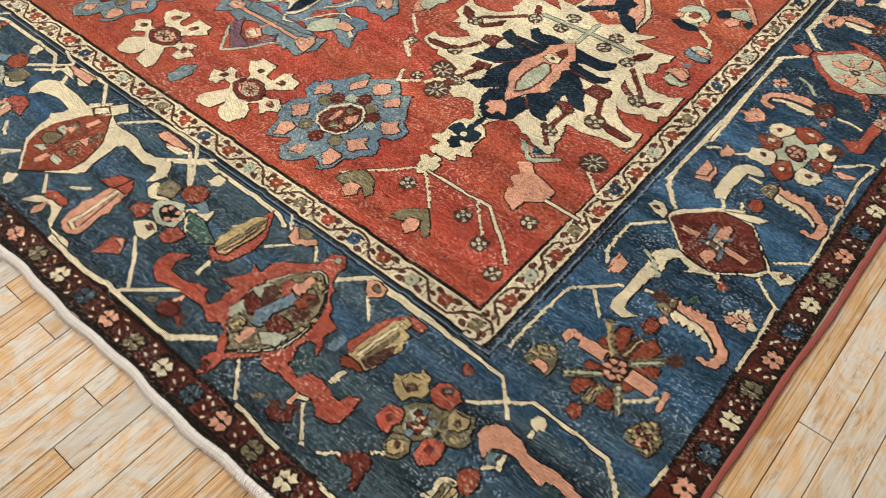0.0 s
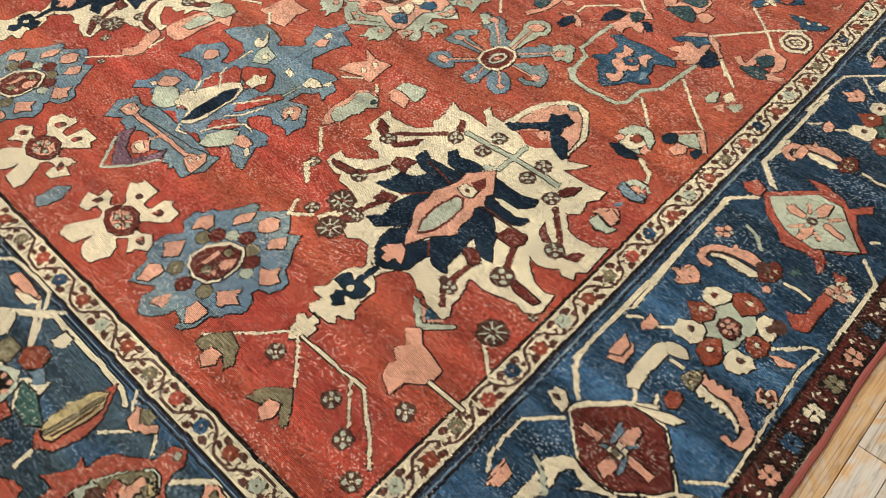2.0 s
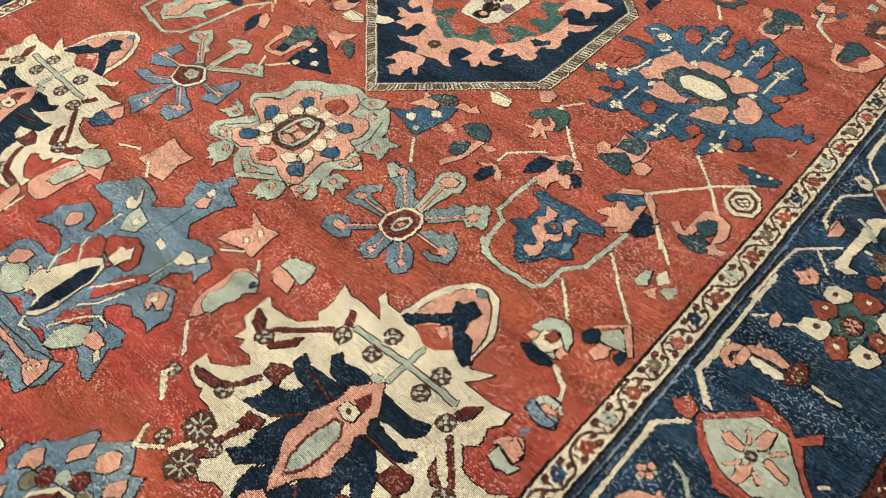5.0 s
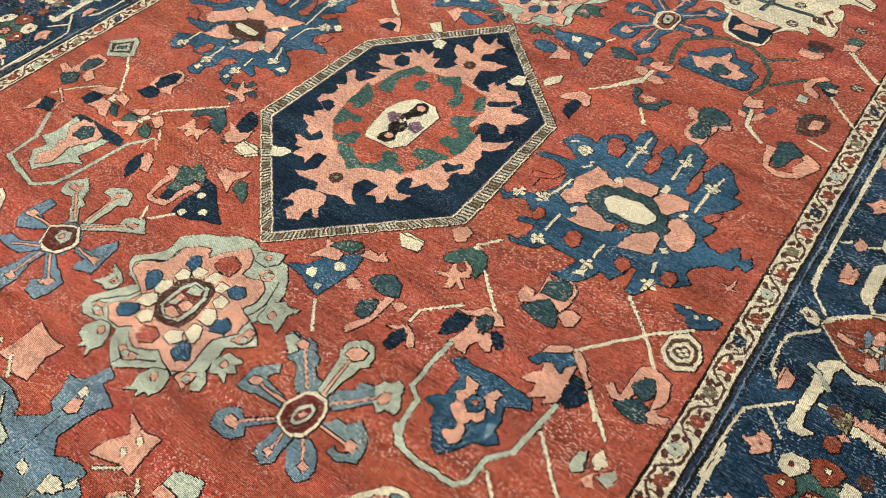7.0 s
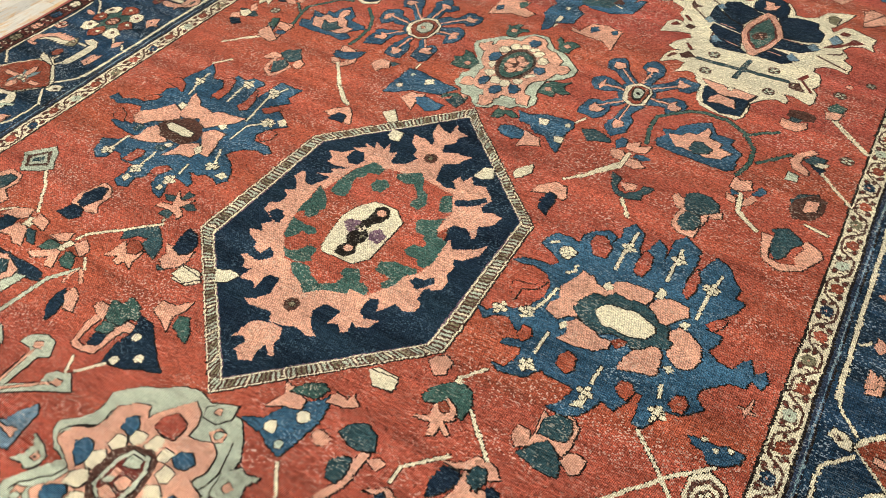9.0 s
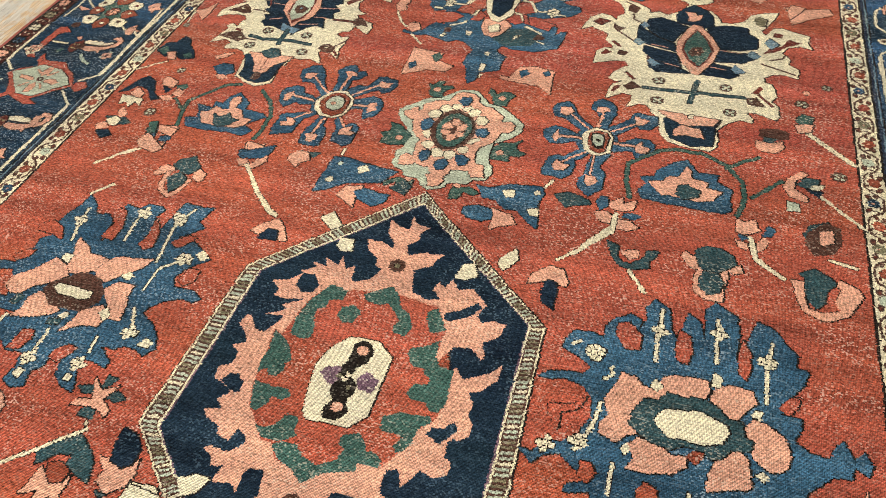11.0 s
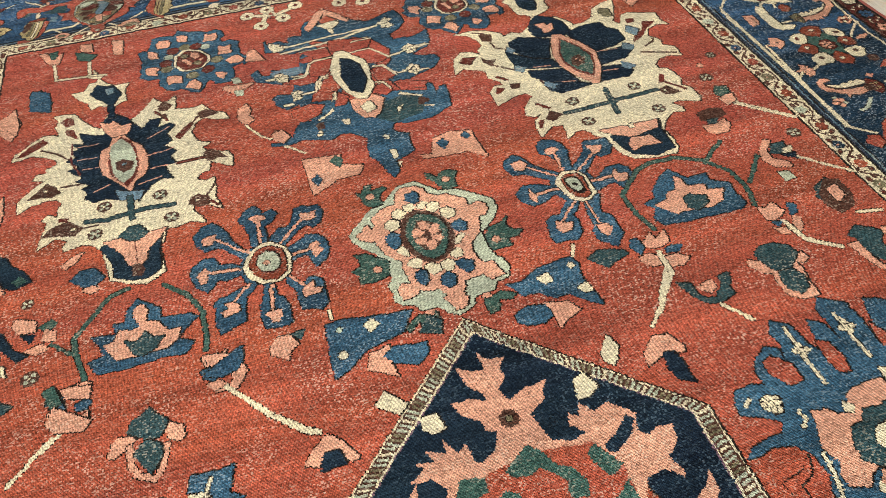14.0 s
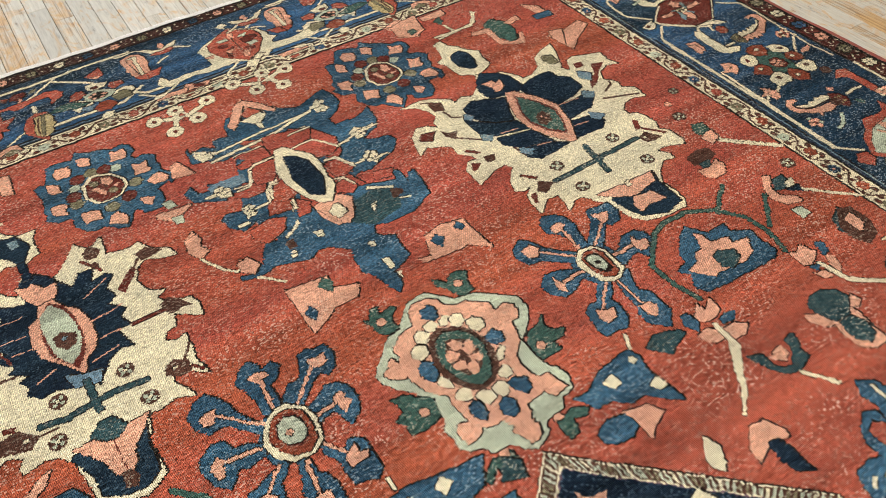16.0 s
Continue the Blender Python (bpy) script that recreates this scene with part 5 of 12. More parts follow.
def draw_bird(k):
    k.area("pink", [(-1, 12), (3, 10), (-4, 2), (-4, -4), (3, -10), (3, -14), (-7, -11), (-10, -3), (-7, 5)])
    k.area("deep_green", [(2, 7), (9, 7), (8, 1), (2, -2), (-3, 0)])
    k.area("cream", [(6, 2), (12, 2), (10, -2), (4, -3)])
    k.area("navy", [(2, -3), (11, -4), (9, -9)])
    k.line("cream", 6, [(9, -7), (19, -18), (32, -29)])
    k.area("mint", [(-8, -15), (-2, -16), (-1, -22), (-8, -23)])


def draw_ringF(k):
    k.area("deep_green", [(-14, -43), (-5, -39), (-2, -44), (1, -50), (-2, -57), (-14, -57), (-18, -51)])
    k.area("pink", [(-10, -47), (-4, -47), (-5, -52), (-12, -52)])
    k.area("cream", [(-10, -54), (-3, -55), (-8, -58)])


def draw_ringG(k):
    k.area("brown", [(-9, 3), (0, 12), (8, 10), (8, -3), (3, -11), (-6, -14), (-11, -6)])
    k.area("pink", [(-3, 5), (4, 7), (4, -2), (-3, -6)])


def draw_palm_far_l(k):
    k.area("cream", [(-33, 81), (-25, 81), (-22, 89), (-17, 89), (-16, 93), (-19, 94), (-23, 97), (-19, 100), (-19, 105), (-16, 99), (-11, 97), (-15,
           93), (-12, 87), (-5, 81), (4, 81), (1, 74), (2, 61), (-2, 60), (-7, 57), (-8, 50), (-3, 47), (3, 38), (7, 40), (13, 48), (19, 57), (25,
           48), (33, 55), (32, 40), (38, 39), (44, 37), (49, 39), (54, 30), (62, 25), (64, 18), (56, 20), (48, 24), (44, 21), (40, 12), (43, 2), (51,
           -3), (45, -5), (49, -12), (60, -14), (62, -19), (62, -29), (56, -26), (49, -20), (48, -28), (43, -29), (40, -34), (45, -37), (50, -35),
           (50, -43), (49, -53), (52, -63), (47, -60), (42, -55), (37, -55), (36, -60), (40, -66), (42, -72), (34, -68), (26, -70), (21, -70), (19,
           -79), (17, -82), (18, -93), (19, -101), (15, -104), (9, -107), (0, -104), (-4, -101), (-9, -99), (-11, -86), (-13, -76), (-18, -69), (-24,
           -67), (-33, -69), (-34, -65), (-31, -61), (-38, -58), (-47, -63), (-45, -51), (-43, -44), (-46, -40), (-43, -37), (-37, -40), (-38, -33),
           (-35, -29), (-39, -24), (-44, -24), (-53, -25), (-60, -30), (-60, -19), (-56, -14), (-50, -8), (-45, -6), (-53, -2), (-51, 2), (-45, 1),
           (-46, 5), (-39, 9), (-40, 13), (-46, 17), (-54, 22), (-66, 20), (-65, 27), (-56, 35), (-49, 40), (-43, 39), (-39, 36), (-42, 47), (-40,
           53), (-44, 59), (-37, 59), (-30, 57), (-26, 49), (-19, 39), (-14, 35), (-12, 45), (-8, 51), (-9, 58), (-15, 61), (-20, 58), (-22, 66),
           (-28, 72)])
    k.area("maroon", [(-65, 23), (-57, 32), (-49, 37), (-45, 32), (-51, 28), (-58, 24)], 0.0)
    k.area("maroon", [(-39, 51), (-35, 55), (-31, 52), (-30, 45), (-35, 44), (-37, 48)], 0.0)
    k.area("maroon", [(-36, 41), (-31, 40), (-27, 30), (-31, 31), (-35, 36)], 0.0)
    k.area("maroon", [(30, 11), (35, 17), (41, 23), (43, 20), (37, 12), (33, 7)], 0.0)
    k.line("brown", 7, [(40, 19), (47, 29), (51, 29)])
    k.area("brown", [(45, 31), (51, 33), (59, 26), (51, 24), (47, 24)])
    k.area("brown", [(21, 47), (26, 51), (31, 45), (27, 40), (22, 41)])
    k.line("maroon", 7, [(19, 42), (25, 34), (27, 29)])
    k.dots("brown", 2.4, [(25, 35)])
    k.line("maroon", 9, [(29, -15), (40, -15), (47, -15)])
    k.area("brown", [(45, -11), (50, -8), (56, -15), (60, -20), (55, -19), (50, -20), (47, -19)])
    k.area("brown", [(46, -51), (40, -47), (35, -49), (34, -54), (39, -58), (45, -58)])
    k.dots("cream", 1, [(39, -52)])
    k.line("brown", 7, [(44, -50), (50, -41)])
    k.line("maroon", 7, [(46, -55), (50, -60)])
    k.line("brown", 7, [(-50, 26), (-40, 19), (-31, 9)])
    k.area("brown", [(-56, -20), (-49, -13), (-44, -8), (-39, -13), (-36, -19), (-42, -22), (-48, -20)])
    k.dots("cream", 1, [(-45, -15)])
    k.line("brown", 8, [(-37, -14), (-26, -15), (-19, -14)])
    k.area("brown", [(-46, -54), (-41, -49), (-35, -46), (-30, -46), (-23, -54), (-28, -59), (-33, -57), (-39, -56)], 0.0)
    k.dots("cream", 1.2, [(-29, -53)])
    k.area("maroon", [(-37, -41), (-31, -43), (-32, -46), (-37, -44)], 0.0)
    k.line("brown", 7, [(-24, -54), (-15, -54)])
    k.area("navy", [(-31, 25), (-24, 22), (-27, 35), (-19, 30), (-13, 28), (-10, 33), (-14, 38), (-11, 45), (-6, 49), (2, 41), (7, 32), (11, 25), (16,
           34), (23, 33), (20, 24), (28, 26), (31, 23), (25, 16), (28, 8), (23, 5), (30, -3), (26, -7), (29, -14), (22, -13), (25, -23), (27, -27),
           (21, -26), (14, -30), (12, -34), (9, -37), (7, -42), (1, -35), (-3, -37), (-11, -33), (-18, -34), (-23, -29), (-21, -25), (-25, -20), (-19,
           -18), (-28, -12), (-24, -10), (-33, 0), (-26, 1), (-34, 9), (-28, 11), (-32, 18), (-27, 18)])
    k.area("pink", [(-15, 42), (-9, 39), (-6, 41), (-1, 34), (5, 35), (3, 26), (0, 23), (-7, 23), (-11, 30)])
    k.area("navy", [(-21, 76), (-17, 85), (-11, 82), (-7, 82), (-1, 70), (-5, 63), (-7, 57), (-9, 58), (-12, 65), (-18, 70)])
    k.area("slate", [(-12, 79), (-7, 79), (-6, 73), (-10, 72)], 0.0)
    k.line("navy", 20, [(-8, 59), (-7, 45)])
    k.area("pink", [(-7, 23), (0, 24), (5, 15), (10, 10), (13, 0), (13, -14), (10, -20), (6, -23), (3, -32), (-2, -25), (-7, -18), (-12, -12), (-15,
           -1), (-14, 12), (-9, 15)])
    k.area("maroon", [(-6, 17), (-2, 23), (4, 16), (7, 7), (8, -7), (7, -17), (4, -23), (1, -27), (-3, -21), (-8, -13), (-10, -2), (-9, 11)], 0.0)
    k.area("mint", [(-8, 15), (-2, 21), (4, 12), (6, 4), (7, -9), (4, -18), (-1, -23), (-6, -15), (-8, -4), (-9, 8)], 0.0)
    k.area("brown", [(-6, -3), (-2, 0), (5, -4), (4, -11), (-1, -13), (-5, -9)])
    k.dots("slate", 1.2, [(-1, -5)])
    k.line("pink", 4, [(-29, 21), (-15, 21)], 0.0)
    k.line("pink", 4, [(-28, 8), (-16, 8)], 0.0)
    k.line("pink", 4, [(-25, -2), (-15, -3)], 0.0)
    k.line("pink", 4, [(-18, -25), (-8, -21)], 0.0)
    k.line("pink", 4, [(28, 23), (14, 15)], 0.0)
    k.line("pink", 4, [(30, 1), (13, -2)], 0.0)
    k.line("pink", 4, [(25, -14), (14, -15)], 0.0)
    k.line("pink", 4, [(21, -24), (7, -27)], 0.0)
    k.line("maroon", 6, [(-31, 26), (-31, 6), (-25, -7)], 0.0)
    k.area("slate", [(-6, -28), (-1, -31), (5, -32), (10, -33), (8, -40), (-3, -38)])
    k.line("deep_green", 16, [(2, -35), (3, -56)])
    k.line("deep_green", 14, [(-23, -49), (-10, -51), (11, -49), (27, -51)])
    k.eyes(4.4, [(-12, -40), (19, -40), (24, -61), (-17, -61)])
    k.dots("cream", 1, [(-12, -40), (19, -40), (24, -61), (-17, -61)])
    k.area("deep_green", [(-5, -67), (1, -61), (6, -61), (10, -67), (12, -71), (5, -73), (-1, -72)])
    k.area("navy", [(-14, -73), (-10, -70), (-4, -78), (0, -87), (6, -86), (11, -84), (15, -75), (18, -74), (17, -82), (17, -94), (16, -99), (10,
           -103), (2, -102), (-7, -97), (-8, -86)])
    k.area("pink", [(-13, -69), (-5, -68), (1, -73), (6, -74), (12, -69), (21, -69), (17, -75), (11, -82), (10, -89), (5, -95), (0, -90), (-2, -82),
           (-7, -75)])
    k.area("brown", [(2, -91), (6, -91), (9, -96), (7, -101), (2, -99)], 0.0)
    k.line("maroon", 3, [(4, -74), (5, -91)], 0.0)


def draw_tulip_far_l(k):
    k.line("teal", 12, [(-24, -17), (-28, -3), (-30, 10), (-24, 18), (-13, 32), (-3, 35)])
    k.line("teal", 12, [(13, 32), (24, 21), (31, 7), (32, -9), (31, -18)])
    k.line("teal", 8, [(-29, -1), (-41, 11)])
    k.area("blue", [(-23, -7), (-16, -5), (-18, 2), (-22, 8), (-15, 7), (-10, 6), (-12, 13), (-6, 12), (-5, 20), (0, 26), (6, 21), (11, 16), (11, 10),
           (24, 8), (29, 4), (22, -1), (19, -6), (26, -10), (22, -16), (10, -15), (-7, -16), (-19, -15)])
    k.area("pink", [(-16, 1), (-11, 2), (-9, 8), (-3, 7), (1, 8), (-2, 15), (-2, 20), (2, 22), (5, 17), (4, 10), (10, 8), (14, 1), (20, 1), (19, -6),
           (13, -10), (7, -10), (-2, -10), (-10, -10), (-13, -5)])
    k.area("deep_green", [(-7, 1), (-1, -1), (3, 4), (7, -1), (12, -2), (8, -8), (2, -11), (-2, -8)])
    k.area("pink", [(-35, -20), (-31, -19), (-25, -17), (-21, -19), (-22, -24), (-29, -26), (-33, -24)])
    k.area("blue", [(-42, -20), (-39, -16), (-35, -20), (-33, -30), (-37, -31), (-41, -27)])
    k.area("blue", [(-29, -29), (-24, -27), (-21, -29), (-23, -33), (-28, -33)])
    k.area("pink", [(-41, -30), (-37, -29), (-34, -34), (-27, -37), (-23, -34), (-22, -40), (-27, -43), (-34, -41), (-40, -37)])
    k.area("pink", [(28, -21), (30, -20), (34, -25), (40, -19), (41, -26), (36, -28), (30, -27)])
    k.area("blue", [(27, -29), (32, -28), (36, -32), (33, -36), (29, -34)])
    k.area("pink", [(29, -37), (35, -36), (39, -39), (37, -43), (32, -41)])
    k.area("blue", [(40, -29), (44, -23), (47, -22), (47, -28), (43, -32)])
    k.area("pink", [(41, -34), (44, -29), (47, -31), (46, -37), (42, -40)])
    k.line("cream", 8, [(40, -43), (49, -56), (66, -73), (75, -78)])
    k.line("cream", 8, [(-34, -42), (-43, -50), (-56, -62)])


def draw_trefoil_l(k):
    k.area("pink", [(-6, 1), (-2, 6), (4, 6), (8, -1), (3, -4), (2, -9), (-2, -6), (-6, -3)])
    k.area("deep_green", [(5, 6), (12, 7), (9, 1)])


def draw_wingL(k):
    k.area("blue", [(-12, -16), (-12, -2), (-11, 16), (-3, 17), (15, 13), (31, 12), (24, 0), (15, -2), (4, -5), (-3, -12)])
    k.area("cream", [(6, 10), (11, 13), (14, 8), (9, 5)])
    k.dots("cream", 2.4, [(-6, -4)])
    k.dots("mint", 1.6, [(-5, 11)])
    k.line("cream", 8, [(-7, 25), (-7, 18)])


def draw_dropL(k):
    k.area("pink", [(-7, -2), (-4, 7), (1, 7), (6, 9), (4, 2), (6, -10), (0, -6)])
    k.area("blue", [(2, 3), (7, 7), (23, 5), (22, -2), (15, -6), (6, -2)])
    k.area("deep_green", [(21, 11), (27, 20), (33, 15), (31, 7)])


def draw_lilyE(k):
    k.area("pink", [(-12, 17), (1, 15), (0, 8), (-9, 10)])
    k.area("blue", [(3, 16), (7, 17), (6, 5), (-4, 2), (-13, 5)])
    k.area("pink", [(-2, -4), (6, 7), (8, 2), (2, -6), (-10, -5)])


def draw_lilyF(k):
    k.area("teal", [(-10, 4), (-5, 6), (-1, -5), (-6, -7)])
    k.area("pink", [(-2, 3), (12, 1), (11, -6), (0, -3)])
    k.area("pink", [(-8, -14), (-5, -6), (12, -18), (9, -23), (-4, -20)])


def draw_paw(k):
    k.area("pink", [(-17, 6), (-15, 10), (-5, 6), (-5, -1), (-13, 0)])
    k.area("teal", [(-4, 2), (2, 5), (5, 1), (1, -3)])
    k.area("pink", [(-2, -7), (0, 0), (5, -4), (5, -10)])
    k.area("navy", [(-13, -1), (-5, -3), (-7, -8)])
    k.area("pink", [(-10, -12), (-1, -9), (2, -13), (-4, -16)])


def draw_umbrella(k):
    k.area("navy", [(-12, -3), (-8, 5), (-5, 14), (0, 18), (7, 14), (13, 2), (20, -4), (15, -6), (6, 5), (-2, 6), (-6, 0)])
    k.area("pink", [(-3, -3), (0, 4), (7, 0), (7, -7)])
    k.area("cream", [(-7, -5), (1, -6), (9, -6), (11, -14), (6, -10), (4, -17), (0, -12), (-4, -15)])
    k.eyes(4.6, [(22, -18)])
    k.eyes(3.6, [(18, 30)])
    k.eyes(3, [(-9, 85)])


def draw_flower_l(k):
    k.area("deep_green", [(-10, 9), (-2, 11), (5, 11), (11, 7), (4, 3)])
    k.area("pink", [(-4, 16), (-3, 21), (4, 14), (1, 9)])
    k.area("cream", [(-7, 6), (-2, 11), (3, 8), (3, 2), (-1, 1)])
    k.area("pink", [(-11, 0), (-6, 4), (-1, -1), (-7, -5)])
    k.area("navy", [(-7, -6), (0, -3), (6, -8), (1, -12)])


def draw_tealcap(k):
    k.area("navy", [(-14, -3), (-11, 7), (-5, 9), (-2, 18), (4, 15), (7, 8), (14, 1), (18, -7), (9, -10), (0, -4), (-5, -10)])
    k.area("teal", [(-13, -3), (-9, 3), (-4, -2), (-6, -8)], 0.0)
    k.area("teal", [(8, -4), (12, -1), (16, -6), (11, -8)], 0.0)
    k.area("pink", [(-5, -4), (1, -2), (5, -11), (0, -12)])
    k.line("cream", 5, [(-16, -29), (2, -14)])


def draw_flag_pink(k):
    k.area("pink", [(-9, 2), (5, 17), (9, 4), (4, -13)])


def draw_pink_flag_two(k):
    k.area("pink", [(-12, 82), (1, 93), (7, 100), (10, 81), (9, 70), (2, 78)])
    k.area("pink", [(-7, -3), (2, 4), (6, 13), (7, -3), (6, -13), (1, -7)])
    k.line("cream", 5, [(-6, -1), (-3, -19)])


def draw_blue_cup(k):
    k.area("blue", [(-9, 1), (-4, 6), (4, 6), (9, -2), (5, -7), (-2, -6)])
    k.area("pink", [(-3, -8), (3, -6), (7, -10), (2, -12)])
    k.area("pink", [(-14, 13), (-6, 19), (-2, 20), (-5, 14), (-11, 10)])


def draw_blue_cup_two(k):
    k.area("blue", [(-6, 1), (0, 8), (9, -10), (3, -20), (-2, -13)])


def draw_end_cross_far(k):
    k.area("blue", [(-50, 64), (-49, 55), (-40, 58), (-33, 51), (-34, 59), (-29, 60), (-23, 58), (-22, 70), (-18, 76), (-12, 76), (2, 71), (12, 68),
           (23, 61), (30, 62), (39, 67), (46, 69), (49, 59), (49, 51), (44, 44), (35, 38), (36, 31), (42, 31), (50, 30), (56, 32), (61, 36), (60, 26),
           (60, 22), (56, 14), (49, 12), (44, 8), (51, 4), (58, 3), (60, -4), (54, -11), (41, -16), (35, -18), (28, -17), (19, -20), (20, -15), (26,
           -15), (20, -2), (27, 3), (27, 13), (21, 23), (18, 35), (11, 47), (-4, 46), (-13, 38), (-23, 38), (-29, 32), (-28, 25), (-34, 17), (-41,
           15), (-44, 20), (-50, 24), (-50, 18), (-57, 19), (-59, 27), (-64, 23), (-61, 13), (-54, 10), (-46, 5), (-38, 7), (-30, 8), (-25, 5), (-26,
           -7), (-33, -8), (-41, -9), (-50, -6), (-54, -9), (-52, -18), (-46, -24), (-38, -21), (-31, -20), (-24, -25), (-21, -29), (-27, -39), (-33,
           -41), (-41, -40), (-44, -45), (-47, -52), (-52, -57), (-61, -54), (-61, -57), (-50, -60), (-43, -57), (-34, -60), (-26, -63), (-20, -59),
           (-13, -61), (-5, -69), (-7, -77), (-7, -87), (-3, -92), (-1, -102), (2, -109), (6, -104), (6, -95), (14, -93), (19, -89), (18, -83), (19,
           -73), (14, -70), (11, -66), (14, -60), (24, -63), (37, -63), (47, -58), (52, -56), (53, -48), (54, -43), (54, -33), (50, -34), (47, -41),
           (47, -29), (44, -27), (42, -35), (33, -32), (29, -30), (20, -27), (16, -27), (8, -36), (0, -45), (-11, -38), (-12, -29), (-20, -27), (-21,
           -16), (-14, -14), (-17, -3), (-18, 7), (-11, 13), (-4, 23), (3, 26), (-7, 41), (-22, 41), (-34, 38), (-43, 44), (-51, 46)])
    k.area("blue", [(-24, 45), (13, 49), (27, -34), (-1, -61), (-31, -52), (-41, -9)], 0.0)
    k.area("red", [(-22, 51), (-6, 43), (3, 28), (-9, 26), (-22, 31), (-30, 29), (-28, 24), (-19, 23), (-27, 9), (-32, 13), (-38, 8), (-45, 6), (-34,
           -1), (-25, -1), (-21, 5), (-13, 15), (-5, 20)], 0.002)
    k.area("red", [(10, 44), (22, 36), (31, 20), (28, 6), (21, 0), (15, 11), (8, 21), (2, 30)])
    k.area("red", [(-13, -26), (5, -33), (16, -27), (26, -28), (20, -11), (16, 0), (7, 2), (-5, -5)])
    k.area("red", [(-15, 11), (-10, 10), (-12, -9), (-14, -25), (-18, -23), (-23, -22), (-30, -21), (-27, -9), (-20, -5)])
    k.area("red", [(34, -21), (45, -25), (41, -31), (32, -28)])
    k.area("red", [(-32, -23), (-23, -26), (-28, -36), (-39, -40), (-44, -34), (-44, -26)])
    k.area("slate", [(-51, 21), (-43, 22), (-29, 21), (-30, 13), (-39, 13), (-50, 13)], 0.0)
    k.area("deep_green", [(10, -38), (27, -34), (38, -41), (34, -56), (14, -60), (3, -50)], 0.0)
    k.line("cream", 11, [(-41, 41), (-5, 44), (30, 53)])
    k.area("cream", [(-47, 58), (-44, 52), (-38, 52), (-38, 45), (-45, 44), (-48, 51)])
    k.area("cream", [(32, 55), (38, 62), (38, 55), (41, 49), (36, 47), (32, 48)])
    k.line("cream", 8, [(-28, 37), (-11, 38)])
    k.line("cream", 8, [(7, 40), (20, 40)])
    k.line("cream", 7, [(2, 26), (-5, 25), (-19, 24), (-24, 19), (-30, 8)])
    k.line("cream", 7, [(5, 25), (18, 26), (22, 19), (28, 10)])
    k.line("cream", 6, [(29, 12), (38, 14), (58, 17)])
    k.area("cream", [(39, 18), (45, 22), (48, 19), (48, 13), (42, 10)])
    k.line("cream", 6, [(12, 1), (22, 3), (28, -9)])
    k.line("cream", 6, [(33, -7), (50, -12)])
    k.area("cream", [(39, -3), (44, -5), (44, -11), (40, -16), (37, -10)])
    k.line("cream", 6, [(12, -19), (17, -16), (21, -23)])
    k.line("cream", 6, [(24, -32), (38, -39)])
    k.line("cream", 6, [(-30, 8), (-38, 8)])
    k.area("cream", [(-50, 15), (-45, 18), (-41, 12), (-41, 6), (-47, 8)])
    k.line("cream", 6, [(-55, 13), (-49, 12)])
    k.area("cream", [(-17, 6), (-14, 5), (-20, 0), (-21, -6), (-25, -11), (-23, -2)])
    k.line("cream", 6, [(-27, -11), (-38, -11)])
    k.area("cream", [(-41, -7), (-36, -6), (-36, -15), (-41, -17)])
    k.line("cream", 6, [(-48, -20), (-41, -20)])
    k.area("cream", [(-16, -17), (-12, -18), (-18, -26), (-16, -20)])
    k.line("cream", 6, [(-19, -35), (-28, -40)])
    k.area("brown", [(-31, -44), (-27, -44), (-27, -51), (-32, -51)])
    k.area("cream", [(-33, -55), (-29, -53), (-30, -57), (-33, -57)])
    k.area("cream", [(-16, -46), (-11, -47), (-12, -52), (-15, -51)])
    k.area("cream", [(21, -45), (24, -44), (20, -50), (19, -48)])
    k.area("cream", [(5, -71), (8, -71), (7, -74), (4, -73)])
    k.area("cream", [(5, -84), (9, -85), (9, -92), (6, -93)])
    k.area("cream", [(7, -96), (9, -96), (8, -101), (7, -98)])
    k.area("brown", [(35, -40), (39, -41), (37, -48), (33, -48)])
    k.line("cream", 6, [(36, -49), (42, -52)])
    k.area("cream", [(-7, 25), (0, 30), (5, 22), (8, 12), (10, 1), (11, -9), (8, -22), (5, -31), (0, -29), (-4, -22), (-9, -14), (-12, -4), (-13, 6)])
    k.area("navy", [(-4, 22), (2, 12), (6, -1), (5, -14), (2, -24), (-2, -17), (-6, -10), (-8, 1), (-8, 11)])
    k.area("pink", [(-7, -29), (-1, -27), (6, -32), (10, -26), (11, -33), (12, -42), (5, -50), (-2, -49), (-7, -38)])
    k.area("cream", [(2, -35), (5, -33), (6, -39), (8, -44), (3, -45), (-2, -43)])
    k.area("pink", [(-18, 70), (-9, 85), (-3, 91), (2, 81), (13, 69), (10, 66), (1, 75), (-5, 79), (-10, 71), (-18, 62), (-19, 65)])
    k.line("cream", 7, [(-11, 68), (-5, 64), (5, 69)])
    k.line("cream", 7, [(-4, 62), (-3, 55)])
    k.area("pink", [(-57, -42), (-50, -48), (-52, -53), (-57, -52), (-58, -47)])


def draw_cross_far_a(k):
    k.line("cream", 16, [(-10, 7), (9, -1), (27, 8)])
    k.line("cream", 16, [(-2, -13), (6, 10), (14, -6)])
    k.dots("cream", 5.6, [(-10, 6), (-2, -11), (5, 10), (15, -6), (26, 9)])
    k.dots("maroon", 1.4, [(-10, 6), (-2, -11), (5, 10), (15, -6), (26, 9)])
    k.dots("red", 2, [(8, -2)])


def draw_fourdots(k):
    k.area("pink", [(-9, 2), (12, 0), (-1, -9), (-8, -3)])
    k.area("mint", [(-3, 10), (2, 10), (4, 3), (-1, 3)])
    k.area("mint", [(-2, -5), (4, -6), (3, -12), (-1, -11)])


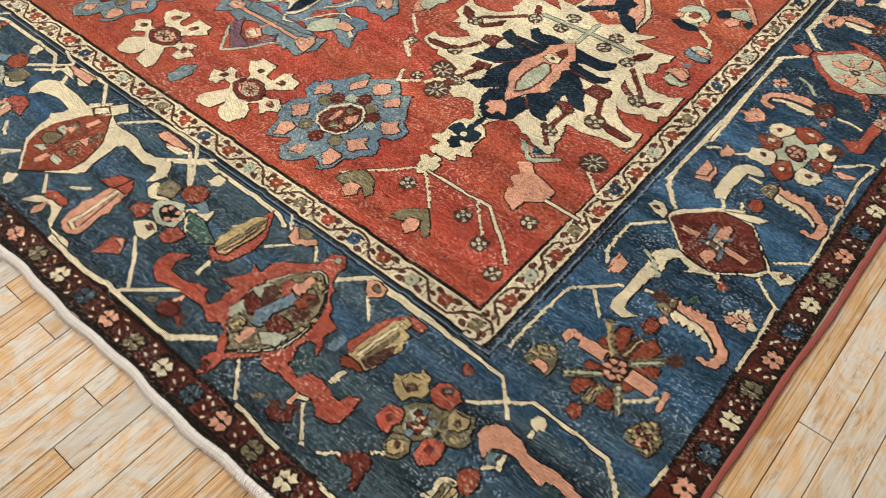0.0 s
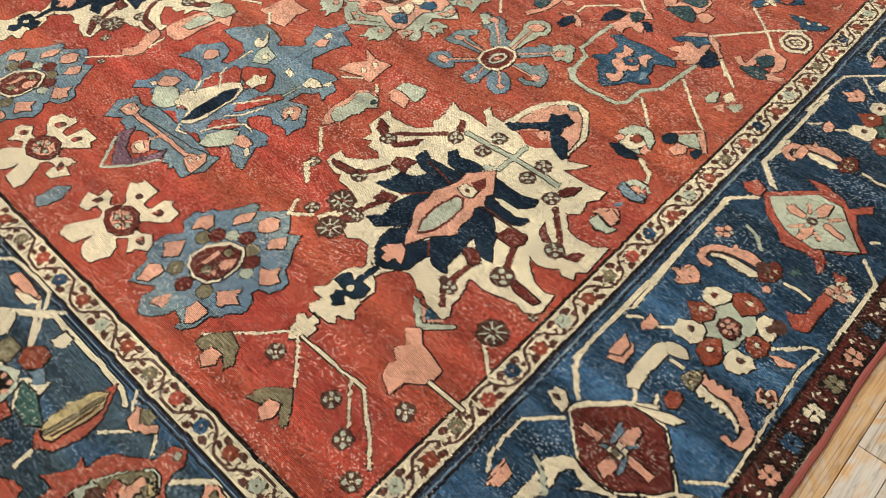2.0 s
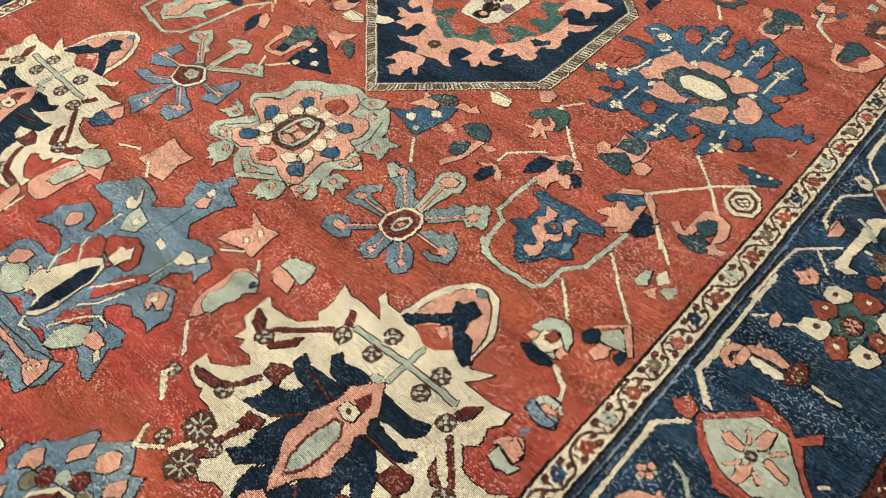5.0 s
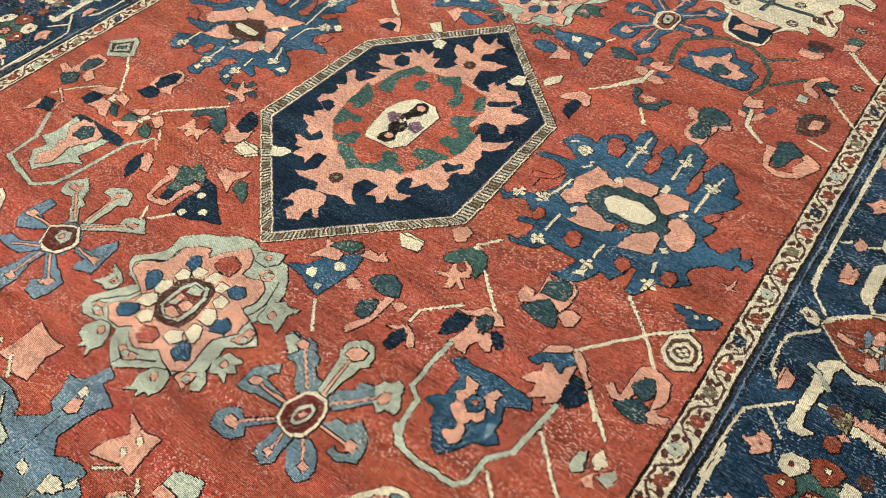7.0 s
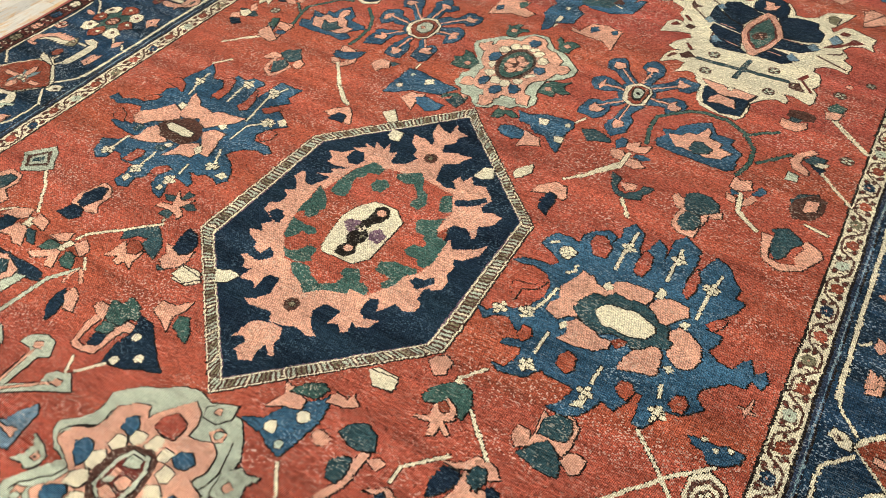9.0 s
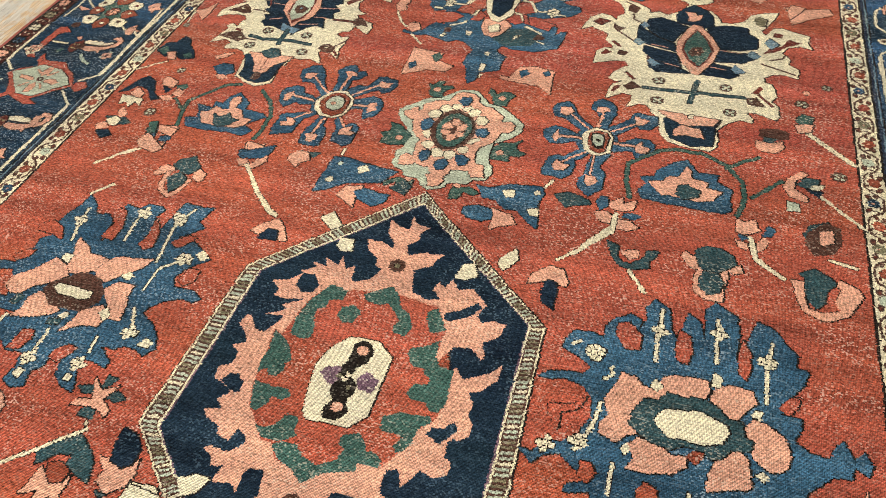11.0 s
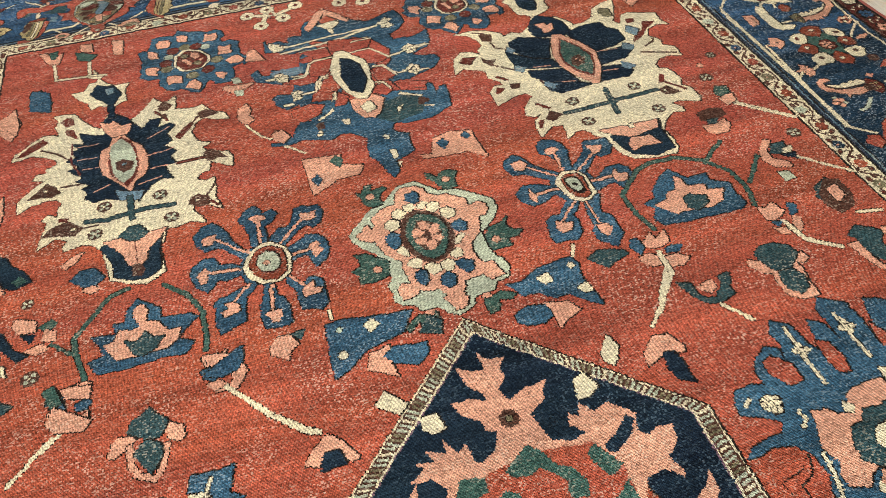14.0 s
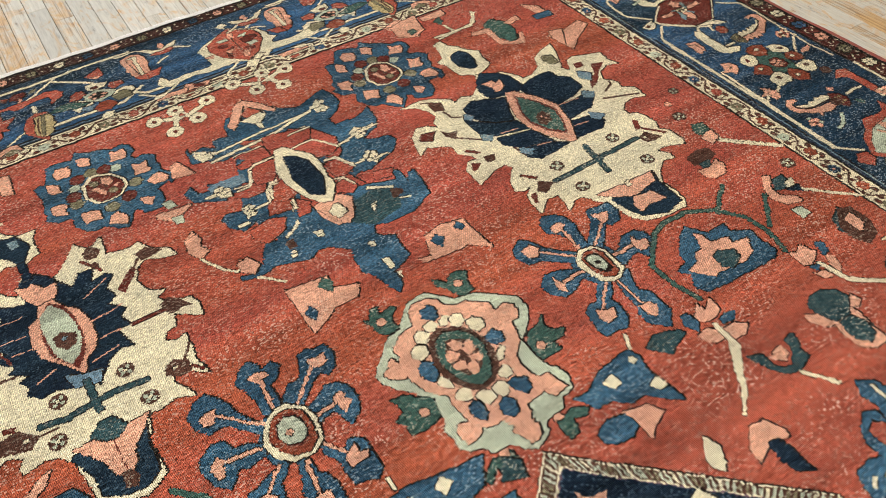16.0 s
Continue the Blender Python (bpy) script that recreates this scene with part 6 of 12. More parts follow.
def draw_bean(k):
    k.area("pink", [(-4, 8), (2, 13), (4, 6), (2, 0), (5, -5), (-1, -10), (-5, -2)])


def draw_pinktri(k):
    k.area("pink", [(-5, 6), (0, 8), (6, -8), (-7, -6)])


def draw_budfar(k):
    k.area("pink", [(-5, 5), (1, 6), (5, -2), (0, -7), (-5, -2)])


def draw_thin_stem(k):
    k.line("cream", 7, [(-15, 19), (-7, 5), (-1, -1)])
    k.line("cream", 7, [(5, -10), (16, -21)])


def draw_palm_far_r(k):
    k.area("cream", [(-13, 106), (-6, 108), (-6, 101), (-1, 96), (3, 88), (9, 82), (6, 74), (7, 66), (-2, 61), (-8, 58), (-12, 63), (-17, 65), (-18,
           71), (-19, 80), (-22, 86), (-16, 89), (-14, 96)])
    k.area("cream", [(-9, 60), (7, 53), (13, 43), (14, 38), (22, 39), (30, 44), (34, 53), (41, 57), (53, 61), (50, 51), (46, 43), (41, 33), (45, 29),
           (49, 38), (55, 40), (64, 36), (73, 33), (72, 23), (75, 16), (67, 19), (59, 15), (55, 7), (59, 3), (61, 0), (59, -5), (66, -10), (65, -21),
           (57, -18), (50, -19), (44, -24), (44, -29), (49, -31), (51, -36), (52, -44), (49, -50), (53, -54), (54, -64), (52, -69), (45, -66), (39,
           -63), (35, -65), (38, -70), (38, -75), (31, -73), (23, -79), (18, -87), (19, -96), (18, -104), (15, -108), (7, -107), (1, -107), (-10,
           -104), (-14, -99), (-16, -92), (-17, -83), (-22, -77), (-25, -71), (-31, -71), (-38, -75), (-36, -68), (-36, -62), (-43, -61), (-52, -69),
           (-52, -60), (-50, -53), (-42, -46), (-48, -49), (-53, -46), (-51, -38), (-46, -32), (-42, -29), (-45, -24), (-53, -25), (-62, -29), (-66,
           -30), (-66, -23), (-66, -16), (-61, -10), (-55, -11), (-57, -6), (-62, -1), (-61, 7), (-68, 12), (-74, 15), (-81, 10), (-78, 22), (-76,
           28), (-70, 34), (-63, 32), (-58, 27), (-58, 33), (-53, 38), (-55, 46), (-60, 52), (-68, 56), (-55, 57), (-46, 54), (-37, 47), (-36, 42),
           (-30, 45), (-24, 41), (-19, 45), (-13, 52)])
    k.area("maroon", [(43, 4), (47, 11), (56, 17), (60, 26), (68, 23), (58, 15), (51, 8)], 0.0)
    k.area("maroon", [(50, 33), (56, 32), (55, 27), (49, 27)], 0.0)
    k.area("slate", [(47, 25), (54, 18), (48, 11), (44, 18)])
    k.area("olive", [(39, 52), (45, 50), (44, 41), (39, 40), (36, 46)])
    k.line("brown", 8, [(42, -8), (57, -14), (64, -17)])
    k.line("brown", 8, [(48, -3), (56, 1), (57, 4)])
    k.area("maroon", [(42, -34), (44, -37), (41, -44), (37, -43)], 0.0)
    k.area("brown", [(33, -49), (40, -47), (43, -52), (47, -57), (41, -57), (35, -55)], 0.0)
    k.dots("cream", 1, [(37, -51)])
    k.line("maroon", 8, [(41, -44), (50, -55)])
    k.area("maroon", [(-71, 27), (-62, 25), (-68, 18), (-74, 22)])
    k.area("brown", [(-59, 24), (-56, 19), (-50, 18), (-55, 11), (-59, 17)])
    k.line("brown", 7, [(-54, 12), (-43, 2)])
    k.line("brown", 7, [(-55, 54), (-47, 50)])
    k.area("brown", [(-52, 51), (-43, 48), (-45, 39), (-52, 42)])
    k.line("brown", 7, [(-47, 39), (-46, 31), (-39, 26)])
    k.area("brown", [(-51, -11), (-44, -13), (-47, -18), (-52, -17)])
    k.area("maroon", [(-60, -12), (-55, -15), (-60, -19), (-63, -19)], 0.0)
    k.line("maroon", 9, [(-57, -1), (-51, -7)])
    k.line("maroon", 9, [(-43, -37), (-37, -44)])
    k.area("brown", [(-38, -46), (-31, -53), (-40, -57), (-43, -53)])
    k.area("maroon", [(-48, -53), (-44, -53), (-48, -61), (-50, -60)], 0.0)
    k.line("brown", 7, [(-32, -11), (-29, -28)])
    k.area("navy", [(-9, 89), (-3, 90), (1, 84), (0, 75), (-3, 67), (-8, 68), (-12, 73), (-13, 82)])
    k.eyes(4.3, [(21, -41), (25, -67), (-21, -42), (-20, -64)])
    k.dots("cream", 1, [(21, -41), (25, -67), (-21, -42), (-20, -64)])
    k.line("deep_green", 13, [(-31, -52), (1, -51), (34, -49)])
    k.line("deep_green", 15, [(3, -37), (0, -63)])
    k.area("navy", [(-14, -81), (-1, -84), (20, -76), (17, -85), (16, -103), (3, -105), (-9, -100), (-12, -92)])
    k.area("pink", [(-19, -74), (-2, -75), (19, -76), (16, -83), (3, -85), (-4, -85), (-12, -80)])
    k.area("pink", [(-3, -86), (8, -88), (11, -97), (1, -95), (-7, -98), (-7, -92)])
    k.area("cream", [(1, -74), (4, -74), (3, -78), (0, -78)])


def draw_far_fillers(k):
    k.area("pink", [(-15, 3), (0, 2), (14, 6), (17, -2), (5, -9), (-11, -21)])
    k.area("teal", [(-48, 35), (-31, 39), (-32, 26), (-31, 15), (-36, 8), (-43, 19)])
    k.line("pink", 14, [(-57, 34), (-46, 31), (-46, 15), (-33, 6), (-27, 17)])
    k.area("pink", [(-103, 78), (-91, 83), (-82, 77), (-81, 62), (-88, 54), (-98, 66)])
    k.line("cream", 10, [(-80, 46), (-50, 45), (-39, 59)])


def draw_diamond_red(k):
    k.area("cream", [(-27.5, 1), (-25.5, 7), (-12.5, 19), (-8, 22), (0, 28.5), (3.5, 23), (8, 21.5), (13.5, 15.5), (20.5, 8), (26.5, 1), (25, -4.5),
           (17.5, -9.5), (9.5, -16), (1.5, -19), (-6.5, -18.5), (-13.5, -12.5), (-19.5, -7)])
    k.area("maroon", [(-26, 1), (-22, 6.5), (-7.5, 19.5), (-1, 20.5), (7.5, 20), (12.5, 14.5), (20, 6.5), (24.5, 0.5), (19, -6), (7.5, -15.5), (1.5,
           -16.5), (-8, -15.5), (-13.5, -10.5), (-20.5, -4)])
    k.line("pink", 16, [(-18.5, -1), (-9.5, -1.5)])
    k.line("pink", 17, [(4, -0.5), (16, -1.5)])
    k.area("pink", [(-3, 3), (-3.5, 9), (-1, 14), (2, 12), (2, 5), (0.5, 1.5)])
    k.area("pink", [(-3, -11.5), (-3, -7), (0.5, -4.5), (3.5, -9), (1, -14)])
    k.area("slate", [(-7.5, 7), (-7.5, 11), (-3.5, 7.5), (-3.5, 2.5), (-5, -0.5)])
    k.area("slate", [(2.5, -3), (3.5, 0.5), (6, -6.5), (5, -10)])
    k.line("slate", 8, [(-7.5, -3.5), (-0.5, -0.5), (4, 7)])
    k.dots("cream", 1.3, [(-3.5, -2), (-1.5, 1.5), (0.5, -2), (1.5, 1)])
    k.dots("olive", 1.6, [(-1.5, -2)])
    k.area("cream", [(-38.5, 1.5), (-37, 6), (-32.5, 6.5), (-28.5, 3), (-28, -2), (-33, -1.5)])
    k.area("brown", [(-36.5, 2), (-34.5, 4.5), (-32, 2), (-34, 0.5)], 0.0)
    k.area("cream", [(26, -0.5), (28.5, 2.5), (33.5, 4.5), (38, 3.5), (37.5, 0), (34, -4), (30, -2)])
    k.area("brown", [(30.5, 2), (33, 4.5), (34.5, 2), (32.5, -0.5)], 0.0)
    k.area("cream", [(-12, -15), (-16.5, -17.5), (-20, -22), (-20, -27), (-19, -34), (-19.5, -43), (-19.5, -52.5), (-20.5, -60), (-19, -64), (-12.5,
           -65), (-7.5, -60), (-14, -60), (-15, -54.5), (-14, -44), (-13.5, -37.5), (-12, -34), (-11.5, -29), (-12.5, -24.5), (-11, -20), (-9, -19),
           (-2, -22), (-5.5, -27.5), (-4.5, -25.5), (2.5, -21), (8, -18.5), (12.5, -22), (10.5, -16.5), (2.5, -18), (-6.5, -17)])
    k.area("cream", [(-8, 20.5), (-2.5, 23.5), (5.5, 27.5), (12.5, 29), (9.5, 24), (4, 22)])
    k.line("cream", 8, [(-1.5, 27), (-2.5, 32)])
    k.area("cream", [(-17.5, 29.5), (-18.5, 42), (-18, 53), (-13.5, 58.5), (-6.5, 59.5), (-2.5, 55.5), (-7, 53), (-11, 52.5), (-11, 46.5), (-11.5,
           37.5), (-10.5, 28), (-14, 25.5)])
    k.line("cream", 8, [(-11.5, 27), (-8, 22)])
    k.line("cream", 8, [(-26, -3), (-38, -16), (-38.5, -24.5), (-37.5, -37), (-33.5, -43.5)])
    k.area("pink", [(-31, -47), (-32.5, -41), (-32.5, -34), (-27.5, -37.5), (-25.5, -38), (-26, -42.5)])
    k.line("cream", 7, [(24, -6.5), (32.5, -13.5), (37.5, -17), (39, -37), (39, -57)])
    k.line("cream", 7, [(25.5, 6), (38.5, 17), (38.5, 28.5), (35.5, 81.5), (37.5, 98)])
    k.line("cream", 7, [(-21, -49.5), (-39, -66.5), (-40.5, -86.5), (-40.5, -109.5)])
    k.line("cream", 7, [(-30.5, -59.5), (-19.5, -71)])
    k.line("cream", 7, [(-27, 7), (-37.5, 18.5), (-39.5, 31.5), (-39.5, 43)])
    k.area("pink", [(-29.5, 32), (-29, 39), (-25.5, 46.5), (-22.5, 43), (-22.5, 34.5)])


def draw_scorpion(k):
    k.area("pink", [(-15, 9.5), (-14, 11.5), (-10.5, 9.5), (-9, 12), (-6.5, 10), (-5.5, 12.5), (-3.5, 10), (-1.5, 12.5), (0, 9.5), (3, 11), (6, 8),
           (10, 5), (13, 2), (15.5, 1), (16.5, -4.5), (15.5, -10), (10.5, -11.5), (5.5, -10.5), (7.5, -8), (11, -9.5), (12, -4.5), (11, -0.5), (8.5,
           -0.5), (6, 1.5), (2.5, 2), (-2, 3.5), (-7.5, 3.5), (-11.5, 4.5)])
    k.line("brown", 5, [(-12.5, 6), (-5.5, 5), (1, 5), (6.5, 2), (11, -3)])
    k.area("cream", [(-13.5, 2), (-13, 5.5), (-7.5, 5), (-2, 4.5), (3, 3), (7.5, 0.5), (11, -4), (9.5, -4), (6.5, -0.5), (4, -1), (1.5, 1), (1, -1.5),
           (-1.5, 1.5), (-2.5, -1.5), (-5, 2.5), (-6.5, -0.5), (-8.5, 2), (-10, -0.5)])
    k.area("olive", [(-21, 2.5), (-20, 8), (-15.5, 12.5), (-14, 8), (-14, 2), (-13.5, 0), (-16, 0.5)])
    k.dots("yellow", 0.9, [(-18, 7), (-16.5, 9.5), (-16.5, 3.5)])
    k.line("brown", 5, [(-19.5, 7), (-13.5, 5)])
    k.line("cream", 9, [(-29.5, 7.5), (-22, 7.5)])
    k.area("russet", [(-20.5, -11), (-20.5, -6), (-17.5, -4), (-14, -6), (-13.5, -11), (-17, -13.5)])
    k.area("pink", [(6.5, 17.5), (6.5, 21.5), (8.5, 20.5), (10.5, 23.5), (12.5, 23.5), (15.5, 20.5), (14.5, 18.5), (15, 14.5), (12, 15), (10, 14)])
    k.dots("maroon", 1.6, [(9.5, 19), (12.5, 19)])
    k.dots("cream", 1.2, [(10.5, 20.5), (11.5, 16.5), (15.5, 18)])


def draw_triflag(k):
    k.area("pink", [(-1, -8), (-1, 5), (4, 3), (4, -4)])


def draw_starflower(k):
    k.area("russet", [(-13, 9), (-12, 13), (-7, 6.5), (-4, 4), (-10, 6.5)])
    k.area("russet", [(-9.5, 16), (-9, 22.5), (-5, 23), (-2.5, 16.5), (-2, 9), (-3.5, 8)])
    k.area("russet", [(1.5, 14), (2.5, 20.5), (5.5, 25), (10.5, 21), (9, 14.5), (3, 10)])
    k.area("russet", [(5, 5), (9.5, 11.5), (15.5, 13), (16, 8), (11, 6.5)])
    k.area("russet", [(5, -5), (6, -1.5), (10.5, -0.5), (11, -4), (8, -6)])
    k.area("russet", [(2.5, -17.5), (1.5, -10), (4, -8), (8, -11.5), (9, -16.5), (6.5, -18.5)])
    k.area("russet", [(-9.5, -18), (-10, -12), (-5.5, -8.5), (-2.5, -10.5), (-3.5, -15), (-6, -19)])
    k.area("russet", [(-11.5, -5.5), (-10, -1.5), (-5.5, -0.5), (-4.5, -2), (-8.5, -5.5)])
    k.line("olive", 20, [(-15.5, 21), (-9, 12.5), (-3, 6)])
    k.line("yellow", 7, [(-15, 19), (-9, 12), (-3.5, 6)])
    k.line("brown", 22, [(1, 22), (-0.5, 7.5)])
    k.line("yellow", 5, [(1, 21), (0, 9)])
    k.line("olive", 20, [(14.5, 18), (3.5, 7)])
    k.line("mint", 6, [(14, 17), (4, 7.5)])
    k.line("olive", 18, [(-15.5, -14.5), (-2.5, -3.5)])
    k.line("mint", 6, [(-15.5, -14), (-3, -3.5)])
    k.line("olive", 20, [(-1, -20), (0.5, -8)])
    k.line("yellow", 6, [(-1, -19), (0, -9)])
    k.line("olive", 16, [(13, -16), (5, -4)])
    k.line("mint", 5, [(13, -15.5), (5.5, -5)])
    k.line("pink", 30, [(-18.5, 3.5), (-6.5, 4.5)])
    k.line("pink", 32, [(6.5, 2.5), (18, 2.5)])
    k.area("maroon", [(-4.5, -2), (-5, 2.5), (-2.5, 6), (2, 7), (5, 4), (5.5, -1), (3, -4.5), (-1, -5)])
    k.dots("pink", 1.5, [(-3.5, 1), (-2, 4), (1.5, 5), (3.5, 2.5), (3.5, -1), (1.5, -3), (-1.5, -2.5), (0.5, 1)])
    k.area("pink", [(-26.5, 0.5), (-27, 4.5), (-24.5, 7.5), (-22, 5), (-22.5, 2), (-23, -1)])
    k.dots("pink", 2, [(-21, 5)])
    k.area("russet", [(-5, -27.5), (-4.5, -23.5), (-0.5, -22), (1.5, -26), (-0.5, -29.5)])
    k.area("russet", [(-3, 29.5), (-1, 33.5), (2.5, 33), (3.5, 28), (1.5, 25.5)])
    k.line("pink", 12, [(23, 5), (24, -4.5)])


def draw_leafclump(k):
    k.area("olive", [(-7, -2), (-6.5, 1.5), (-4, 5.5), (-1, 9), (2, 9.5), (4, 5.5), (7, 4), (6.5, -1), (5.5, -6), (2, -5.5), (-2, -4.5), (-4.5,
           -4.5)])
    k.dots("yellow", 1.0, [(-5.5, 0), (-4, 3), (-2, 6), (0.5, 8), (-3, -1.5), (-1.5, 1.5), (0.5, 4.5), (3.5, 3.5), (1, -0.5), (4, -0.5), (4, -4)])
    k.area("pink", [(-2, -3), (-1, -0.5), (1, -2), (1, -4.5)], 0.001)
    k.dots("maroon", 1.2, [(2, -2), (-3, 2), (1.5, 2.5)])


def draw_rosette_s(k):
    k.area("dark", [(-4, -1), (-3, 5), (2, 7), (6, 3), (5, -4), (0, -6)])
    k.dots("cream", 2.2, [(-3, 0), (-1, 4), (2, 0), (6, 0), (-1, -3)])
    k.dots("pink", 2.2, [(-1, 0), (1, 3), (3, 3), (3, -3), (-3, -3)])


def draw_diamond_mint(k):
    k.area("orange", [(-29, 1), (-8, 21), (-16, 25), (-8, 27), (5, 22), (9, 19), (17, 29), (19, 24), (13, 18), (19, 7), (28, -2), (21, -10), (11, -15),
           (17, -25), (16, -30), (11, -23), (6, -22), (-6, -24), (-12, -17), (-20, -12)])
    k.area("orange", [(-40, 0), (-35, 7), (-29, 3), (-29, -3), (-35, -5)])
    k.area("orange", [(21, -24), (27, -23), (29, -28), (28, -64), (22, -66), (15, -60), (19, -59), (23, -55), (23, -36), (25, -30)])
    k.area("mint", [(-25, 0), (-7, 18), (6, 17), (25, -4), (8, -17), (-8, -15), (-18, -8)])
    k.area("pink", [(-16, 0), (-13, 3), (-5, 1), (-5, -2), (-12, -3)])
    k.area("pink", [(-3, 8), (-2, 14), (2, 15), (3, 7), (0, 3)])
    k.area("pink", [(-2, -16), (-3, -9), (1, -4), (3, -9), (1, -16)])
    k.area("pink", [(4, 0), (5, 2), (16, 0), (16, -3), (6, -2)])
    k.line("pink", 7, [(5, 4), (10, 10)])
    k.line("pink", 7, [(-8, -12), (-3, -6)])
    k.line("pink", 7, [(-8, 9), (-4, 3)])
    k.line("pink", 7, [(3, -7), (8, -11)])
    k.dots("brown", 3, [(-1, -1)])
    k.dots("mint", 1.2, [(-1, -1)])
    k.dots("maroon", 2.6, [(-31, -37)])
    k.dots("pink", 1.8, [(-33, -37), (-30, -34), (-28, -38), (-31, -40)])
    k.dots("mint", 1.2, [(-27, -35), (-31, -42)])
    k.line("cream", 9, [(-37, -106), (-41, -16), (-29, -5)])
    k.line("cream", 7, [(-25, 7), (-39, 21), (-37, 45)])
    k.line("cream", 9, [(28, -7), (39, -17), (39, -66)])
    k.line("cream", 7, [(26, 5), (30, 8)])


def draw_scorpion2(k):
    k.area("pink", [(-17, -6.5), (-18, -2), (-16, 3), (-10, 7.5), (-6.5, 9), (-7, 13), (-4, 10.5), (0.5, 12.5), (4, 12), (8.5, 10.5), (11, 8.5), (8.5,
           6.5), (1.5, 6), (-3, 5.5), (-9, 4), (-14, -0.5), (-14, -5), (-8.5, -6), (-9, -8.5), (-13, -9.5)])
    k.area("cream", [(-12.5, -3), (-10.5, 1.5), (-6.5, 3.5), (-1, 4), (5, 4), (10.5, 3.5), (11.5, 1.5), (8, -1.5), (5.5, -0.5), (3, -2), (0.5, -0.5),
           (-2.5, -1.5), (-5, 0.5), (-9, -1)])
    k.line("brown", 4, [(-13.5, -1.5), (-8.5, 2.5), (-2, 4), (7.5, 4)])
    k.area("maroon", [(10.5, 3.5), (10.5, 11), (13, 15.5), (16.5, 14), (19.5, 8.5), (18, 3.5), (13, -0.5)])
    k.dots("yellow", 0.9, [(13, 10.5), (16, 10), (13.5, 5.5), (16.5, 5.5)])
    k.line("cream", 9, [(22, 6.5), (36, 6)])


def draw_trident(k):
    k.area("pink", [(-7, -1), (-3, 1), (-2, 6), (0, 6), (6, 1), (3, -4), (-1, -8), (-2, -3)])


def draw_greybits(k):
    k.line("mint", 10, [(-6, 4), (1, 1), (7, -6)])


def draw_diamond_end(k):
    k.area("cream", [(0, -24), (-18, -8), (-22, 2), (-22, 7), (-26, 12), (-21, 16), (-21, 20), (-33, 22), (-41, 20), (-46, 18), (-50, 13), (-53, 15),
           (-55, 22), (-53, 27), (-46, 30), (-27, 30), (-13, 29), (-16, 30), (-6, 39), (-4, 37), (1, 44), (7, 40), (3, 33), (10, 29), (19, 30), (30, 30), (39,
           27), (49, 28), (55, 32), (60, 29), (64, 23), (62, 17), (59, 14), (57, 22), (54, 23), (47, 21), (29, 23), (25, 21), (27, 2), (29, -2), (21, -10)])
    k.area("russet", [(1, -23), (-15, -8), (-17, 0), (-16, 9), (-8, 24), (2, 32), (16, 17), (21, 4), (20, -7), (8, -18)])
    k.line("brown", 5, [(2, -7), (1, 16)])
    k.area("olive", [(-13, -2), (-14, 2), (-9, 5), (-4, 5), (-3, -1), (-6, -4)])
    k.area("mint", [(-12, 7), (-12, 11), (-6, 11), (-5, 6)])
    k.area("olive", [(-8, 13), (-8, 17), (-3, 16), (-2, 12)])
    k.line("pink", 18, [(-1, 18), (1, 26)])
    k.line("olive", 12, [(5, 6), (11, 12)])
    k.line("olive", 12, [(10, 11), (11, 20)])
    k.area("mint", [(-10, -9), (-8, -5), (-2, -6), (-4, -9)])
    k.area("olive", [(7, 0), (8, 4), (14, 3), (13, -1)])
    k.area("mint", [(6, -9), (4, -5), (11, -5), (13, -9)])
    k.line("pink", 18, [(1, -15), (2, -7)])
    k.area("brown", [(-12, 29), (-5, 37), (1, 33), (-6, 26)])
    k.area("cream", [(-10, 30), (-5, 35), (-1, 33), (-6, 27)])
    k.line("cream", 9, [(10, 30), (25, 46), (38, 48), (57, 48), (62, 44), (78, 27)])
    k.line("cream", 9, [(53, 30), (74, 47)])
    k.line("cream", 10, [(-67, 27), (-46, 45), (-23, 46), (-8, 34)])
    k.line("cream", 9, [(-69, 49), (-56, 46), (-43, 30)])
    k.line("cream", 9, [(-18, -23), (-12, -15)])
    k.area("cream", [(0, -33), (-2, -29), (2, -27), (1, -25), (4, -26), (6, -31), (3, -34)])
    k.area("cream", [(-43, 40), (-42, 44), (-32, 45), (-30, 38), (-34, 35)])
    k.dots("brown", 2, [(-36, 41)])
    k.area("pink", [(33, 40), (36, 45), (45, 44), (57, 44), (58, 40), (51, 39), (49, 35), (41, 39)])
    k.area("maroon", [(37, 42), (39, 45), (44, 42), (44, 38)])


def draw_eel(k):
    k.area("pink", [(-6, -17), (-8, -12), (-9, -2), (-7, 2), (-7, 8), (-6, 15), (-9, 15), (-4, 21), (1, 20), (5, 14), (4, 12), (6, 9), (5, 5), (8, 2), (6,
           -3), (8, -12), (8, -17), (3, -20), (-1, -20)])
    k.area("orange", [(-8, 14), (-3, 22), (2, 19), (4, 14), (-1, 13)])
    k.line("cream", 9, [(3, -16), (-2, -15), (-1, -7), (-1, 13)])
    k.line("dark", 4, [(4, -15), (1, 11)])


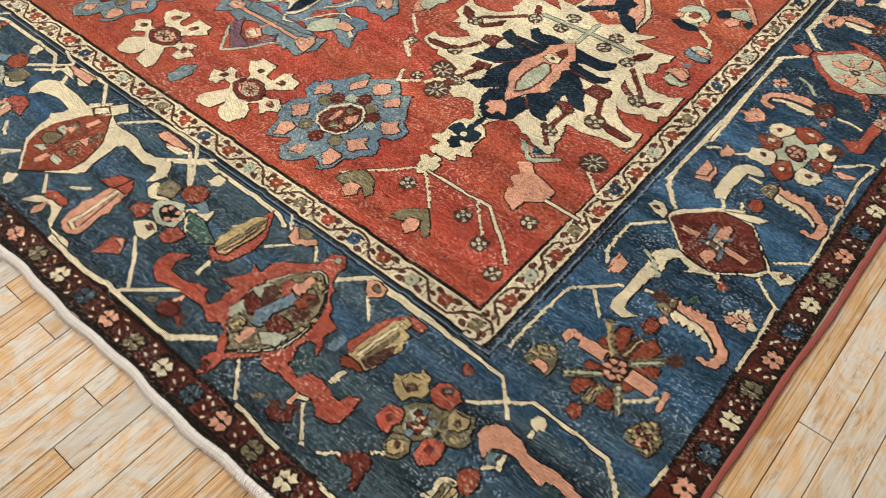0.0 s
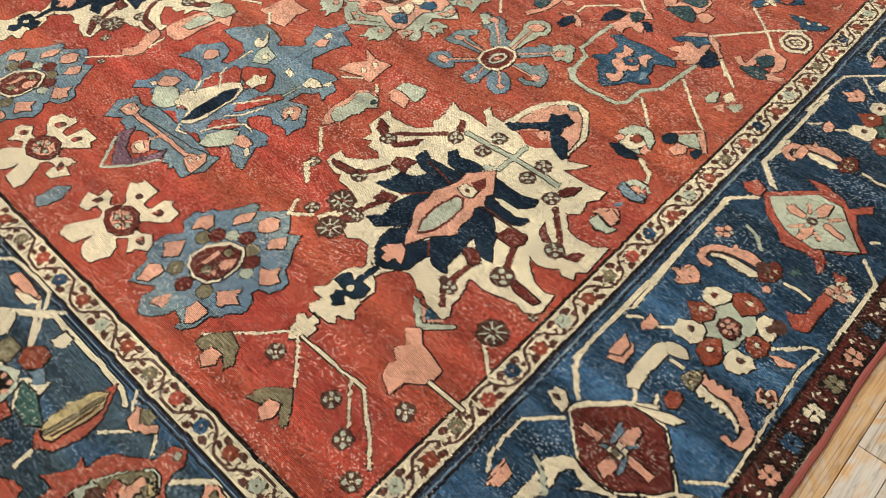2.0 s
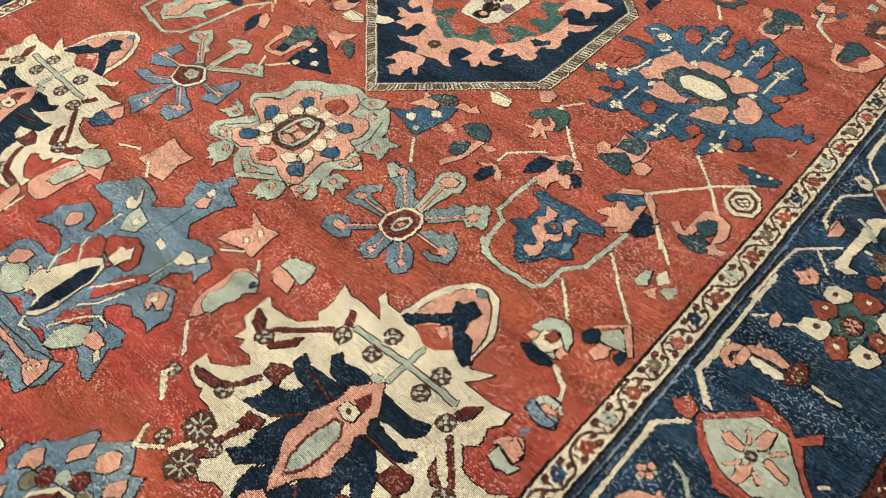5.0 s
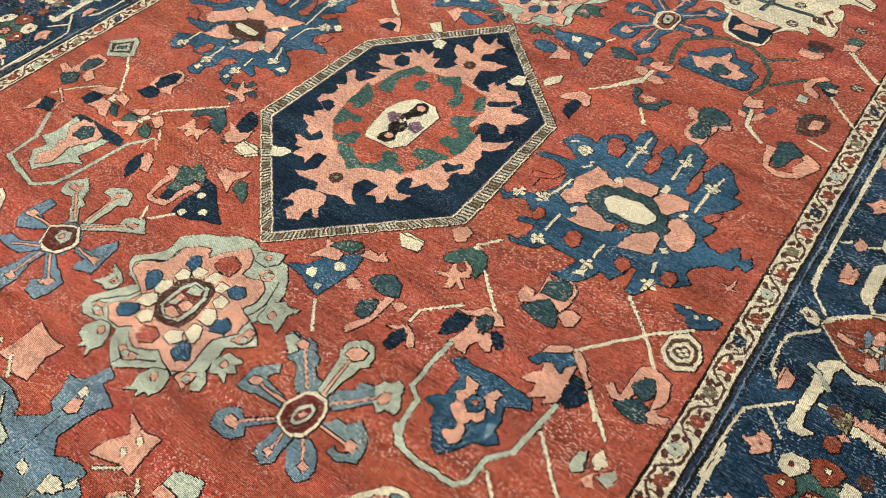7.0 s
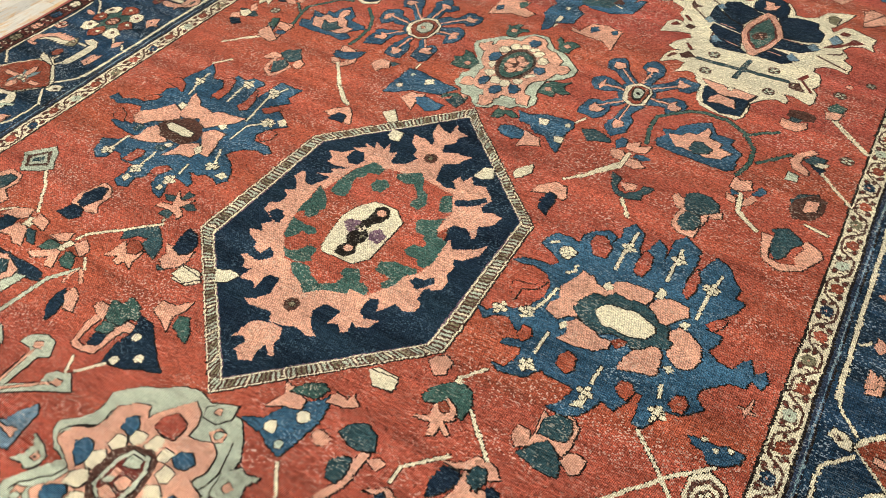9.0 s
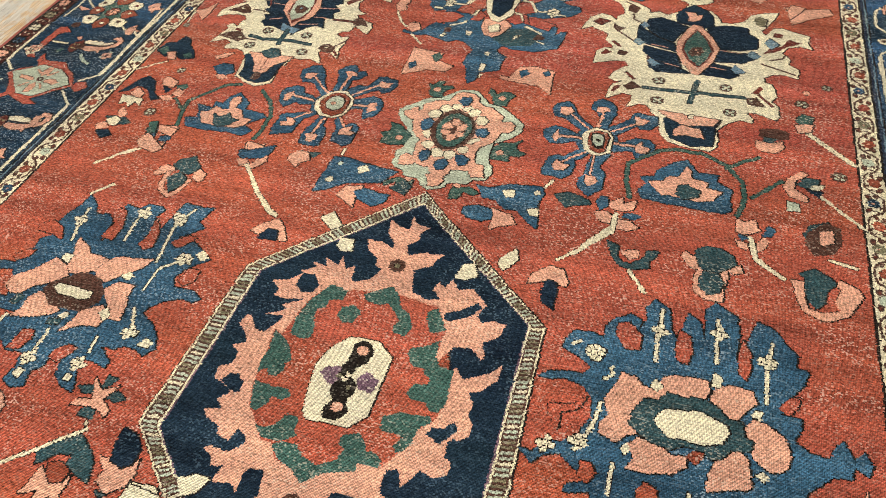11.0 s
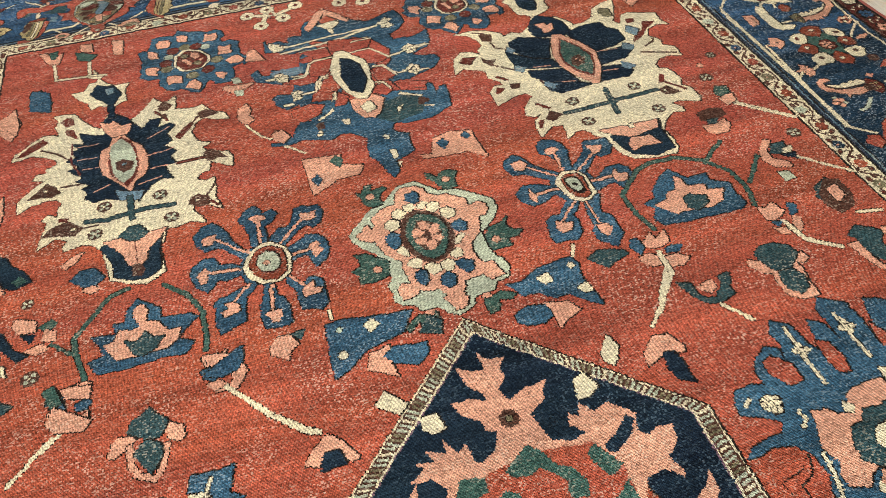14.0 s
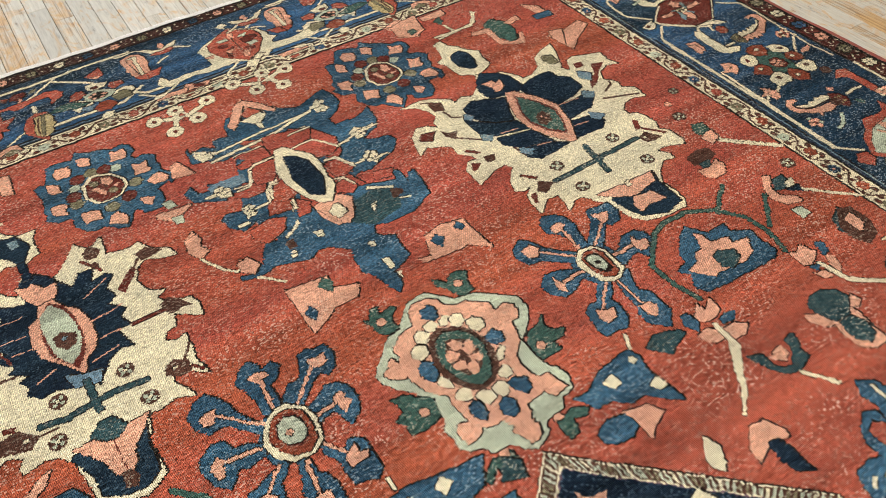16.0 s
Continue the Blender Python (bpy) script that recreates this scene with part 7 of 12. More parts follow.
def draw_dart(k):
    k.area("cream", [(-8, -6), (-6, 0), (-2, 3), (2, 3), (5, 6), (12, 4), (20, -7), (34, -6), (38, -9), (25, -9), (14, -5), (10, 0), (4, 2), (-1, -2)])
    k.area("orange", [(-5, 5), (0, 9), (8, 9), (13, 6), (10, 4), (4, 5), (0, 3)])
    k.area("pink", [(2, -7), (1, -3), (4, 2), (6, -3), (4, -8)])
    k.line("cream", 9, [(3, 15), (7, 17), (12, 21)])
    k.line("cream", 9, [(-14, 12), (-4, 4)])
    k.line("cream", 13, [(24, -10), (55, -11), (73, -9), (88, -9), (114, -9), (132, 5)])
    k.line("cream", 9, [(79, -4), (65, 9), (56, 17)])
    k.line("cream", 9, [(75, -9), (98, 11)])


def draw_four_flower_end(k):
    k.area("cream", [(-21, 1), (-22, 6), (-13, 12), (-8, 10), (-7, 4), (-10, 0), (-16, -2)])
    k.area("maroon", [(-16, 3), (-14, 7), (-11, 4), (-13, 2)])
    k.area("russet", [(-7, 13), (-7, 17), (-2, 21), (5, 20), (7, 14), (3, 9), (-3, 9)])
    k.area("cream", [(5, 3), (7, 7), (17, 13), (20, 6), (18, 2), (17, -5)])
    k.area("maroon", [(12, 2), (11, 6), (15, 6), (16, 3)])
    k.area("orange", [(9, -15), (8, -9), (12, -5), (19, -6), (17, -13), (13, -16)])
    k.area("cream", [(-8, -17), (-5, -12), (1, -10), (6, -13), (6, -20), (1, -21)])
    k.area("maroon", [(-1, -15), (-1, -12), (3, -13), (3, -15)])
    k.area("orange", [(-17, -12), (-17, -7), (-10, -4), (-7, -10), (-9, -14)])
    k.area("mint", [(-11, -2), (-7, 3), (2, 7), (9, 1), (10, -7), (1, -10), (-6, -7)])
    k.area("dark", [(-6, -3), (-4, 2), (3, 3), (7, 0), (6, -6), (0, -7)])
    k.dots("pink", 1.5, [(-3, -2), (-1, 1), (4, 1), (3, -5), (6, -3)])
    k.area("cream", [(-3, 25), (-2, 29), (-2, 32), (1, 31), (5, 32), (4, 27), (1, 24)])


def draw_leafy(k):
    k.area("orange", [(4.5, -21), (3, -15), (5, -19), (13.5, -18.5), (14.5, -10), (13.5, 4), (8, 11.5), (9.5, 16), (14.5, 9), (19.5, 1.5), (21, -8.5),
           (17.5, -19), (11, -23.5)])
    k.area("yellow", [(4, -17), (2, -11.5), (3, -6.5), (1.5, -3.5), (4.5, 1), (5, 7), (10.5, 10.5), (15, 5), (15, -3.5), (13, -11), (13, -18), (7.5,
           -18.5)])
    k.line("olive", 9, [(7.5, -18), (9, -7.5), (11, 7.5)])
    k.line("brown", 6, [(10.5, -16), (12.5, -8), (13, 5)])
    k.line("cream", 11, [(11, -34), (10.5, -24)])


def draw_palmette_end(k):
    k.area("orange", [(-4, -42), (-1, -38.5), (-0.5, -34.5), (-1, -30), (2, -28.5), (7.5, -22.5), (10, -18.5), (13, -22), (18.5, -22), (22, -20.5),
           (26, -21), (30.5, -20.5), (35.5, -21.5), (40.5, -19.5), (45, -21), (48.5, -24), (55, -22.5), (58.5, -19.5), (58.5, -14), (57, -6.5), (52.5,
           -9), (51.5, -13), (48, -13.5), (43.5, -11.5), (39, -11), (33, -11.5), (30, -17), (25.5, -15.5), (21.5, -16), (21, -11.5), (18.5, -6), (20,
           -1), (24, -1), (28, -4), (26.5, 1), (23.5, 4.5), (25, 11.5), (19.5, 12), (17.5, 14), (16, 17.5), (10.5, 21), (10, 25.5), (5.5, 28), (3.5,
           33), (4.5, 38), (-0.5, 42.5), (-6, 39.5), (-6, 35), (-6, 31.5), (-12, 27), (-20.5, 21), (-24, 16.5), (-24, 10), (-29.5, 11.5), (-27, 7.5),
           (-30, 2.5), (-35, -4), (-32, -3.5), (-27, -3.5), (-27, -8.5), (-26, -11.5), (-28, -17), (-33.5, -15.5), (-35.5, -12), (-40.5, -12), (-45.5,
           -15), (-50.5, -16), (-57, -15.5), (-59.5, -11.5), (-57, -4), (-66, -9.5), (-67, -16), (-64.5, -20), (-57.5, -24), (-51.5, -21.5), (-47.5,
           -20.5), (-41, -20.5), (-34.5, -20), (-28.5, -19.5), (-21.5, -23), (-16, -19.5), (-11.5, -21.5), (-10, -26), (-6, -30), (-7, -33), (-8.5,
           -36.5)])
    k.area("maroon", [(-7, -37.5), (-6, -35.5), (-2.5, -36), (-2, -38.5), (-5, -39.5)], 0.001)
    k.area("mint", [(-3, -27.5), (-5.5, -23.5), (-11, -21), (-15.5, -16.5), (-19.5, -11.5), (-19, -5.5), (-20, 1.5), (-17.5, 10), (-13.5, 17), (-8.5,
           23.5), (-3.5, 29), (0.5, 29), (5.5, 25.5), (10.5, 19.5), (14, 12), (15.5, 5), (15.5, -2.5), (15, -9), (11, -15.5), (5.5, -21)], 0.001)
    k.area("olive", [(-3.5, -26.5), (-5, -23), (-10, -20.5), (-15, -16), (-18, -11), (-18, -6), (-18.5, 1), (-16.5, 9), (-12.5, 16.5), (-8, 23), (-3,
           27.5), (0, 27.5), (4.5, 24.5), (9.5, 19), (12.5, 12), (14.5, 5), (14, -2), (13, -8.5), (10, -14.5), (4.5, -20)])
    k.area("mint", [(-19.5, -12.5), (-19, -5.5), (-14, -8), (-14.5, -13), (-15, -15)])
    k.area("olive", [(-15, -17.5), (-14.5, -12), (-9, -10), (-6, -14.5), (-9, -19.5)])
    k.line("yellow", 9, [(-11.5, -18), (-10.5, -13.5), (-7.5, -13)])
    k.area("maroon", [(-20, -2.5), (-16.5, 0.5), (-10.5, 0.5), (-8.5, -4.5), (-10.5, -8.5), (-16.5, -6)])
    k.area("mint", [(-20, 1.5), (-17, 9), (-11.5, 10), (-10, 3), (-13.5, 0.5)])
    k.area("brown", [(-16.5, 5.5), (-13.5, 10.5), (-9, 9.5), (-6.5, 2.5), (-7, -1), (-11, -1.5)])
    k.area("pink", [(-10, 9), (-10.5, 15.5), (-5.5, 17.5), (-3.5, 14), (-4.5, 9)])
    k.area("orange", [(-10.5, 11), (-11.5, 16), (-8, 16.5), (-4.5, 11), (-6.5, 8.5)], 0.001)
    k.area("slate", [(-6.5, -10), (-9.5, -4), (-5.5, 7.5), (-3.5, 12), (1.5, 9.5), (-2.5, -1.5), (-1.5, -10.5)])
    k.area("pink", [(-4.5, 13), (-4.5, 23), (-1.5, 24.5), (0.5, 21.5), (-0.5, 12.5)])
    k.area("pink", [(-5, -21), (-6, -13), (-2.5, -11), (-1, -14), (-1.5, -20.5)])
    k.area("russet", [(0.5, 8.5), (1.5, 15.5), (6.5, 18), (8.5, 14), (5, 7.5)])
    k.area("maroon", [(-1.5, -6), (0, -0.5), (6, 0.5), (11, -1.5), (8.5, -6), (3.5, -9)])
    k.area("mint", [(0, -12), (4, -9.5), (7, -7), (12, -5.5), (11.5, -12), (6, -15)])
    k.area("brown", [(1, 4), (5, 8.5), (10, 10.5), (12.5, 6), (8.5, 1.5)])
    k.area("brown", [(3, 13), (6, 17.5), (9.5, 17), (9, 11)])
    k.area("olive", [(-0.5, 20.5), (1.5, 26), (6.5, 22.5), (6.5, 18.5)])
    k.line("yellow", 8, [(1, 24), (5.5, 21.5)])
    k.dots("mint", 1.8, [(-1, 38.5)])
    k.dots("yellow", 1.2, [(-6, -18.5), (13.5, 1), (14.5, 8)])


def draw_tri_end(k):
    k.line("cream", 7, [(-13, -13.5), (-3, -4), (5.5, 3.5), (12.5, -4)])
    k.line("cream", 7, [(-18, 9), (-11, 2.5)])
    k.area("pink", [(-8.5, -2), (-10.5, 5), (-6.5, 5), (-4, 0.5), (3.5, 5.5), (6, 3.5), (2.5, -0.5), (-3.5, -3.5)])
    k.area("olive", [(-8, 4.5), (-6, 7.5), (-0.5, 7), (0.5, 3.5), (-3.5, 1)], 0.003)


def draw_arm(k):
    k.area("pink", [(-12.5, -8), (-12.5, -1.5), (-10.5, -2), (-10, -4), (-10, -8)])
    k.line("cream", 9, [(-10.5, -3), (-6, -1)])
    k.line("cream", 7, [(-7, -3.5), (6.5, -17)])
    k.line("cream", 7, [(-42.5, -7), (-29.5, -20.5)])
    k.line("cream", 9, [(-27.5, -22), (-15, -22.5), (-4.5, -24), (1, -24)])


def draw_leafy2(k):
    k.area("orange", [(-8.5, -16), (-6, -13), (-10.5, -9), (-8, -0.5), (-7, 6), (-5, 12), (-1, 16.5), (3, 19.5), (11, 19), (11, 15), (6, 15), (2,
           13.5), (1.5, 5), (-0.5, -6), (-0.5, -13), (4.5, -13.5), (4, -16), (-4, -18)])
    k.area("russet", [(-8, -16.5), (-4.5, -13), (4, -13), (4, -16), (-4.5, -18.5)], 0.001)
    k.area("yellow", [(-6, -13), (-5.5, -5.5), (-3.5, 3.5), (-2.5, 11.5), (1.5, 17), (5, 16), (5, 11.5), (8.5, 10.5), (8, 7), (10.5, 3), (8, -2.5),
           (7.5, -8.5), (5, -13.5), (-0.5, -13)])
    k.line("cream", 7, [(-2.5, -11), (-1, 1), (1.5, 14)])
    k.line("olive", 8, [(0.5, -11), (2.5, -0.5), (4, 9)])
    k.area("brown", [(1.5, -12.5), (3, -3.5), (5, 1), (7.5, 5), (8.5, -0.5), (7, -8.5), (5, -12.5)], 0.001)
    k.area("slate", [(-15.5, -17), (-16.5, -11.5), (-14, -7), (-11, -8), (-11.5, -15.5)], 0.0)
    k.line("cream", 12, [(-2, -28), (-1.5, -19.5)])


def draw_corner_flowers(k):
    k.area("olive", [(-10.5, -2.5), (-7.5, 2.5), (-1.5, 6.5), (4, 6.5), (8.5, -0.5), (7.5, -5.5), (3.5, -10), (-0.5, -13), (-6.5, -12.5), (-9.5,
           -7.5)])
    k.area("mint", [(-7, -2.5), (-5.5, 1), (-2, -0.5), (-3, -4)], 0.0)
    k.area("mint", [(2, -5.5), (4.5, -2), (6.5, -3.5), (4.5, -6.5)], 0.0)
    k.area("mint", [(-5, -8), (-3.5, -5), (-0.5, -7.5), (-2, -10.5)], 0.0)
    k.line("maroon", 9, [(-5, -0.5), (1.5, -0.5), (1.5, -6.5), (-4, -6.5)])
    k.dots("pink", 1.0, [(-2, -2.5), (-1, -0.5), (1, -4), (-0.5, -6)])
    k.dots("slate", 1.6, [(-1.5, 2), (-1, -9), (3.5, 0)])
    k.area("yellow", [(-20.5, 3), (-23, 7), (-19.5, 8), (-18.5, 12), (-15, 13), (-15, 16), (-10.5, 15), (-9, 11.5), (-6, 10), (-7, 5.5), (-10.5, 3.5),
           (-12.5, -0.5), (-16.5, 0)])
    k.area("yellow", [(-18.5, 6.5), (-17.5, 11), (-13, 11.5), (-11, 7.5), (-13, 4)])
    k.area("brown", [(-16, 5.5), (-15, 8.5), (-12, 9), (-11, 6.5), (-12.5, 4)], 0.0)
    k.area("olive", [(-14.5, 6.5), (-14, 8), (-12, 7.5), (-12.5, 5.5)], 0.0)
    k.area("orange", [(-6.5, 9.5), (-6.5, 15), (-3, 17.5), (2.5, 18), (6, 15), (5.5, 10.5), (2, 7), (-2.5, 7)])
    k.area("brown", [(-4, 13), (-2.5, 16), (1.5, 17.5), (1.5, 14.5), (-1.5, 12)], 0.0)
    k.area("slate", [(-2.5, 14.5), (0, 16.5), (0.5, 15), (-1.5, 13.5)], 0.0)
    k.area("orange", [(-16, -12.5), (-16.5, -8.5), (-14.5, -4.5), (-10, -3), (-7.5, -5), (-6.5, -8.5), (-8.5, -11), (-7, -14.5), (-10, -15.5), (-13,
           -14.5)])
    k.area("maroon", [(-13.5, -10), (-12, -7), (-9, -9), (-10.5, -11.5)], 0.0)
    k.area("olive", [(4, 6.5), (6.5, 11), (11, 11.5), (15, 13), (17.5, 9.5), (18, 6), (21, 3.5), (18.5, -2), (13.5, -4), (8.5, -0.5), (7, 3)])
    k.area("yellow", [(6.5, 6.5), (7.5, 10), (10.5, 9.5), (14, 11), (15.5, 7), (14, 4), (10.5, 2.5)])
    k.area("brown", [(9.5, 6), (11, 8.5), (13.5, 6.5), (13, 4)], 0.0)
    k.area("yellow", [(13, -0.5), (14.5, 2), (17.5, 1), (16, -2)], 0.0)
    k.area("olive", [(-6, -19.5), (-6, -14), (-2, -11.5), (2, -11.5), (4.5, -15.5), (3.5, -20), (-1, -22.5)])
    k.area("yellow", [(-5, -18.5), (-4, -15.5), (-0.5, -13), (2.5, -16.5), (0.5, -20), (-2, -20.5)], 0.001)
    k.area("brown", [(-2.5, -16.5), (-2.5, -14), (0.5, -15), (0.5, -17.5)], 0.0)
    k.area("orange", [(6.5, -14.5), (5.5, -7.5), (8.5, -4), (13, -3.5), (15, -6.5), (15.5, -13), (11, -16.5)])
    k.area("maroon", [(8, -10.5), (8.5, -7), (11.5, -7), (12.5, -11)], 0.0)
    k.area("russet", [(-3.5, 26.5), (-3.5, 30), (-0.5, 30.5), (1.5, 27.5), (-0.5, 25)])


def draw_corner_hook(k):
    k.area("pink", [(-12.5, -5), (-15.5, -2), (-15.5, 2), (-12.5, 6), (-8, 7.5), (-1.5, 6.5), (3.5, 4), (10, 3.5), (16.5, 5), (22, 4.5), (30.5, 3.5),
           (33.5, 1.5), (28, -1.5), (22.5, 0), (17.5, -0.5), (16, -4), (10, -2.5), (5, -1.5), (0.5, -1.5), (-4, -1), (-7, -3), (-7.5, -6), (-6, -7),
           (-8, -9)])
    k.area("slate", [(-6.5, -9), (-6.5, -5), (-4, -3.5), (-2.5, -8), (-4.5, -10)])
    k.line("cream", 7.5, [(-5, -13), (-3, -10), (0, -9), (-1.5, -2.5)])
    k.line("cream", 7.5, [(1, 9.5), (1, 13.5)])
    k.dots("cream", 3.4, [(0.5, 17)])
    k.area("deep_green", [(15.5, -5), (18, -1), (22.5, 0), (24.5, -3), (19.5, -7)], 0.0)


def draw_cyprus(k):
    k.area("cream", [(-7, -14.5), (-5, -11), (-6.5, -8), (-5.5, -4.5), (-2, -2.5), (2, -3.5), (4, -7.5), (-4, -16)])
    k.line("olive", 9, [(-1.5, -14), (-2.5, -7.5), (-1, -4)])
    k.line("yellow", 9, [(1, -11.5), (1.5, -5)])
    k.area("russet", [(0, -3), (-2, 1.5), (0.5, 5), (4.5, 6), (7.5, 1), (6.5, -4.5), (4.5, -5.5)])
    k.line("cream", 7, [(-4, -14.5), (-7.5, -15)])


def draw_corner_lines(k):
    k.line("cream", 8, [(-44.5, 1.5), (1, 0), (10, -8.5), (14.5, -13.5)])
    k.line("cream", 8, [(-3.5, -18.5), (2, -15), (9, -8), (19, -1), (30, -1.5), (40, -2), (54.5, -2.5), (63.5, -11), (67, -14)])
    k.line("cream", 7.5, [(45.5, 22.5), (57, 33)])
    k.line("cream", 8, [(74, 10), (73.5, -1)])
    k.line("cream", 8, [(-88.5, -8), (-76, 3), (-40, 2.5), (-1.5, 0)])
    k.line("cream", 7, [(-76.5, -0.5), (-61.5, -15.5)])
    k.area("pink", [(-73.5, -4.5), (-76.5, -0.5), (-73, 3), (-66.5, 2), (-65.5, -2.5), (-69.5, -6.5)])
    k.area("olive", [(-73, -1.5), (-72, 1), (-68.5, 0.5), (-68, -2.5)], 0.001)


def draw_eyeleaf(k):
    k.area("olive", [(-6.5, -4.5), (-6.5, 1.5), (-5, 5.5), (-2, 6.5), (0, 9), (4.5, 4.5), (6.5, 0), (6, -6), (2, -5.5), (-3, -6)])
    k.dots("yellow", 0.9, [(-5.5, 0), (-4.5, 3.5), (-1.5, 4.5), (0, 6.5), (2.5, 3), (-3.5, 0), (-1, 2)])
    k.area("pink", [(-2.5, -4.5), (-1.5, -1.5), (2, -1), (4.5, -2.5), (5, -5.5), (2, -5)], 0.001)


def draw_treeleaf(k):
    k.area("maroon", [(-10.5, -1), (-9, 3), (-4.5, 7.5), (0, 8), (3, 5), (2, 2), (3.5, -3), (3.5, -6.5), (1.5, -6), (0, -1.5), (-3.5, 1), (-7.5,
           -0.5)])
    k.line("cream", 7, [(-17.5, -4), (-10.5, 1)])
    k.line("cream", 7, [(-1.5, 9.5), (2.5, 13)])
    k.line("cream", 7.5, [(-8.5, -12.5), (-2, -13), (1, -12.5)])


def draw_sprays(k):
    k.line("cream", 6, [(-76, -31), (-64, -19), (-46, -1)])
    k.line("cream", 7, [(-43, -2), (-34, -10), (-24, -20)])
    k.line("cream", 8, [(-42, -1), (-2, 0), (17, -15), (27, -24)])
    k.line("cream", 6, [(-9, -1), (7, -17)])
    k.line("cream", 8, [(16, 21), (37, 21)])
    k.line("cream", 8, [(14, 58), (36, 39)])
    k.eyes(5, [(-44, -14), (-8, -13), (9, -22), (25, -32), (19, 4)])
    k.eyes(5.4, [(23, 59)])
    k.area("olive", [(-75, -35), (-73, -28), (-67, -21), (-58, -24), (-53, -30), (-54, -35), (-60, -31), (-67, -32), (-69, -36)])
    k.area("pink", [(-68, -38), (-67, -32), (-61, -31), (-59, -36), (-62, -41)])
    k.area("olive", [(-36, -37), (-35, -31), (-31, -26), (-24, -21), (-17, -28), (-13, -33), (-15, -36), (-21, -31), (-26, -31), (-30, -35)])
    k.area("pink", [(-28, -37), (-28, -31), (-22, -29), (-20, -35), (-23, -40)])


def draw_mintpod_l(k):
    k.area("pink", [(-4, -18), (-5, -13), (-1, 8), (5, 17), (18, 18), (25, 10), (16, 9), (14, -6), (14, -18), (11, -22), (3, -22)])
    k.area("mint", [(3, -10), (1, 2), (6, 10), (12, 8), (11, -2), (9, -9)])
    k.area("mint", [(0, 10), (-4, 19), (6, 26), (16, 23), (15, 14), (8, 11)])


def draw_pinkfish(k):
    k.area("pink", [(2, -15), (-3, -11), (1, -4), (-5, 9), (-5, 16), (3, 12), (7, 2), (10, -5), (7, -12)])
    k.line("cream", 7, [(8, 0), (7, 13)])
    k.line("cream", 6, [(-13, -32), (3, -15)])
    k.eyes(3.5, [(-21, -13)])
    k.eyes(3, [(-2, -27)])


def draw_lily_l(k):
    k.area("pink", [(-13, -10), (-11, 1), (-12, 14), (0, 11), (11, 11), (9, 2), (13, -11), (3, -13), (-6, -10)])
    k.line("cream", 8, [(-32, -11), (-18, -4)])
    k.line("cream", 9, [(4, -16), (-7, -7)])


def draw_blue_duck(k):
    k.area("blue", [(-3, -10), (-6, -3), (0, 7), (10, -1), (3, -10)])
    k.area("pink", [(-6, 2), (1, 13), (9, 6), (7, 1)])


def draw_mintpod_r(k):
    k.area("pink", [(-3, -18), (-8, -11), (-10, -2), (-9, 8), (-10, 15), (-6, 19), (2, 21), (7, 17), (5, 11), (2, 2), (1, -7), (0, -14)])
    k.area("mint", [(-5, -9), (-8, -3), (-5, 2), (-6, 10), (-8, 13), (-3, 19), (5, 19), (10, 13), (5, 9), (6, 4), (3, -1), (3, -9), (-1, -11)])
    k.dots("deep_green", 1.8, [(5, 15)])
    k.line("cream", 8, [(1, 22), (-5, 27)])


def draw_mintbud2(k):
    k.area("mint", [(-8, -2), (-8, 5), (-2, 8), (6, 10), (9, 5), (9, -2), (4, -2), (-4, -1)])
    k.area("pink", [(-9, -6), (-8, -2), (-2, -2), (5, -3), (8, -10), (2, -11), (-3, -11)])


def draw_tulip_left(k):
    k.line("mint", 13, [(-37, 16), (-24, -3), (-22, -24), (12, -31), (23, -23), (27, -3), (31, 26), (41, 40)])
    k.area("navy", [(-22, 22), (-18, 27), (25, 28), (28, 23), (18, 20), (-10, 24)])
    k.area("mint", [(-6, -20), (-14, -11), (-11, -3), (-21, -1), (-18, 6), (-18, 12), (-19, 24), (-13, 22), (-9, 13), (2, 9), (10, 9), (11, 19), (19,
           21), (17, 9), (14, 1), (23, -2), (15, -5), (11, -10), (1, -23)])
    k.area("pink", [(-14, 15), (-12, 25), (-3, 26), (11, 22), (12, 17), (6, 8), (2, 2), (4, -3), (5, -12), (-2, -19), (-8, -12), (-4, -4), (-8, 3),
           (-6, 7)])
    k.area("deep_green", [(-6, 11), (-7, 20), (0, 24), (6, 18), (3, 12)])


def draw_lilies_l(k):
    k.line("cream", 6, [(-36, -20), (-25, -6), (-12, 6)])
    k.area("pink", [(-16, -3), (-13, 5), (-2, 10), (0, 4), (-5, -1)])
    k.area("navy", [(-14, -11), (-13, -2), (-4, -1), (-2, -8), (-7, -13)])
    k.area("pink", [(-5, -14), (-1, -2), (7, -3), (16, -14), (10, -15), (2, -11)])
    k.area("cream", [(2, -2), (1, 5), (7, 4), (7, -2)])
    k.area("pink", [(5, 2), (4, 9), (14, 7), (17, 0)])
    k.area("deep_green", [(7, -3), (13, -2), (22, -10), (16, -10)])


def draw_lily_left_two(k):
    k.area("pink", [(-13, 3), (-2, 11), (0, 5), (-5, 2)])
    k.area("teal", [(-11, -7), (-10, 1), (0, 1), (-1, -5)])
    k.area("pink", [(-13, -12), (-2, -4), (1, 0), (5, -6), (9, -13), (3, -14), (0, -9), (-8, -14)])
    k.area("cream", [(-1, -2), (1, 6), (5, 6), (3, -2)])
    k.area("pink", [(5, 5), (9, 11), (17, 6), (16, 0)])
    k.area("teal", [(8, -7), (6, 0), (13, -1), (19, -9), (12, -10)])
    k.line("cream", 8, [(3, 8), (5, 14), (38, 43), (35, 46)])


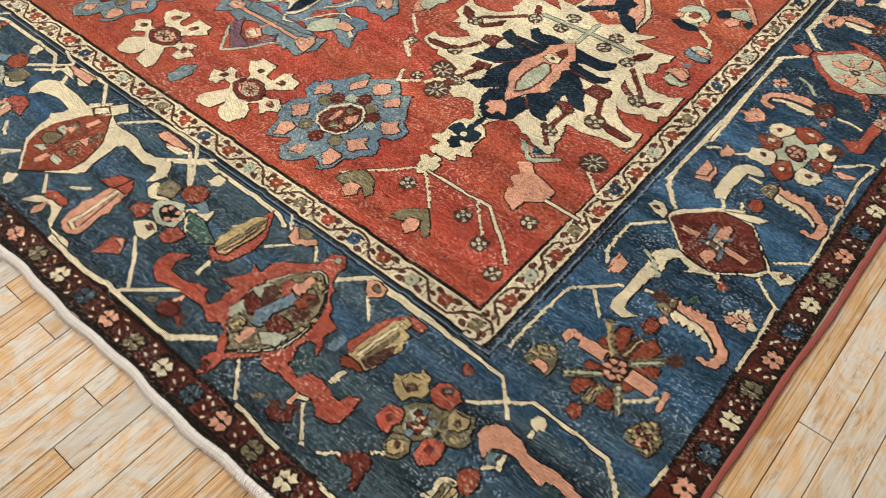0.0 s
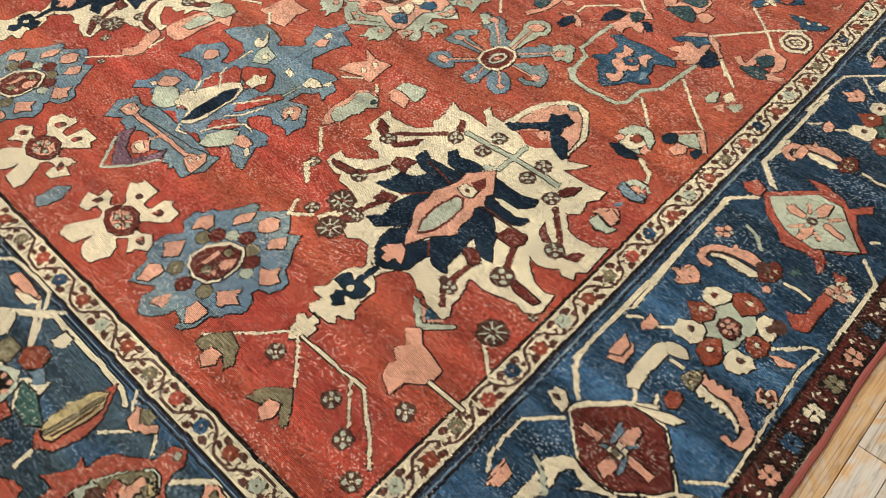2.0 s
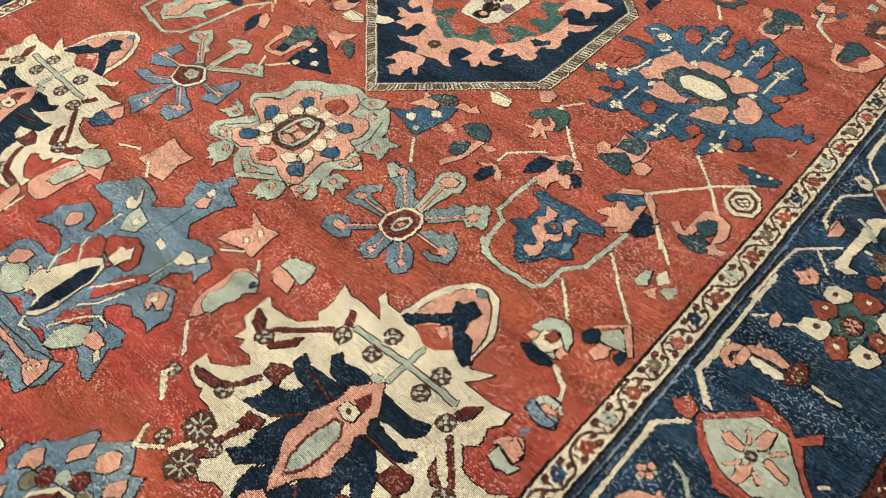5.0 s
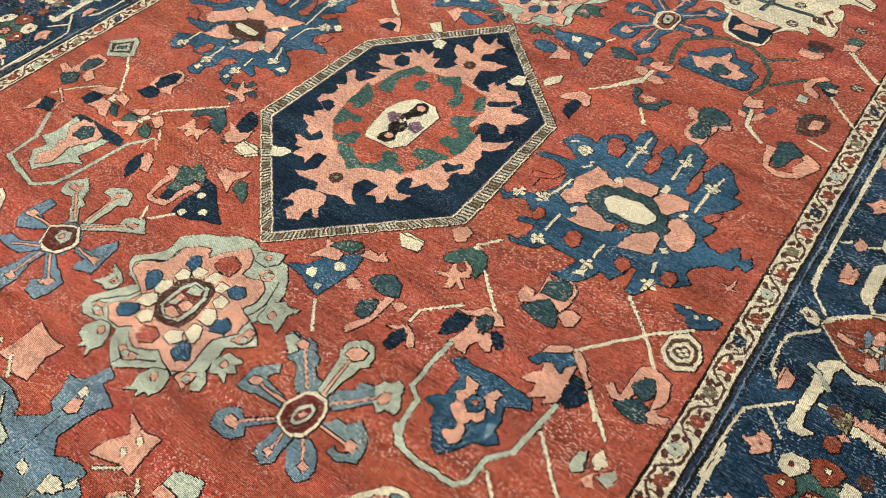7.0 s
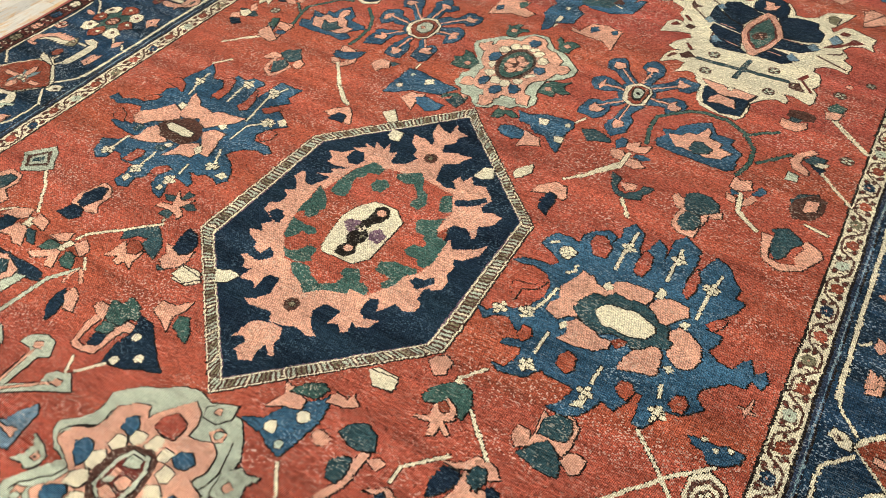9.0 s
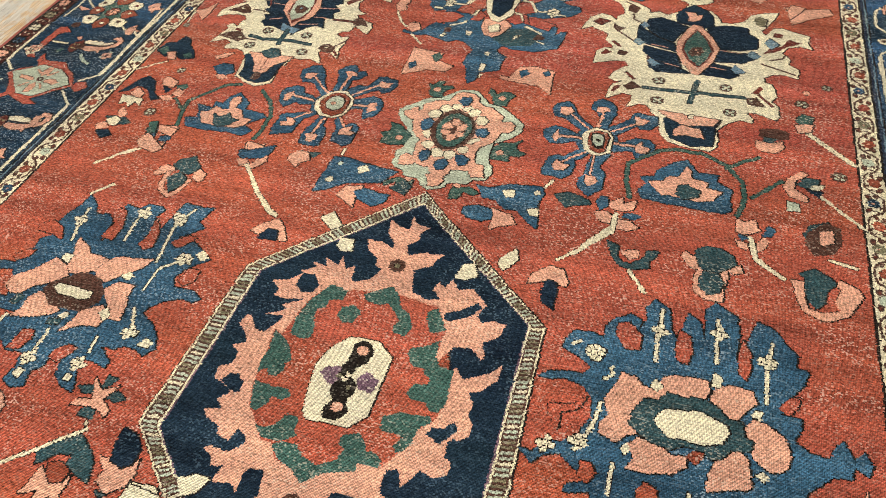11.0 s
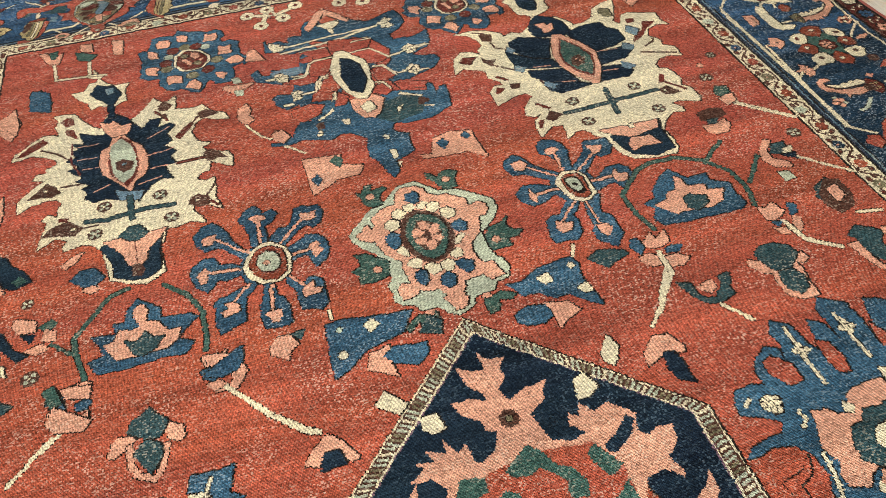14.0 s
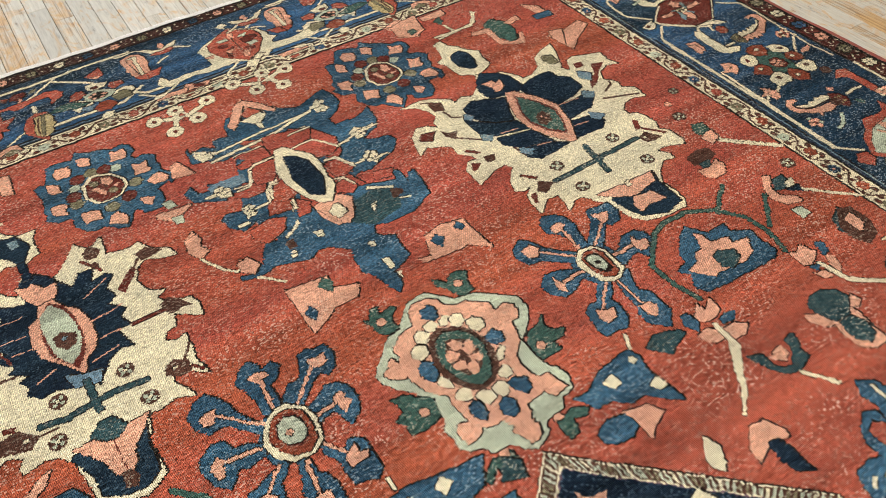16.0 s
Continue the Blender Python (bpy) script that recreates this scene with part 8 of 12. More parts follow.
def draw_bird_left(k):
    k.area("pink", [(-6, -17), (-6, -3), (3, 1), (0, -9)])
    k.area("navy", [(0, -10), (-5, 1), (5, 1), (11, -7)])
    k.line("pink", 8, [(-5, 12), (9, 4), (10, -3)])


def draw_octagon_left(k):
    k.area("mint", [(0, -15), (-13, -2), (0, 12), (6, 9), (16, -4), (11, -9)])
    k.area("brown", [(-1, -11), (-9, -3), (2, 8), (11, -3)], 0.0)
    k.area("mint", [(-1, -9), (-5, -3), (1, 5), (8, -2)], 0.0)
    k.area("deep_green", [(-1, -6), (-3, -3), (2, 2), (5, -2)], 0.0)
    k.line("cream", 8, [(14, -7), (24, -16), (41, -34)])


def draw_hook_left(k):
    k.area("pink", [(-16, -10), (-14, -6), (-5, -8), (-5, 1), (-7, 9), (-2, 15), (8, 13), (11, 7), (9, -1), (18, -5), (16, -12), (8, -9), (6, -3), (1,
           -5), (3, -11), (-7, -14)])
    k.area("deep_green", [(-1, -3), (-4, 5), (0, 11), (7, 10), (7, 2), (4, -4)])
    k.area("deep_green", [(-6, -17), (-2, -10), (5, -8), (10, -15), (5, -22)])


def draw_beetle(k):
    k.area("pink", [(-7, -8), (-10, 0), (-6, 8), (-3, 15), (4, 14), (10, 8), (9, -1), (13, -6), (7, -9), (2, -7)])
    k.area("navy", [(-4, -5), (-7, 3), (-3, 11), (3, 12), (6, 4), (3, -3), (1, -7)])
    k.area("navy", [(-9, -17), (-5, -8), (3, -8), (7, -14), (3, -18)])


def draw_star_left(k):
    k.area("deep_green", [(-15, 3), (-8, 5), (-5, 1), (-10, 0)])
    k.area("deep_green", [(-3, 5), (-4, 12), (2, 12), (0, 7)])
    k.area("deep_green", [(1, 2), (6, 5), (12, 2), (7, -1)])
    k.area("deep_green", [(-6, -11), (-5, -5), (1, -5), (2, -11)])
    k.area("pink", [(-13, -7), (-11, -3), (-4, -2), (-7, 4), (-10, 10), (-3, 4), (5, 8), (3, 4), (1, 0), (7, -5), (7, -9), (1, -5), (-6, -6)])


def draw_paw_left(k):
    k.area("deep_green", [(-12, 6), (-14, 12), (-9, 17), (0, 24), (6, 20), (13, 13), (16, 4), (9, 6), (2, 9), (2, 14), (-5, 13), (-9, 8)])
    k.area("pink", [(-11, -8), (-9, -4), (-9, 0), (-8, 6), (-2, 1), (5, 1), (7, 6), (8, 0), (7, -3), (10, -8), (3, -5), (2, -9), (-3, -9), (-3, -5)])
    k.area("russet", [(-4, 3), (-6, 8), (-1, 10), (5, 7), (5, 2), (0, 0)], 0.002)


def draw_leaf_left(k):
    k.area("pink", [(-4, -17), (-3, -12), (-9, -7), (-2, -6), (3, -10), (8, -7), (9, -3), (11, -10), (10, -16), (4, -21)])
    k.area("navy", [(-3, -7), (-6, 2), (-6, 9), (2, 7), (7, 1), (7, -6), (4, -9)])
    k.area("deep_green", [(-2, -21), (4, -21), (6, -20), (2, -23)], 0.002)


def draw_green_bud_left(k):
    k.area("pink", [(-9, 2), (-8, 6), (-1, 6), (2, 0), (0, -9), (1, -18), (7, -19), (11, -11), (12, -3), (15, 3), (21, 3), (22, -1), (17, -3), (16,
           -11), (15, -20), (3, -22), (-1, -20), (-4, -8), (-3, -1)])
    k.area("teal", [(2, 0), (-3, 10), (4, 11), (4, 17), (13, 14), (19, 6), (13, 5), (13, 0), (8, -2)])
    k.area("teal", [(4, -9), (4, -2), (11, -1), (12, -7)])
    k.area("navy", [(7, -17), (5, -10), (12, -8), (13, -15)])


def draw_blue_drop(k):
    k.area("navy", [(1, -13), (-7, -5), (-8, 3), (-7, 8), (-1, 2), (2, -7)])
    k.area("pink", [(3, -3), (-4, 5), (-4, 11), (4, 7), (9, -1)])
    k.line("pink", 7, [(-12, 10), (-13, 17), (-11, 22), (-2, 14)])
    k.line("cream", 7, [(-9, 22), (-16, 29)])


def draw_wing_left(k):
    k.area("navy", [(-10, -15), (-12, -4), (-10, 6), (-15, 16), (-5, 15), (4, 7), (21, -4), (12, -7), (3, -12)])
    k.dots("cream", 2.6, [(-6, 5), (-5, -11), (5, -4)])
    k.line("cream", 8, [(-17, -26), (-7, -14)])
    k.line("cream", 8, [(-20, -28), (-25, -19)])


def draw_pink_leaf_left(k):
    k.area("pink", [(-9, -5), (-9, 2), (-1, 3), (6, 10), (6, 3), (3, -3), (7, -12), (0, -8)])
    k.area("teal", [(8, -8), (6, -1), (11, 1), (18, -5), (21, -12), (13, -9)])


def draw_far_sprays(k):
    k.area("pink", [(-10, 11), (-5, 10), (0, 0), (7, 7), (4, -8), (-3, -5)])
    k.area("teal", [(-3, 9), (3, 10), (2, 0), (-1, 0)])
    k.area("pink", [(18, 12), (26, 11), (27, 0), (19, 2)])
    k.area("teal", [(15, 3), (30, -5), (25, -12), (17, -8)])
    k.line("cream", 9, [(1, -8), (3, -28), (25, -31), (36, -33)])
    k.line("cream", 9, [(25, -13), (25, -30)])
    k.area("blue", [(-13, -41), (-12, -36), (-1, -41), (1, -55), (1, -64), (-12, -59)])
    k.area("pink", [(40, 10), (47, 8), (47, -11), (41, -9)])


def draw_far_sprays_two(k):
    k.area("pink", [(-22, 18), (-11, 6), (2, 10), (12, 11), (10, 4), (8, -10), (-2, -15), (-12, -8), (-11, 4)])
    k.area("teal", [(-3, -5), (2, -5), (3, -9), (-3, -11)])
    k.area("pink", [(13, 5), (32, 6), (32, -1), (25, -2), (13, 0)])
    k.area("teal", [(19, -5), (25, -2), (25, -8), (21, -12)])
    k.area("teal", [(45, -30), (53, -26), (59, -34), (60, -47), (54, -58), (48, -58), (46, -45), (42, -37)])
    k.line("pink", 16, [(32, -35), (43, -37), (43, -57), (51, -62), (59, -59)])
    k.area("pink", [(58, -36), (71, -32), (70, -38), (61, -40)])
    k.area("pink", [(82, -22), (92, -32), (91, -43), (85, -41)])
    k.area("blue", [(80, -40), (94, -41), (93, -48), (80, -46)])
    k.line("cream", 9, [(10, -27), (42, -23), (48, -9)])
    k.line("cream", 9, [(22, -13), (24, -23)])
    k.area("pink", [(77, -63), (87, -66), (76, -84), (74, -72)])


def draw_mushroom_left(k):
    k.area("pink", [(-18, -1), (-16, 5), (-14, 8), (-9, 7), (-6, 4), (-9, 1), (-12, 0), (-15, -2)], 0.003)
    k.line("pink", 13, [(-9, 2), (-8, -8), (-5, -14), (2, -17), (5, -12), (7, -1)])
    k.area("pink", [(6, 6), (9, 9), (14, 6), (15, 0), (12, -2), (8, 1)])
    k.area("deep_green", [(-10, 9), (-8, 14), (-4, 16), (0, 20), (3, 15), (8, 11), (7, 7), (4, 3), (-1, 3), (-5, 5)])
    k.area("deep_green", [(-7, -4), (-5, 0), (-1, 3), (4, 0), (5, -5), (3, -10), (0, -14), (-3, -10)])


def draw_petal_left(k):
    k.area("pink", [(-12, -1), (-8, 6), (0, 11), (5, 6), (11, -4), (7, -5), (3, 1), (-3, 1), (-5, -3)])
    k.area("navy", [(-6, -5), (-4, 2), (3, 2), (5, -5)])


def draw_stem_left(k):
    k.line("cream", 11, [(-14, 18), (4, -4), (23, -19)])
    k.line("cream", 8, [(-83, -17), (-93, -29)])
    k.line("cream", 8, [(-89, 15), (-107, -4)])


def draw_petal_right(k):
    k.area("pink", [(-2, 14), (5, 12), (9, 4), (8, 0), (2, 4), (-4, 2), (-11, -1), (-10, 6)])
    k.area("navy", [(-2, 4), (3, 3), (5, -4), (4, -11), (5, -15), (-2, -11), (-3, -4)])


def draw_stem_right(k):
    k.line("cream", 8, [(-10, 9), (0, -5)])


def draw_cup_flower(k):
    k.area("mint", [(-11, -1), (-8, 8), (-1, 11), (4, 10), (9, 3), (10, -4), (8, -9), (2, -11), (-5, -9)])
    k.area("cream", [(-6, -6), (-5, 1), (1, 4), (6, 0), (5, -7), (1, -10)])
    k.area("russet", [(-3, -2), (-2, 4), (3, 2), (2, -3)])
    k.area("navy", [(-9, -13), (-5, -9), (1, -10), (6, -10), (10, -13), (5, -16), (0, -16)])
    k.area("pink", [(-10, -7), (-9, -2), (-5, -3), (-6, -8)])
    k.area("pink", [(7, -7), (6, -1), (11, -3), (10, -8)])
    k.line("cream", 10, [(10, -11), (18, -17)])
    k.line("cream", 9, [(12, -13), (20, -17), (23, -24)])
    k.area("mint", [(14, -31), (18, -26), (25, -26), (24, -31), (17, -32)])
    k.area("slate", [(13, -37), (16, -33), (20, -34), (26, -35), (29, -35), (27, -39), (20, -40)])
    k.area("pink", [(18, -32), (22, -29), (25, -32), (22, -34)])


def draw_posy_right(k):
    k.line("pink", 7, [(-10, 1), (2, 13)])
    k.area("mint", [(-7, 0), (0, 8), (6, 5), (8, -1), (3, -3), (-3, -3)])
    k.area("pink", [(-4, -12), (-3, -5), (3, -3), (4, -9), (1, -14)])
    k.area("navy", [(-12, -7), (-11, -1), (-7, 1), (-4, -5), (-8, -9)])
    k.area("pink", [(1, 10), (3, 13), (13, 0), (11, -2)])
    k.area("navy", [(6, -7), (8, -1), (11, -2), (11, -9)])


def draw_bud_right(k):
    k.area("mint", [(-6, -6), (-5, 0), (4, -3), (8, -1), (6, -6), (0, -8)])
    k.area("pink", [(-7, 0), (-1, 8), (5, 5), (5, -2), (-3, 1)])


def draw_chain(k):
    k.line("cream", 9, [(-36, 37), (-21, 24)])
    k.line("cream", 9, [(-18, 17), (-20, 13), (-9, 3)])
    k.line("cream", 9, [(-4, -7), (1, -17), (11, -9)])


def draw_squares_near(k):
    k.dots("brown", 2, [(-46, 19), (-29, 19), (-18, 1), (-56, 1), (33, 17), (52, 17), (61, 0), (20, 0)])


def draw_bits_near_a(k):
    k.area("pink", [(-40, 54), (-37, 60), (-18, 58), (-19, 54)])
    k.area("cream", [(-29, 51), (-23, 55), (-15, 56), (-19, 51)])
    k.area("orange", [(4, -16), (3, -4), (10, -1), (15, -8)])
    k.area("pink", [(6, -4), (8, -1), (13, -5)])
    k.area("maroon", [(53, -15), (53, -10), (60, -7), (64, -13), (60, -18)])
    k.area("cream", [(57, -11), (58, -9), (61, -11)])
    k.area("brown", [(64, -13), (66, -9), (72, -15), (71, -17)])
    k.area("pink", [(-68, 24), (-66, 29), (-61, 24)])
    k.area("olive", [(-150, 30), (-147, 38), (-138, 38), (-137, 32), (-141, 27)])
    k.area("orange", [(-121, 15), (-123, 24), (-116, 23), (-111, 14)])
    k.area("cream", [(9, 50), (10, 56), (16, 56), (17, 52), (13, 48)])
    k.area("slate", [(17, 34), (20, 40), (27, 36), (24, 32)])
    k.area("teal", [(19, 29), (29, 31), (45, 25), (39, 20), (29, 21)])


def draw_bits_near_b(k):
    k.area("maroon", [(-9.5, -7), (-8, -3.5), (-3, -3), (-4, 0.5), (-1, 1), (2.5, -4.5), (-1.5, -7.5), (-5, -9)])
    k.area("olive", [(-19, -7), (-17, -4), (-13.5, -3), (-15, -6.5)])
    k.area("brown", [(-12, -4), (-8.5, 0), (-5, -1.5), (-7.5, -4.5)])
    k.area("brown", [(-3, 2.5), (1.5, 3), (2.5, -0.5)], 0.0)
    k.area("deep_green", [(-19, 19.5), (-17, 26), (-12, 23.5), (-6, 24), (-1.5, 21.5), (-8, 17.5), (-11, 12), (-17.5, 13)], 0.0)
    k.area("deep_green", [(0, 18), (6, 16.5), (8.5, 21), (13.5, 23), (12, 18.5), (7, 15)], 0.0)
    k.area("maroon", [(-85.5, -6), (-86, 0), (-79.5, 1.5), (-75.5, 1), (-76, -3.5), (-80.5, -6)])
    k.line("pink", 9, [(-82, 2), (-80.5, 7)])
    k.area("olive", [(-93.5, -6), (-92, -2), (-87.5, -1.5), (-89.5, -5)])
    k.area("russet", [(-75.5, -3), (-72, -1.5), (-70, -6)])
    k.line("cream", 7, [(-109.5, -13), (-85, 7.5)])
    k.line("cream", 7, [(-126, 13.5), (-104, -7)])
    k.line("cream", 8, [(-97, -12), (-68, -12.5), (-52, 1)])


def draw_bits_side(k):
    k.dots("brown", 4, [(4, -11), (26, -37)])
    k.area("pink", [(9, -22), (11, -19), (14, -22), (11, -24)])
    k.area("teal", [(14, -5), (16, 0), (19, -2), (16, -6)])
    k.area("cream", [(36, 4), (37, 8), (40, 5), (39, 2)])
    k.area("orange", [(21, 10), (21, 15), (25, 12), (23, 9)])


def draw_medallion_wreath(k):
    k.area("pink", [(-20.5, 89), (-23.5, 89.5), (-20, 81.5), (-13, 76), (-13, 71.5), (-8.5, 69.5), (-11.5, 62.5), (-19, 58.5), (-21.5, 59.5), (-22.5,
           69), (-27, 65.5), (-32, 74.5), (-31.5, 67), (-40.5, 71), (-37.5, 65), (-46, 66.5), (-42.5, 63.5), (-50, 57.5), (-41, 58), (-36, 52),
           (-37.5, 46.5), (-43, 45), (-48, 48), (-47.5, 57), (-52.5, 51.5), (-61.5, 49), (-55.5, 44.5), (-56, 40), (-48.5, 38.5), (-39.5, 41.5),
           (-46.5, 36), (-49.5, 35), (-46.5, 32.5), (-55, 27.5), (-45.5, 28.5), (-47.5, 23), (-51, 16.5), (-56, 18), (-62, 25), (-64, 24.5), (-65.5,
           18.5), (-60, 14.5), (-56.5, 9), (-63, 5.5), (-58, 2.5), (-57.5, -4), (-63, -7.5), (-62, -13.5), (-57.5, -15), (-50.5, -18.5), (-55, -24),
           (-50.5, -28), (-58.5, -30), (-55, -34), (-48, -36.5), (-46.5, -40.5), (-40.5, -42), (-38.5, -36), (-32.5, -39.5), (-34, -44), (-37.5,
           -47.5), (-46, -46), (-49, -48), (-43.5, -51), (-42, -55), (-37, -54), (-38, -59.5), (-38, -61.5), (-29.5, -60), (-25.5, -63.5), (-26.5,
           -54.5), (-25, -51.5), (-18.5, -51), (-16, -62), (-20.5, -68), (-26, -70.5), (-20, -73), (-7.5, -71), (-4, -76.5), (3.5, -75), (10.5, -72),
           (17.5, -73.5), (23, -71.5), (16.5, -68), (13.5, -64), (11, -60), (11, -58), (13.5, -52.5), (20.5, -52), (24, -52), (23, -58), (22, -62),
           (28, -59.5), (31.5, -63.5), (35, -61), (34, -57), (32.5, -53.5), (37, -56), (42.5, -53.5), (45, -47), (38, -49.5), (33, -47), (31.5,
           -41.5), (32.5, -36.5), (36.5, -35), (40.5, -43), (43.5, -37.5), (46, -33.5), (52.5, -35.5), (57.5, -32.5), (57, -26.5), (53.5, -25), (53,
           -17.5), (55, -15.5), (57, -16), (61, -13), (61.5, -7), (58, -2.5), (59, 3), (55.5, 9), (60.5, 11), (66.5, 18), (66.5, 27.5), (62, 21.5),
           (51.5, 15), (48, 18), (47, 20.5), (44, 19), (40, 18), (36.5, 21), (40, 28), (41.5, 31.5), (50, 33), (56.5, 26.5), (57.5, 29.5), (54, 36.5),
           (61, 43), (62.5, 50.5), (55.5, 51.5), (51.5, 48), (47.5, 52), (49, 56.5), (50.5, 59.5), (41, 69), (34, 66.5), (29.5, 72.5), (26.5, 66),
           (23, 69.5), (21.5, 63.5), (27, 58), (20.5, 57), (12, 59), (10, 65.5), (8, 73.5), (16.5, 79.5), (17, 83.5), (21, 88), (11.5, 87.5), (2, 83),
           (-1, 89.5), (4.5, 95.5), (3, 99.5), (7.5, 105.5), (0, 106), (-4.5, 112.5), (-3.5, 101.5), (-9, 102.5), (-16, 106), (-14, 96), (-8.5, 89.5),
           (-7.5, 85.5), (-15, 88.5)])
    k.area("pink", [(-15, -93.5), (-13.5, -89.5), (-13, -83), (-8.5, -78.5), (-2, -76.5), (4.5, -76.5), (8, -82), (7.5, -86), (12.5, -92), (10,
           -93.5), (4, -88.5), (3, -94), (4.5, -99.5), (-1.5, -103), (-5.5, -100), (-8.5, -99.5), (-6, -93), (-9.5, -91)])
    k.area("navy", [(-58, -14), (-56, -9.5), (-51.5, -8), (-47, -12.5), (-47, -18), (-52, -17.5)])
    k.area("navy", [(42.5, -16.5), (44.5, -12.5), (49, -11), (53.5, -7.5), (55.5, -10.5), (53, -15.5), (49.5, -19)])
    k.area("navy", [(32, 47), (32, 50.5), (38, 53.5), (45.5, 60.5), (48.5, 57), (44.5, 51.5), (35, 45.5)])
    k.area("red", [(-30, 54), (-21, 52.5), (-6.5, 55), (1, 61), (6, 56), (28, 53.5), (35.5, 40), (35, 34.5), (35.5, 24), (38.5, 19.5), (45.5, 19),
           (47, 2.5), (45, -5.5), (44, -10), (38.5, -15), (38, -23), (34, -29), (28.5, -37.5), (18.5, -37), (19.5, -41), (7.5, -45), (-1.5, -52.5),
           (-7, -47.5), (-16.5, -44.5), (-21.5, -38), (-27, -37.5), (-33, -30), (-39.5, -22.5), (-43, -9), (-45, 7.5), (-46.5, 20), (-41.5, 18), (-40,
           29.5), (-37, 42.5)])
    k.area("teal", [(-30, 54), (-20, 52.5), (-20.5, 46), (-27, 43.5), (-27, 39), (-31, 37), (-30.5, 31.5), (-28, 26), (-27.5, 19), (-32.5, 17.5),
           (-38.5, 19.5), (-39.5, 29), (-36.5, 42)])
    k.area("teal", [(-44, 6.5), (-46, 19.5), (-39, 16), (-33.5, 10), (-30.5, 5), (-33, 2), (-31.5, -1), (-34.5, -5.5), (-38, -6), (-40, -2), (-43.5,
           -5.5), (-45, 1.5)])
    k.area("teal", [(-42.5, -9.5), (-38.5, -10.5), (-33, -11), (-25.5, -10.5), (-22.5, -14), (-26, -17), (-31, -16), (-31.5, -20.5), (-35.5, -25),
           (-38.5, -24)])
    k.area("teal", [(-32.5, -31), (-28, -32), (-24, -29.5), (-20, -22.5), (-14, -23.5), (-14, -29.5), (-11.5, -32), (-18.5, -36.5), (-23, -36.5),
           (-27.5, -36.5)])
    k.area("teal", [(-21, -38.5), (-16.5, -36), (-10, -35.5), (-5.5, -40), (1.5, -43), (9.5, -38), (11, -32.5), (7.5, -31), (8, -26), (14.5, -23.5),
           (18, -26), (20.5, -31.5), (25, -31), (28.5, -33.5), (28.5, -37.5), (18.5, -37), (19.5, -41), (7.5, -45), (-1.5, -52.5), (-7, -47.5), (-16,
           -44)])
    k.area("teal", [(22.5, -20), (21.5, -13.5), (27.5, -9), (34, -8.5), (41.5, -7.5), (44, -9.5), (38.5, -14.5), (38, -23), (33.5, -28.5), (30.5,
           -25.5), (33.5, -20.5), (29, -19.5)])
    k.area("teal", [(28, 1), (29.5, 7), (35.5, 8), (36.5, 11), (32.5, 13.5), (32, 16), (26, 16), (21.5, 22.5), (22, 25.5), (30, 29.5), (34, 34),
           (35.5, 24), (38.5, 19.5), (45.5, 19), (47, 2.5), (44.5, -5), (41, -5), (38, -1.5), (31.5, -1.5)])
    k.area("teal", [(28, 52.5), (35, 40), (32, 38), (28, 37), (25.5, 42), (23.5, 49)])
    k.area("teal", [(-12, 51.5), (-6.5, 55), (1, 60.5), (6.5, 55), (10, 48), (15, 45.5), (19, 38), (17, 31.5), (11, 31.5), (9.5, 35.5), (11.5, 39.5),
           (7.5, 44.5), (2.5, 49), (-2, 47), (-8.5, 48)])
    k.area("teal", [(-20, 36.5), (-19, 42), (-14, 44), (-8.5, 40.5), (-10.5, 33), (-15.5, 32.5)])


